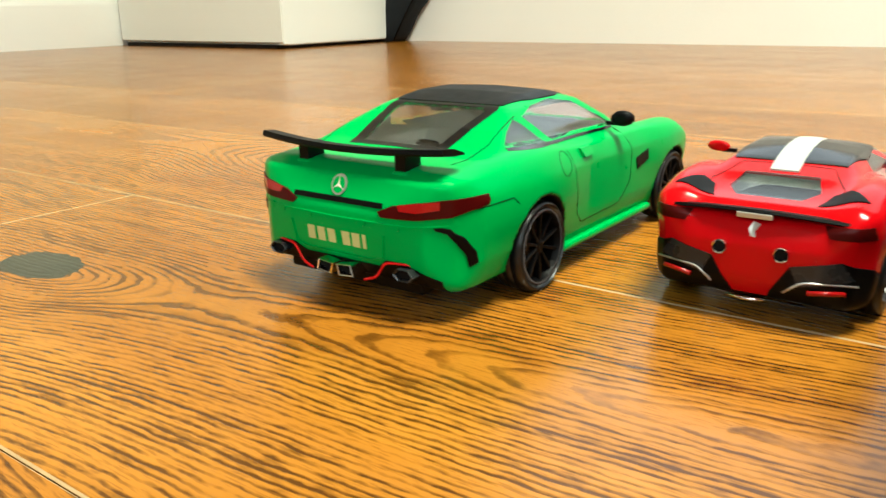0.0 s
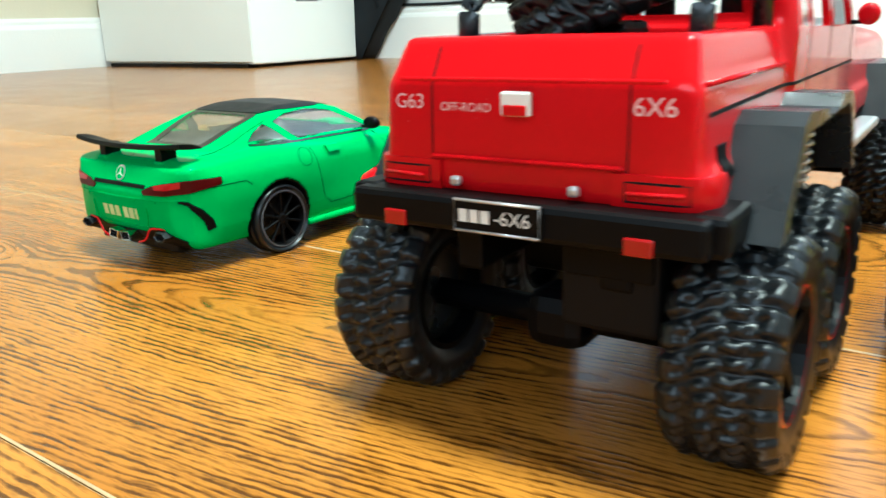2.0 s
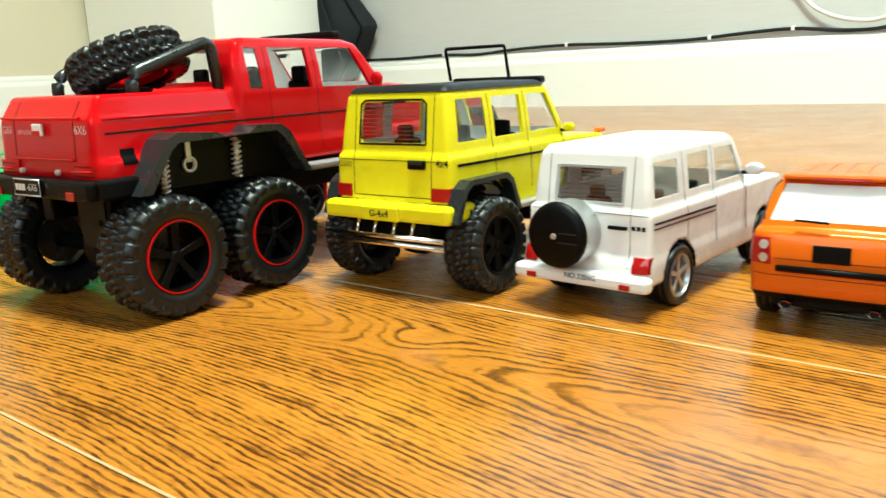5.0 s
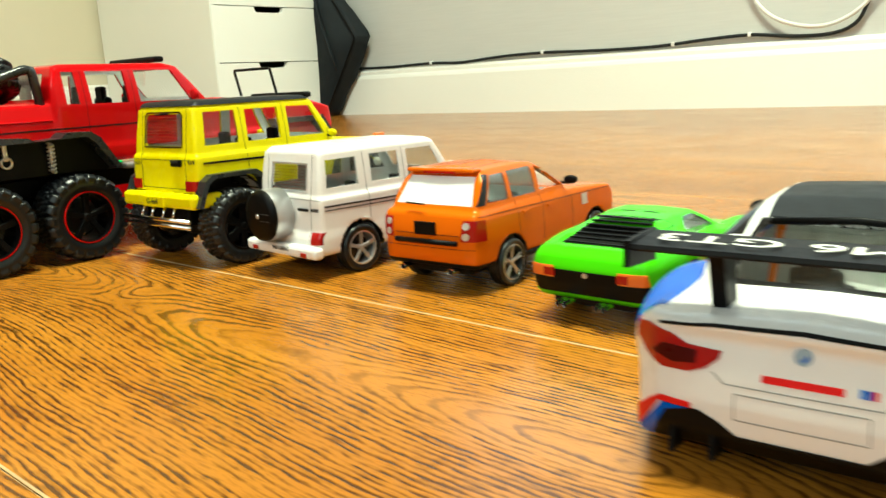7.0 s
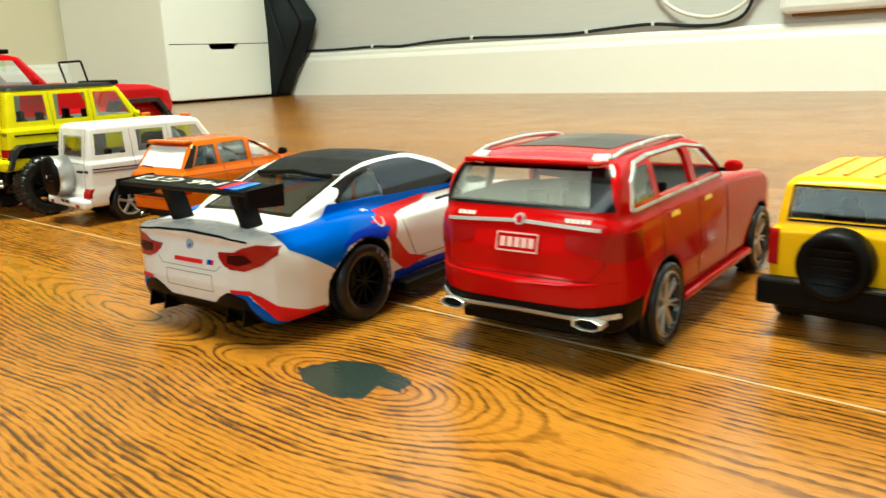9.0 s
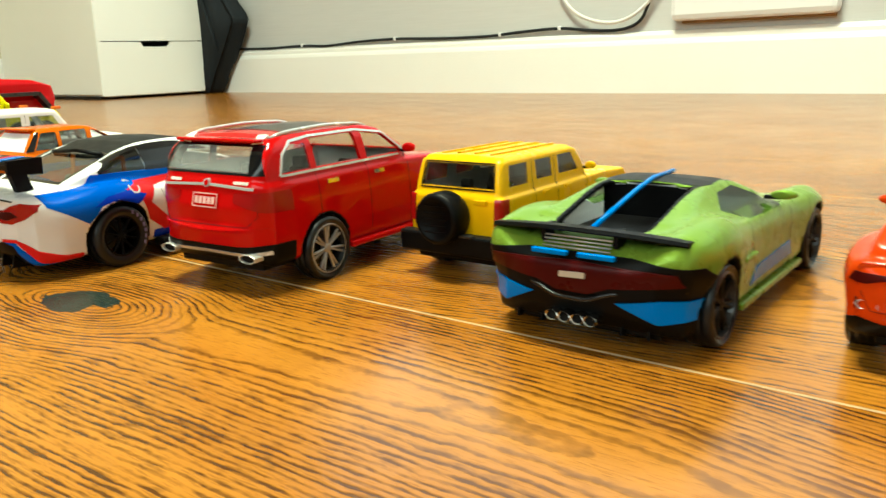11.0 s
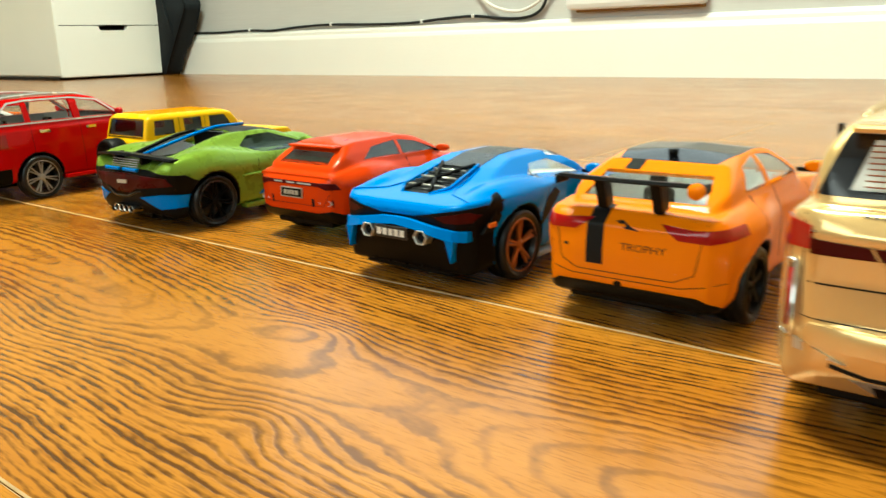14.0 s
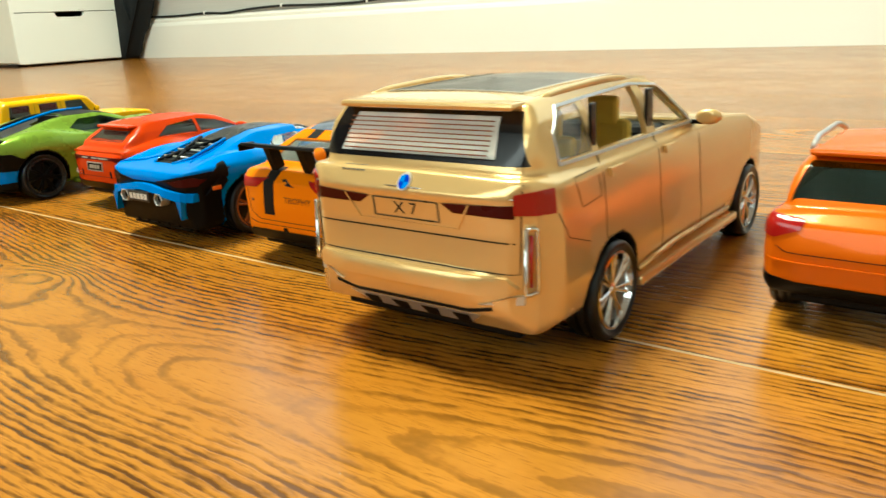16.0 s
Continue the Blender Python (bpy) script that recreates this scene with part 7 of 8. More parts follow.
def blue_supercar():
    s = Shape(
        low=[(6, 9), (3, 18), (2, 27), (0, 34), (2, 37.5), (30, 42), (60, 43), (100, 38), (140, 31), (170, 22), (183, 14), (180, 8), (12, 7)],
        low_rear=[(30, 7), (36, 11), (38.6, 21), (38.6, 32), (36.4, 38), (26, 41.4), (0, 42.6)],
        plan=[(0, 0), (20, 0), (30, 3), (34.6, 10), (37.2, 30), (37.6, 52), (34, 84), (37, 140), (34, 164), (22, 180), (0, 185)],
        cab=[(6, 32), (24, 40), (46, 46.6), (62, 50.2), (78, 51.4), (94, 49.4), (126, 33.5), (130, 26), (124, 10), (60, 10)],
        cab_rear=[(27, 10), (28, 35.5), (24, 43.4), (18, 49.6), (0, 51.8)],
        cab_plan=[(0, 4), (20, 5), (26, 30), (28, 60), (27, 106), (22, 128), (0, 132)],
        wheels=[(39, 15.6, 16.2, 26), (148, 14.6, 15.2, 26)],
        bulges=[(30, 40, 34, 9, 28, 10, 4), (29, 148, 27, 9, 22, 9, 4)], k_low=0.9, k_cab=0.9, k_join=1.2)
    c = Car("supercar", 1123.2, 176, 0, "sky blue toy supercar with copper wheels", BLUE, s)
    c.pad("engine_window", CARBON, TOP, [(-7, 13.5), (7, 13.5), (12.4, 21), (9.5, 45.5), (-9.5, 45.5), (-12.4, 21)], 30, 62, label="dark engine cover", lift=0.15)
    c.pad("roof_panel", GREY_PLASTIC, TOP, [(-10.5, 45), (10.5, 45), (9.5, 84), (-9.5, 84)], 44, 62, label="dark centre roof panel", lift=0.2)
    c.pad("tail_panel", BLACK, REAR, [(-38, 37.4), (-26, 35.6), (-9, 32.4), (9, 32.4), (26, 35.6), (38, 37.4), (42, 20), (40, 4), (-40, 4), (-42, 20)], -4, 20, label="black rear diffuser panel", lift=0.2)
    c.pad("tail_lamp", LAMP_DARK, REAR, [(20, 33), (33, 35.2), (36, 33.6), (34, 30.6), (25, 30.8)], -4, 20, True, "dark red tail lamp", 0.3)
    c.pad("side_intake", BLACK, SIDE, [(6, 28), (20, 40), (24, 41), (24, 34), (14, 27)], 25, 52, True, lift=0.5)
    c.pad("door_blade", GREY_BLUE, SIDE, [(60, 9), (112, 9), (110, 13), (66, 14)], 22, 50, True, "grey-blue sill blade", 0.3)
    c.pad("door_intake", BLACK, SIDE, [(55, 20), (60, 33), (70, 36), (76, 33), (66, 26)], 22, 50, True, "black intake behind the door", 0.25)
    c.pane("side_window", TINTED, SIDE, [(62, 41), (70, 46), (86, 46.4), (108, 37.6), (104, 36.6)], 17, 40, True)
    c.pane("windscreen", GREY_GLASS, TOP, [(-20, 88), (20, 88), (24, 122), (-24, 122)], 30, 65)
    c.finish()
    def deck(y):
        return float(np.interp(y, (6, 24, 46), (37.2, 41.9, 47.6)))
    for k in range(7):
        y, half = 17 + 4.2 * k, 10.6 - 0.35 * k
        c.tube("engine_louvre", STEEL if k % 2 else GREY_PLASTIC, [(-half, y, deck(y) + 0.1), (half, y, deck(y) + 0.1)], 0.55, n=6)
    for e in (1, -1):
        c.tube("engine_strut", BLACK, [(0, 27, deck(27) + 0.9), (9.4 * e, 44.5, deck(44.5) + 0.5)], 1.0)
        c.tube("engine_strut", BLACK, [(0, 27, deck(27) + 0.9), (7.0 * e, 14.4, deck(14.4) + 0.4)], 1.0)
        c.tube("engine_frame", BLUE, [(7.4 * e, 13.2, deck(13.2)), (12.8 * e, 21, deck(21)), (10 * e, 46, deck(46))], 0.8)
    # angular tail blade with end fins: a band that follows the rounded tail
    bm, rows = bmesh.new(), []
    for k in range(29):
        x = -33.6 + 67.2 * k / 28
        far = abs(x)
        y = float(np.interp(far, (0, 20, 30, 35), (-2.6, -2.4, 0.4, 6)))
        up = float(np.interp(far, (0, 8, 14, 34, 35), (31.6, 31.2, 30.2, 27.2, 28.4)))
        low = float(np.interp(far, (0, 14, 26, 35), (28.6, 27.2, 24.2, 23.0)))
        rows.append([bm.verts.new(Vector(p) * MM) for p in ((x, y, low), (x, y + 0.8, up), (x, y + 9, up), (x, y + 9, low))])
    for p, q in zip(rows, rows[1:]):
        for j in range(4):
            bm.faces.new((p[j], p[(j + 1) % 4], q[(j + 1) % 4], q[j]))
    bm.faces.new(rows[0])
    bm.faces.new(rows[-1][::-1])
    bmesh.ops.recalc_face_normals(bm, faces=bm.faces)
    part("tail_blade", bm, BLUE, c.root, "blue angular tail blade")
    for e in (1, -1):
        fin = prism([(25.6 * e, 24), (30 * e, 24), (28.4 * e, 14.6)][::e], REAR, 0, 5)
        part("tail_fin_blade", fin, BLUE, c.root)
        c.pipe("exhaust_tip", STEEL, (14.7 * e, -2.5, 24.3), 3.6, 3.5, 8, 6)
        part("tail_fin", prism([(10, 26), (24, 38), (27, 38), (27, 34), (18, 26)], SIDE, 37 * e - 0.8, 37 * e + 0.8), BLACK, c.root)
    c.box("number_plate", GREY_PLASTIC, (0, -3.4, 25.2), (18, 1, 5.4), 0.4)
    for k in range(5):
        c.box("plate_bar", PRINT_WHITE, (-6.4 + 3.2 * k, -4, 25.2), (2.2, 0.3, 2.8), 0)
    c.line("deck_crease", [(-32, 8), (-18, 16), (-15, 22), (-12, 44)], TOP, 1, width=0.6, mat=BLUE, lift=0.5, both=True)
    c.line("door_gap", [(66, 44), (62, 34), (74, 14), (108, 13), (114, 34)], SIDE, 1, both=True)
    c.box("side_mark", LAMP_ORANGE, (38.4, 16, 29), (0.8, 5, 2), 0.2, True)
    c.mirror(BLUE, (40, 100, 41), (9, 5, 5))
    c.wheel((32.6, 39), 15.6, 11.5, COPPER, "twin", 0.76)
    c.wheel((32.6, 148), 14.6, 11, COPPER, "twin", 0.76)
    c.box("side_skirt", GREY_BLUE, (35, 92, 8), (6, 80, 2.6), 0.8, True)
    for x in (-18, -9, 0, 9, 18):
        part("diffuser_fin", prism([(5, 9), (14, 8), (14, 13), (6, 15)], SIDE, x - 0.5, x + 0.5), BLACK, c.root)
    c.underside((0, 92, 9), (50, 170, 5))
    return c


def amber_trophy_suv():
    s = Shape(
        low=[(5, 11), (0.5, 17), (0, 28), (1.5, 38), (7, 42.5), (16, 44.5), (90, 44), (104, 44.5), (145, 38), (164, 30), (170, 18), (166, 10), (10, 9)],
        low_rear=[(30, 9), (35, 14), (36.6, 25), (35.4, 35.5), (31, 42.5), (0, 45.5)],
        plan=[(0, -1), (20, 0), (29, 3), (34.4, 10), (36.6, 28), (34.6, 70), (36, 132), (33, 156), (22, 168), (0, 171)],
        cab=[(8, 38), (14, 45), (25, 51), (36, 56.4), (50, 59.6), (66, 60.6), (84, 57), (108, 44.5), (113, 36), (108, 14), (34, 14)],
        cab_rear=[(31.6, 14), (32.2, 42), (27.6, 52), (22.5, 58.6), (0, 61.2)],
        cab_plan=[(0, 6), (24, 7), (30, 22), (32.2, 44), (32, 96), (26, 112), (0, 115)],
        wheels=[(34, 14.4, 14.8, 24), (134, 14.2, 14.6, 24)],
        bulges=[(30, 34, 32, 8, 24, 11, 5)], k_low=2.4, k_cab=2.4, k_join=1.8)
    c = Car("racing_suv", 1225, 180, 0.5, "amber orange toy racing SUV with a black wing", AMBER, s)
    c.pane("rear_window", GREY_GLASS, TOP, [(-23, 15), (23, 15), (20.5, 29.5), (-20.5, 29.5)], 40, 62)
    c.pad("roof_panel", GLOSS_BLACK, TOP, [(-19, 36.5), (19, 36.5), (22, 50), (21, 82), (-21, 82), (-22, 50)], 50, 70, label="gloss black glass roof", lift=0.15)
    c.pane("side_window", GREY_GLASS, SIDE, [(36, 47), (44, 55), (60, 57.5), (60, 46.6)], 16, 45, True)
    c.pane("front_window", GREY_GLASS, SIDE, [(64, 46.6), (64, 57.4), (78, 56), (98, 46.4)], 16, 45, True)
    c.pane("windscreen", GREY_GLASS, TOP, [(-22, 86), (22, 86), (27, 106), (-27, 106)], 40, 66)
    c.pad("tail_lamp", LAMP_RED, REAR, [(12.6, 40), (24, 39.2), (40, 40), (42, 36.8), (30, 35), (19, 35.6)], -4, 20, True, "slim red tail lamp", 0.4)
    c.pad("diffuser", BLACK, REAR, [(-32, 13), (-26, 16), (-16, 16.4), (16, 16.4), (26, 16), (32, 13), (36, 6), (-36, 6)], -4, 18, label="black rear diffuser")
    c.pad("stripe", PRINT_BLACK, REAR, [(-14.6, 43.5), (-8, 43.5), (-8, 23.6), (-14.6, 23.6)], -4, 14, label="wide black tailgate stripe", lift=0.2)
    c.pad("roof_stripe", PRINT_BLACK, TOP, [(-14, 30), (-8, 30), (-8, 36.2), (-14, 36.2)], 48, 66, lift=0.2)
    c.finish()
    wing(c, 26.5, -1, 8, 53.6, 1.5, BLACK, 0, 1.5)
    for x in (-10.4, 10.4):
        part("wing_post", prism([(5, 43), (10, 44.5), (7, 54), (1, 54)], SIDE, x - 1.8, x + 1.8), BLACK, c.root)
    c.box("wing_end_plate", BLACK, (26.5, 4, 53), (1.4, 9, 3.4), 0.6, True)
    part("wing_reflector", add_lathe(bmesh.new(), [(-0.8, 0), (-0.8, 2.8), (0.8, 2.8), (0.8, 0)], 20, Matrix.Translation(Vector((25.4, -1, 53.2)) * MM) @ Matrix.Rotation(radians(90), 4, "Z")), AMBER, c.root, smooth=True)
    part("aerial", add_lathe(bmesh.new(), [(-1.5, 0), (-1.5, 2.0), (1.0, 1.8), (1.6, 0)], 14, Matrix.Translation(Vector((0, 42, 58.8)) * MM) @ Matrix.Rotation(radians(90), 4, "Y")), BLACK, c.root, smooth=True)
    c.words("TROPHY", (7, 31), 3.6, mat=PRINT_BLACK, stretch=1.2)
    c.badge("badge", [(-4, 39.5), (0, 37.4), (5, 37), (1, 38.6), (-2, 40)], mat=PRINT_BLACK, lift=0.3)
    c.badge("name_bar", rect(-30, -22, 29, 30), mat=PRINT_BLACK, lift=0.2)
    c.line("tailgate_gap", [(-28, 41), (-25, 24), (-18, 21), (18, 21), (25, 24), (28, 41)], REAR, width=0.4)
    c.line("bumper_gap", [(-34, 21), (-20, 19), (20, 19), (34, 21)], REAR, width=0.4)
    c.badge("tow_eye", circle(-2, 17, 1.4), mat=BLACK, lift=0.4)
    for x in (-6, 0):
        c.badge("bumper_mark", rect(x, x + 4, 14.6, 15.4), mat=BLACK, lift=0.3)
    for y in (34, 62, 104):
        c.line("door_gap", [(y + 4, 46), (y + 4, 18)], SIDE, 1, both=True, width=0.35)
    c.mirror(AMBER, (39, 98, 49), (11, 5, 5))
    c.wheel((31, 34), 14.4, 11, BLACK, "five", 0.74)
    c.wheel((31, 134), 14.2, 11, BLACK, "five", 0.74)
    c.underside((0, 86, 10), (50, 156, 5))
    c.seats([(14, 66)], BLACK, 14, 24, 18)
    return c


def gold_suv():
    s = Shape(
        low=[(7, 14), (2, 20), (-1.6, 26.4), (-2.2, 31), (1.4, 33.4), (2.6, 44), (1.4, 53), (0.6, 55), (5, 61), (128, 61), (141, 61.5), (192, 56), (214, 49), (226, 37), (228, 20), (222, 12), (16, 12)],
        low_rear=[(40, 12), (46.5, 17), (48.8, 28), (48.4, 42), (45.4, 58), (42, 61), (0, 62.5)],
        plan=[(0, -1.5), (24, -0.5), (36, 2), (43, 7), (47.4, 16), (48.8, 30), (48, 110), (48.6, 190), (45, 216), (34, 227), (0, 229)],
        cab=[(5, 54), (8, 63), (13, 73), (18, 80), (26, 82), (60, 84), (90, 83), (104, 79.5), (132, 61.5), (138, 52), (134, 16), (24, 16)],
        cab_rear=[(43.6, 16), (44.2, 59.5), (38.4, 75), (34, 81.4), (0, 84.4)],
        cab_plan=[(0, 3), (30, 4), (38, 9), (43, 20), (44.2, 34), (44.2, 124), (38, 138), (0, 142)],
        wheels=[(48, 16.8, 17.2, 32), (190, 16.6, 17, 32)], k_low=2.2, k_cab=2.6, k_join=1.5)
    c = Car("large_suv", 1334.5, 131, 0.8, "champagne gold toy SUV with chrome wheels", GOLD, s, PALE_LINING)
    c.pad("rear_window_border", GLOSS_BLACK, REAR, [(-39, 63.4), (39, 63.4), (34, 78), (-34, 78)], -4, 24, label="gloss black rear window border", lift=0.12)
    # the haze of this pane stands in for light on it
    c.pane("rear_window", LIT_HAZE_GLASS, REAR, [(-31.5, 65), (28.5, 65), (27, 76.5), (-28, 76.5)], -4, 24)
    c.pane("quarter_window", GLASS, SIDE, [(22, 63.5), (42, 62.8), (42, 77.5), (30, 77), (23, 71)], 20, 55, True)
    c.cut(SIDE, [(46, 62.8), (84, 62.4), (84, 78.5), (46, 78)], 20, 55, True)
    c.cut(SIDE, [(91, 62.4), (124, 62.2), (104, 76.5), (90, 78.4)], 20, 55, True)
    c.pane("windscreen", GLASS, TOP, [(-33, 106), (33, 106), (38, 130), (-38, 130)], 58, 95)
    c.pad("sunroof", GLOSS_BLACK, TOP, [(-25, 30), (25, 30), (25, 96), (-25, 96)], 76, 95, label="dark glass roof with a chrome edge", lift=0.15)
    c.pad("tail_lamp", LAMP_RED, REAR, [(38, 56.6), (44, 57.6), (56, 57.0), (56, 51), (46, 50.4), (38, 50.8)], -4, 13, True, "red wraparound tail lamp", 0.5)
    c.pad("tail_lamp_strip", LAMP_DARK, REAR, [(14, 52.6), (38, 53.6), (38, 49.8), (18, 50)], -4, 14, True, "dark tail lamp strip", 0.3)
    c.pad("bumper_ledge", GOLD, REAR, [(-39, 29.4), (-36, 32.6), (36, 32.6), (39, 29.4), (36, 27), (-36, 27)], -6, 16, label="proud gold bumper ledge", lift=1.5)
    c.finish()
    # chrome edge of the roof glass
    c.line("roof_trim", [(-26, 29), (26, 29), (26, 97), (-26, 97)], TOP, 1, width=1.4, mat=CHROME, lift=0.4, closed=True)
    c.tube("roof_rail", GOLD, rounded([(33, 26, 79.6), (33.4, 36, 81.4), (33.4, 70, 82.4), (33, 102, 79.4)], 10), 1.3, True, "gold roof rail", n=10)
    c.box("rear_spoiler", GOLD, (0, 16.5, 79.4), (66, 10, 2.2), 1.0)
    for k in range(8):
        c.tube("heating_wire", bpy.data.materials["brown_heating_print"], [(-28, 6.8 + 0.75 * k, 66.4 + 1.3 * k), (27, 6.8 + 0.75 * k, 66.4 + 1.3 * k)], 0.22, n=5, label="")
    c.tube("tailgate_chrome", CHROME, rounded([(-38, 3.2, 55.2), (0, 1.6, 56.2), (38, 3.2, 55.2)], 8), 0.5)
    c.badge("badge", circle(0, 57.8, 2.5), mat=STEEL, lift=0.6)
    for k, mt in enumerate((DEEP_BLUE, PRINT_WHITE, DEEP_BLUE, PRINT_WHITE)):
        a0 = math.pi / 2 * k
        c.badge("badge_quarter", [(0, 57.8)] + [(2.0 * math.cos(a0 + j * math.pi / 8), 57.8 + 2.0 * math.sin(a0 + j * math.pi / 8)) for j in range(5)], mat=mt if mt is DEEP_BLUE else BLUE, lift=0.75)
    for k in range(5):
        c.badge("name_bar", rect(-27 + 2.0 * k, -25.6 + 2.0 * k, 59.6, 61.0), mat=GREY_PLASTIC, lift=0.3)
    c.line("plate_recess", [(-24, 53), (-19, 45), (19, 45), (24, 53)], REAR, width=0.5, mat=GOLD, lift=0.5)
    c.line("plate_frame", rect(-12.5, 12.5, 46.4, 52.4), REAR, width=0.4, mat=GREY_PLASTIC, lift=0.25, closed=True)
    c.words("X 7", (0, 49.4), 5.4, mat=PRINT_BLACK, stretch=1.15)
    c.line("tailgate_gap", [(-40, 62), (-39, 33.5), (39, 33.5), (40, 62)], REAR, width=0.5)
    # thin black strip draws the shade along the tailgate crease
    c.line("tailgate_crease", [(-38, 42.5), (38, 42.5)], REAR, width=0.45, mat=SEAM, lift=0.1)
    for e in (1, -1):
        corner = rounded([(41 * e, 4.6, 47), (43.4 * e, 6.6, 47), (43.8 * e, 6.0, 28.4), (41 * e, 3.2, 27.6), (41 * e, 4.6, 47)], 1)
        c.tube("bumper_trim", CHROME, corner, 0.65, label="chrome bumper corner trim")
        c.tube("reflector", LAMP_RED, [(42.2 * e, 5.4, 45), (42.2 * e, 4.8, 30)], 0.6)
        c.badge("exhaust_finisher", [(27 * e, 23.6), (40 * e, 24.4), (40.4 * e, 27.4), (36 * e, 26.8)], mat=STEEL, lift=0.9)
    c.line("skid_gap", [(-31, 22.5), (-22, 20.5), (22, 20.5), (31, 22.5)], REAR, width=1.2, mat=SEAM, lift=0.2)
    c.badge("skid_plate", [(-26, 19.4), (26, 19.4), (20, 14.8), (-20, 14.8)], mat=SILVER, lift=0.3)
    for x in (-18, -6, 6, 18):
        c.badge("skid_slot", [(x - 3.2, 18.2), (x + 3.2, 18.2), (x + 2.4, 14.6), (x - 2.4, 14.6)], mat=BLACK, lift=0.5)
    c.line("window_trim", [(21, 62.4), (125, 61.2)], SIDE, 1, width=0.9, mat=SILVER, lift=0.4, both=True)
    c.line("window_trim", [(21, 62.4), (22, 71), (29.5, 78), (42, 78.4), (84, 79.4), (104, 77.4), (125, 61.2)], SIDE, 1, width=0.8, mat=SILVER, lift=0.4, both=True)
    c.box("window_pillar", GLOSS_BLACK, (41.6, 44, 70), (1.4, 3.2, 15), 0.3, True)
    c.box("window_pillar", GLOSS_BLACK, (41.6, 87.5, 70), (1.4, 5, 15), 0.3, True)
    for y in (44, 88, 128):
        c.line("door_gap", [(y, 62), (y - 3, 40), (y + 2, 18)], SIDE, 1, both=True, width=0.4)
    c.line("door_gap", [(46, 18), (128, 18)], SIDE, 1, both=True, width=0.4)
    c.line("fuel_flap", [(25, 58), (40, 58.5), (40, 50), (27, 49)], SIDE, 1, closed=True, width=0.35)
    c.line("bumper_gap", [(14, 50), (18, 42), (30, 38)], SIDE, 1, both=True, width=0.4)
    for y in (47, 92):
        c.badge("door_handle", rect(y, y + 10, 54.4, 57), SIDE, 1, GOLD, 1.2)
        c.badge("door_handle", rect(y, y + 10, 54.4, 57), SIDE, -1, GOLD, 1.2)
    c.tube("side_crease", GOLD, rounded([(48.2, 66, 19), (48.4, 96, 21), (48.2, 160, 20)], 10), 1.0, True)
    c.mirror(GOLD, (50, 126, 63), (10, 5, 6))
    c.wheel((42.8, 48), 16.8, 12, CHROME, "split", 0.78, hub_mat=STEEL)
    c.wheel((42.8, 190), 16.6, 12, CHROME, "split", 0.78, hub_mat=STEEL)
    c.box("sill", GOLD, (46.5, 119, 14), (6, 104, 4), 1.4, True)
    c.underside((0, 114, 14), (70, 208, 7))
    c.seats([(20, 54), (20, 100)], CREAM, 22, 40, 28)
    c.box("dashboard", BLACK, (0, 124, 56), (66, 14, 8), 3)
    return c


def last_orange_suv():
    s = Shape(
        low=[(4, 13), (0, 18), (0, 28), (3, 36), (8, 40), (80, 40), (94, 41), (130, 36), (146, 29), (150, 17), (146, 11), (10, 11)],
        low_rear=[(28, 11), (32.4, 15), (34, 25), (33, 35), (29, 40), (0, 42)],
        plan=[(0, -1), (20, 0), (29, 3), (33, 9), (34, 24), (33, 130), (28, 146), (0, 152)],
        cab=[(6, 34), (10, 41), (20, 52), (28, 57.5), (44, 60), (62, 59.5), (76, 56), (97, 41), (102, 33), (98, 13), (26, 13)],
        cab_rear=[(29.6, 13), (30.2, 38.5), (26, 52), (21.5, 58), (0, 60.6)],
        cab_plan=[(0, 5), (23, 6), (28.5, 16), (30.2, 34), (30, 86), (25, 102), (0, 105)],
        wheels=[(31, 12.6, 13, 22), (118, 12.6, 13, 22)], k_low=2.4, k_cab=2.4, k_join=1.6)
    c = Car("suv", 1449, 211, 0, "glossy orange toy SUV with silver roof rails", ORANGE, s)
    c.pane("rear_window", DARK_GLASS, TOP, [(-26, 11.5), (26, 11.5), (22.5, 22), (-22.5, 22)], 38, 60)
    c.pane("side_window", TINTED, SIDE, [(26, 43), (34, 53), (58, 55), (58, 42.6)], 16, 45, True)
    c.pane("front_window", TINTED, SIDE, [(61, 42.6), (61, 55), (74, 53), (90, 43)], 16, 45, True)
    c.pad("tail_lamp", LAMP_RED, REAR, [(19, 37.5), (30, 38.6), (40, 38), (40, 31), (28, 31.4), (20, 34.5)], -4, 20, True, "red tail lamp lens", 0.4)
    c.pad("lower_bumper", BLACK, REAR, [(-36, 19), (-20, 17.5), (20, 17.5), (36, 19), (36, 8), (-36, 8)], -4, 20, label="black lower bumper")
    c.finish()
    c.box("rear_spoiler", ORANGE, (0, 23, 56.5), (46, 10, 2.2), 1)
    c.tube("roof_rail", SILVER, rounded([(24, 28, 56.6), (24.2, 34, 59.2), (24.2, 64, 60), (23.6, 74, 57)], 6), 1.0, True, "silver roof rail")
    c.line("tailgate_gap", [(-30, 30), (-24, 27), (24, 27), (30, 30)], REAR, width=0.4)
    c.line("bumper_crease", [(-33, 24), (33, 24)], REAR, width=0.5, mat=ORANGE, lift=0.6)
    c.mirror(ORANGE, (35, 90, 45), (8, 4, 5))
    c.wheel((28.6, 31), 12.6, 9.5, SILVER, "twin", 0.74)
    c.wheel((28.6, 118), 12.6, 9.5, SILVER, "twin", 0.74)
    c.underside((0, 76, 12), (46, 138, 6))
    return c


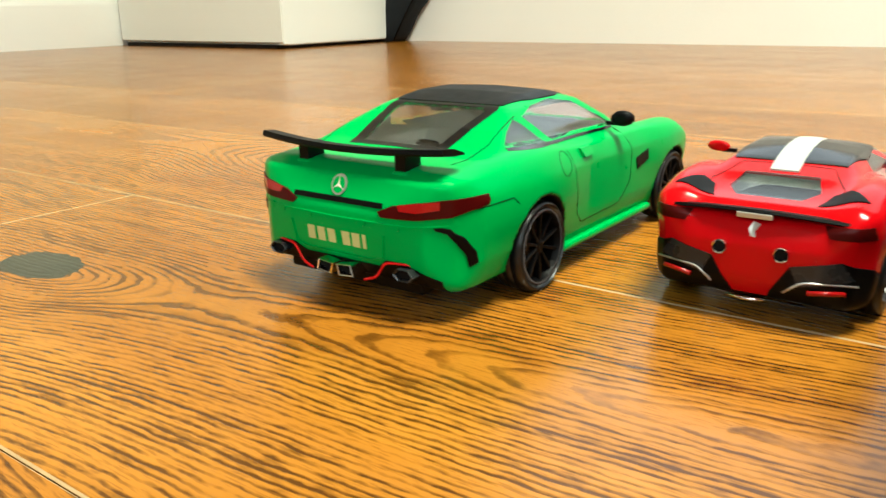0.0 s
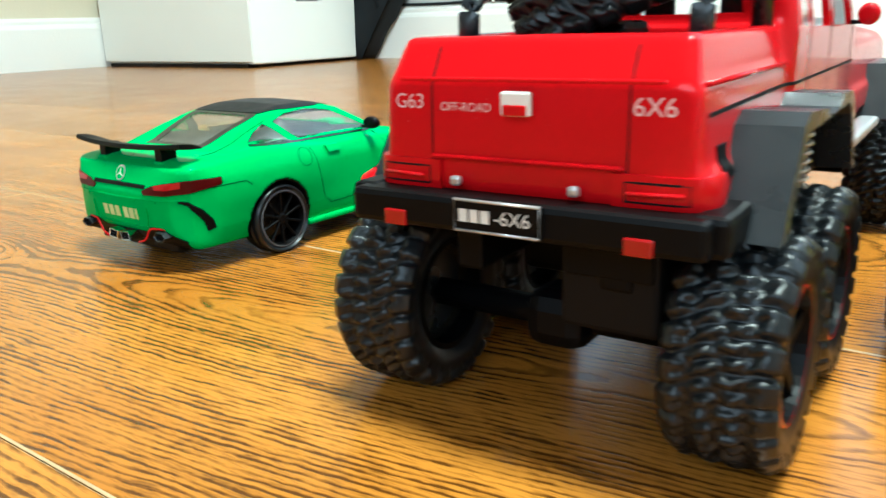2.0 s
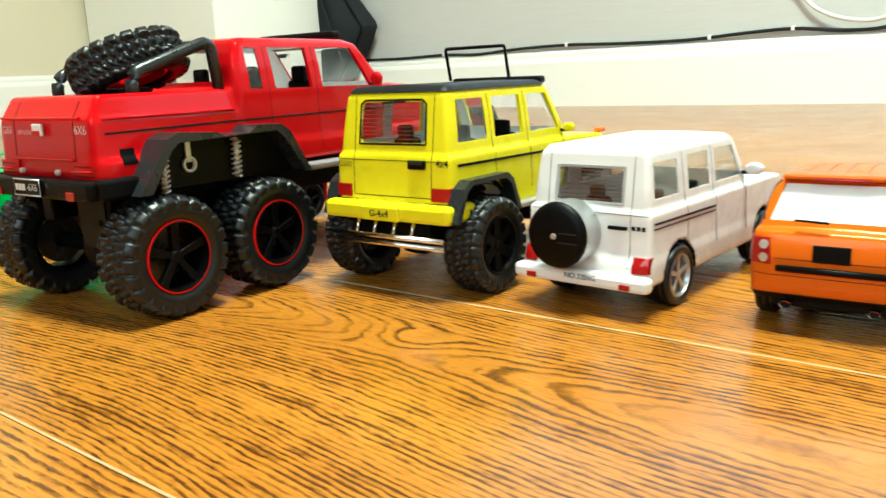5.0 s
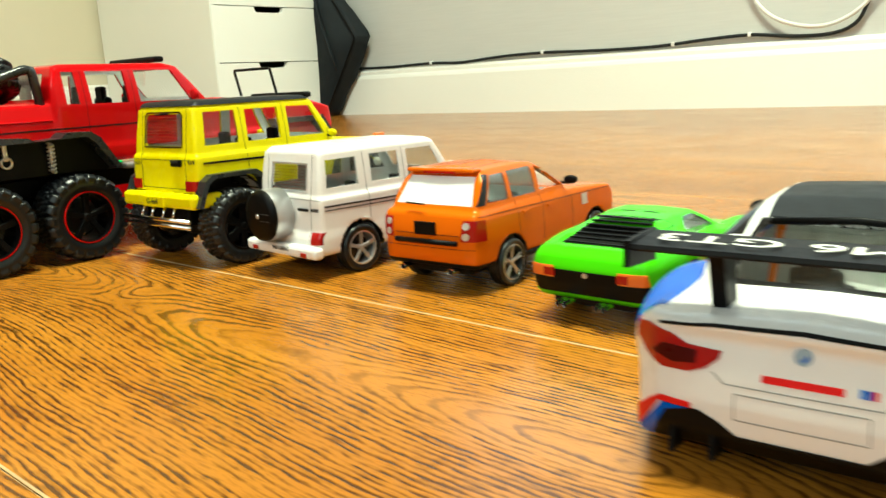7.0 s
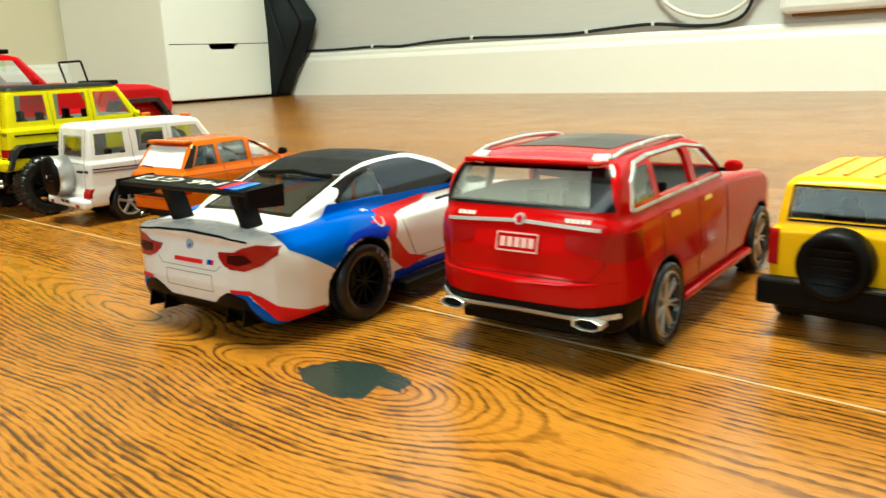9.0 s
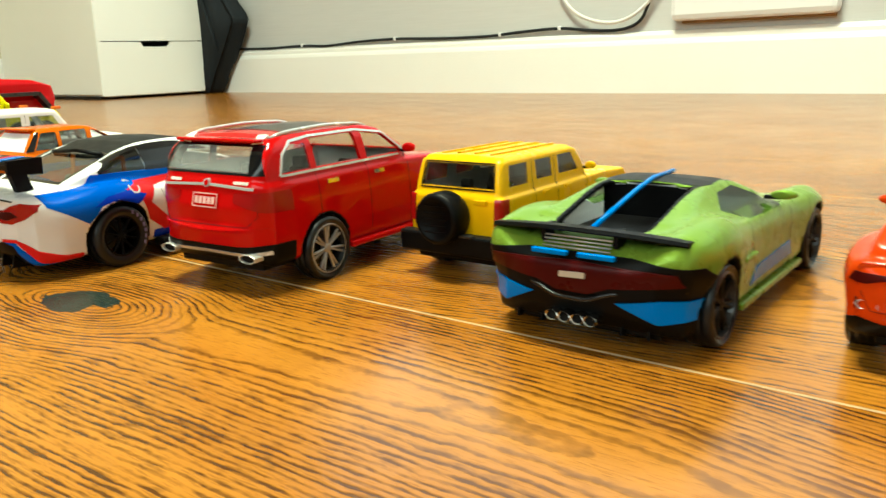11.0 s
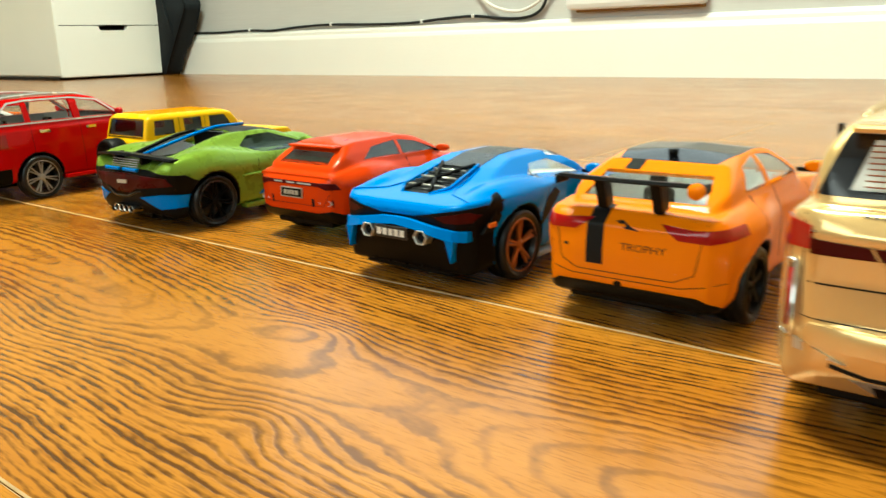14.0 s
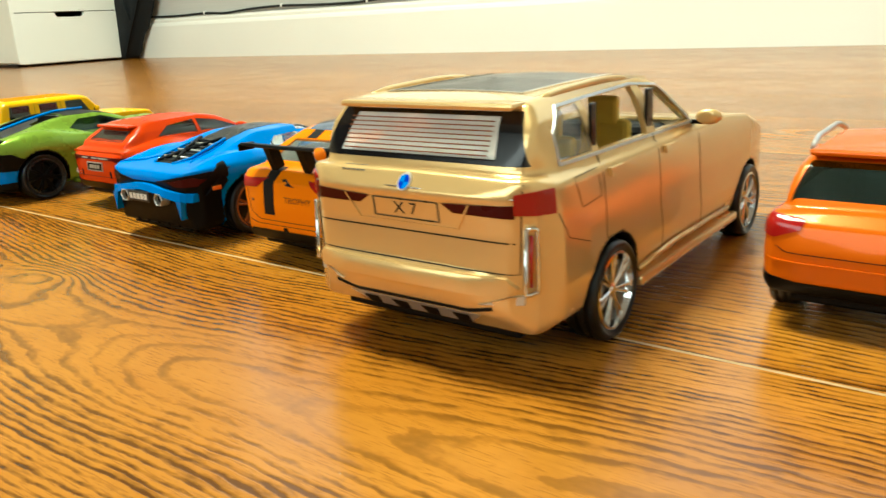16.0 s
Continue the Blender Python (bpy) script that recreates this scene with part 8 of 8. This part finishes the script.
for build in (green_coupe, red_supercar, red_pickup, yellow_off_roader, white_off_roader, orange_suv, green_classic, race_coupe,
              red_suv, yellow_suv, olive_hypercar, vermilion_suv, blue_supercar, amber_trophy_suv, gold_suv, last_orange_suv):
    build()


# ---- oak floor: boards 180 mm wide along x ----
def oak():
    m, nt, b = material("varnished_oak")
    geo = nt.nodes.new("ShaderNodeNewGeometry").outputs["Position"]
    sep = nt.nodes.new("ShaderNodeSeparateXYZ")
    nt.links.new(geo, sep.inputs[0])
    x, y = sep.outputs["X"], sep.outputs["Y"]
    rnd = nt.nodes.new("ShaderNodeObjectInfo").outputs["Random"]
    shift = maths(nt, "MULTIPLY", rnd, 37.0)

    def along(stops, low=-0.6, high=1.8):
        """A smooth value along the board from (x, value) pairs."""
        out = ramp(nt, maths(nt, "DIVIDE", maths(nt, "SUBTRACT", x, low), high - low), [((p - low) / (high - low), (v * 5,) * 3) for p, v in stops])
        out.node.color_ramp.interpolation = "EASE"
        return maths(nt, "MULTIPLY", out, 0.2)

    def blend(fac, a, c):
        return maths(nt, "ADD", maths(nt, "MULTIPLY", a, maths(nt, "SUBTRACT", 1.0, fac)), maths(nt, "MULTIPLY", c, fac))

    # the board with the knots is sawn close to the heart: its depth below the face changes along the board
    hero = maths(nt, "MULTIPLY", maths(nt, "GREATER_THAN", y, 0.0), maths(nt, "LESS_THAN", y, 0.18))
    depth = along([(-0.42, 0.03), (-0.283, 0.0), (-0.19, 0.024), (0.02, 0.010), (0.12, 0.014), (0.27, 0.030), (0.42, 0.020), (0.56, 0.006), (0.625, 0.022),
                   (0.697, 0.0), (0.775, 0.028), (0.86, 0.029), (0.96, 0.031), (1.02, 0.033), (1.115, 0.041), (1.20, 0.042), (1.30, 0.036), (1.42, 0.030), (1.6, 0.028)])
    heart = along([(-0.45, 0.09), (-0.283, 0.082), (-0.1, 0.10), (0.2, 0.126), (0.4, 0.112), (0.56, 0.104), (0.7, 0.106), (0.95, 0.108), (1.06, 0.096), (1.2, 0.088), (1.5, 0.10)])
    slow = noise_of(nt, vec(nt, maths(nt, "MULTIPLY", x, 3.0), maths(nt, "MULTIPLY", y, 6.0), shift), 1.0, 2.0, 0.45)
    heart = maths(nt, "ADD", heart, maths(nt, "MULTIPLY", maths(nt, "SUBTRACT", slow, 0.5), 0.020))
    other = maths(nt, "MULTIPLY", noise_of(nt, vec(nt, maths(nt, "MULTIPLY", x, 1.4), 3.0, shift), 1.0, 2.0, 0.5), 0.16)
    depth = blend(hero, other, depth)
    row = maths(nt, "MULTIPLY", maths(nt, "FLOOR", maths(nt, "DIVIDE", y, 0.18)), 0.18)
    aside = maths(nt, "ADD", row, maths(nt, "ADD", maths(nt, "MULTIPLY", rnd, 0.34), -0.08))
    heart = blend(hero, maths(nt, "ADD", aside, maths(nt, "MULTIPLY", slow, 0.05)), heart)
    off = maths(nt, "SUBTRACT", y, heart)
    far = maths(nt, "SQRT", maths(nt, "ADD", maths(nt, "MULTIPLY", off, off), maths(nt, "MULTIPLY", depth, depth)))
    rings = maths(nt, "MULTIPLY", far, 400.0)
    # small knots that bend the rings round themselves
    for kx, ky, sx, sy, lift in ((1.130, 0.117, 0.026, 0.012, -3.0), (1.172, 0.058, 0.020, 0.014, 3.2), (0.262, 0.128, 0.020, 0.010, 2.4), (1.21, 0.082, 0.040, 0.016, 1.6), (0.64, 0.098, 0.012, 0.008, -1.8)):
        u = maths(nt, "DIVIDE", maths(nt, "SUBTRACT", x, kx), sx)
        v = maths(nt, "DIVIDE", maths(nt, "SUBTRACT", y, ky), sy)
        d2 = maths(nt, "ADD", maths(nt, "MULTIPLY", u, u), maths(nt, "MULTIPLY", v, v))
        rings = maths(nt, "ADD", rings, maths(nt, "MULTIPLY", maths(nt, "POWER", 2.718, maths(nt, "MULTIPLY", d2, -1.0)), lift))
    # filled knot holes with ragged edges
    dark, tawny = None, None
    for kx, ky, bite in ((-0.278, 0.082, 0), (0.695, 0.108, 1)):
        rag = maths(nt, "MULTIPLY", maths(nt, "SUBTRACT", noise_of(nt, geo, 85, 3), 0.5), 0.10)
        u = maths(nt, "MULTIPLY", maths(nt, "SUBTRACT", x, kx), 2.15 / 0.055)
        v = maths(nt, "MULTIPLY", maths(nt, "SUBTRACT", y, ky), 2.05 / 0.030)
        e = maths(nt, "ADD", maths(nt, "MULTIPLY", u, u), maths(nt, "MULTIPLY", v, v))
        halo = maths(nt, "POWER", 2.718, maths(nt, "MULTIPLY", e, -0.55))
        tawny = halo if tawny is None else maths(nt, "MAXIMUM", tawny, halo)
        if bite:
            cut = maths(nt, "MULTIPLY", maths(nt, "GREATER_THAN", maths(nt, "ADD", x, maths(nt, "MULTIPLY", y, 0.35)), kx + 0.350 * ky + 0.012), maths(nt, "LESS_THAN", y, ky + 0.001))
            e = maths(nt, "ADD", e, maths(nt, "MULTIPLY", cut, 5.0))
        spot = maths(nt, "LESS_THAN", maths(nt, "ADD", maths(nt, "MULTIPLY", e, 0.1), rag), 0.085)
        dark = spot if dark is None else maths(nt, "MAXIMUM", dark, spot)
    # where the rings lie wide apart they are bold and jagged; elsewhere they break into short dashes
    wide = ramp(nt, maths(nt, "DIVIDE", maths(nt, "ABSOLUTE", off), maths(nt, "MAXIMUM", far, 0.001)), [(0.25, (1.0,) * 3), (0.85, (0.0,) * 3)])
    jag = noise_of(nt, vec(nt, maths(nt, "MULTIPLY", x, 70), maths(nt, "MULTIPLY", y, 110), shift), 1.0, 3, 0.6)
    phase = maths(nt, "ADD", rings, maths(nt, "MULTIPLY", maths(nt, "SUBTRACT", jag, 0.5), 0.9))
    drift = noise_of(nt, vec(nt, maths(nt, "MULTIPLY", x, 14), maths(nt, "MULTIPLY", y, 40), shift), 1.0, 2, 0.5)
    phase = maths(nt, "ADD", phase, maths(nt, "MULTIPLY", drift, 1.2))
    saw = maths(nt, "FRACT", phase)
    line = ramp(nt, saw, [(0.0, (0.0,) * 3), (0.42, (0.12,) * 3), (0.62, (0.85,) * 3), (0.78, (1.0,) * 3), (0.90, (0.9,) * 3), (1.0, (0.0,) * 3)])
    dash = noise_of(nt, vec(nt, maths(nt, "MULTIPLY", x, 64), maths(nt, "MULTIPLY", phase, 0.85), shift), 1.0, 3, 0.6)
    strength = noise_of(nt, vec(nt, maths(nt, "MULTIPLY", x, 7), maths(nt, "MULTIPLY", rings, 0.33), shift), 1.0, 2, 0.5)
    crumb = noise_of(nt, vec(nt, maths(nt, "MULTIPLY", x, 190), maths(nt, "MULTIPLY", y, 520), shift), 1.0, 2, 0.6)
    rough_dash = maths(nt, "ADD", maths(nt, "MULTIPLY", dash, 0.95), maths(nt, "MULTIPLY", crumb, 0.35))
    level = maths(nt, "ADD", maths(nt, "MULTIPLY", line, 0.30), maths(nt, "ADD", rough_dash, maths(nt, "MULTIPLY", strength, 0.55)))
    broken = ramp(nt, maths(nt, "MULTIPLY", level, 0.5), [(0.49, (0.0,) * 3), (0.645, (1.0,) * 3)])
    bold = maths(nt, "ADD", maths(nt, "MULTIPLY", line, 0.62), maths(nt, "ADD", maths(nt, "MULTIPLY", rough_dash, 0.5), maths(nt, "MULTIPLY", strength, 0.5)))
    whole = ramp(nt, maths(nt, "MULTIPLY", bold, 0.5), [(0.495, (0.0,) * 3), (0.64, (1.0,) * 3)])
    soft = blend(hero, 0.6, along([(0.88, 0.85), (1.0, 0.55), (1.14, 0.6), (1.22, 0.6), (1.32, 0.45)]))
    grain = blend(maths(nt, "MULTIPLY", wide, 0.8), broken, maths(nt, "MULTIPLY", whole, soft))
    pore = noise_of(nt, vec(nt, maths(nt, "MULTIPLY", x, 120), maths(nt, "MULTIPLY", y, 1700), shift), 1.0, 2, 0.6)
    fleck = maths(nt, "MULTIPLY", ramp(nt, pore, [(0.56, (0.0,) * 3), (0.66, (1.0,) * 3)]), 0.38)
    grain = maths(nt, "MAXIMUM", grain, fleck)
    silk = noise_of(nt, vec(nt, maths(nt, "MULTIPLY", x, 9), maths(nt, "MULTIPLY", y, 700), shift), 1.0, 4, 0.6)
    cloud = noise_of(nt, vec(nt, maths(nt, "MULTIPLY", x, 5), maths(nt, "MULTIPLY", y, 16), shift), 1.0, 3)
    pale = mix(nt, ramp(nt, cloud, [(0.32, (0.0,) * 3), (0.68, (1.0,) * 3)]), (0.52, 0.215, 0.023), (0.37, 0.134, 0.011))
    tone = mix(nt, maths(nt, "MULTIPLY", silk, 0.40), pale, (0.22, 0.080, 0.007))
    tone = mix(nt, maths(nt, "MULTIPLY", tawny, 0.55), tone, (0.34, 0.11, 0.015))
    tone = mix(nt, maths(nt, "MULTIPLY", grain, 0.88), tone, (0.042, 0.012, 0.0015))
    board = ramp(nt, rnd, [(0.0, (0.90, 0.88, 0.86)), (0.5, (1.04, 1.02, 1.0)), (1.0, (0.96, 0.93, 0.90))])
    tone = mix(nt, 1.0, tone, board, "MULTIPLY")
    tone = mix(nt, dark, tone, (0.020, 0.030, 0.024))
    nt.links.new(tone, b.inputs["Base Color"])
    worn = noise_of(nt, geo, 14, 4)
    nt.links.new(maths(nt, "ADD", maths(nt, "MULTIPLY", worn, 0.14), 0.16), b.inputs["Roughness"])
    b.inputs["Coat Weight"].default_value, b.inputs["Coat Roughness"].default_value = 0.12, 0.12
    b.inputs["Specular IOR Level"].default_value = 0.34
    relief = maths(nt, "ADD", maths(nt, "MULTIPLY", grain, -1.0), maths(nt, "MULTIPLY", silk, 0.25))
    bump_to(nt, b, relief, 0.25, 0.0004)
    return m


OAK = oak()
# pale from worn varnish, brightened for the light that bevels catch
GROOVE = plain("pale_groove_wear_glint", (0.66, 0.46, 0.24), 0.8, 0.0, 60, 0.1, 1.4)
floor = tagged(part("floor", box_mesh(((X0 + X1) / 2 / MM, (Y0 + Y1) / 2 / MM, -30), ((X1 - X0) / MM + 200, (Y1 - Y0) / MM + 200, 26)), GROOVE, None),
               "varnished oak board floor with dark filled knots", "floor", kind="structure")
LENGTH, WIDTH = 1.86, 0.18


def board_mesh(length):
    bm = bmesh.new()
    gap, chamfer = 0.2, 0.55
    rows = []
    for z, inset in ((-17, 0), (-chamfer, 0), (0, chamfer)):
        x0, x1, y0, y1 = gap + inset, length / MM - gap - inset, gap + inset, WIDTH / MM - gap - inset
        rows.append([bm.verts.new(Vector(p) * MM) for p in ((x0, y0, z), (x1, y0, z), (x1, y1, z), (x0, y1, z))])
    for a, b in zip(rows, rows[1:]):
        for k in range(4):
            bm.faces.new((a[k], a[(k + 1) % 4], b[(k + 1) % 4], b[k]))
    bm.faces.new(rows[-1])
    bmesh.ops.recalc_face_normals(bm, faces=bm.faces)
    for f in bm.faces:  # the worn chamfers are pale, painted also for the light they catch
        f.material_index = 1 if 0.05 < abs(f.normal.z) < 0.95 else 0
    return as_mesh(bm)


boards = {}


def board_of(length):
    key = round(length, 3)
    if key not in boards:
        boards[key] = board_mesh(length)
        boards[key].materials.append(OAK)
        boards[key].materials.append(GROOVE)
    return boards[key]


rnd = random.Random(5)
row = math.floor(Y0 / WIDTH)
while row * WIDTH < Y1:
    start = 0.532 if row == 1 else (-0.36 if row == 0 else rnd.uniform(0, LENGTH))
    k = math.floor((X0 - start) / LENGTH)
    while start + k * LENGTH < X1:
        left, right = max(start + k * LENGTH, X0 - 0.05), min(start + (k + 1) * LENGTH, X1 + 0.05)
        plank = new("plank", board_of(right - left))
        plank.parent = floor
        plank.location = (left, row * WIDTH, 0)
        k += 1
    row += 1
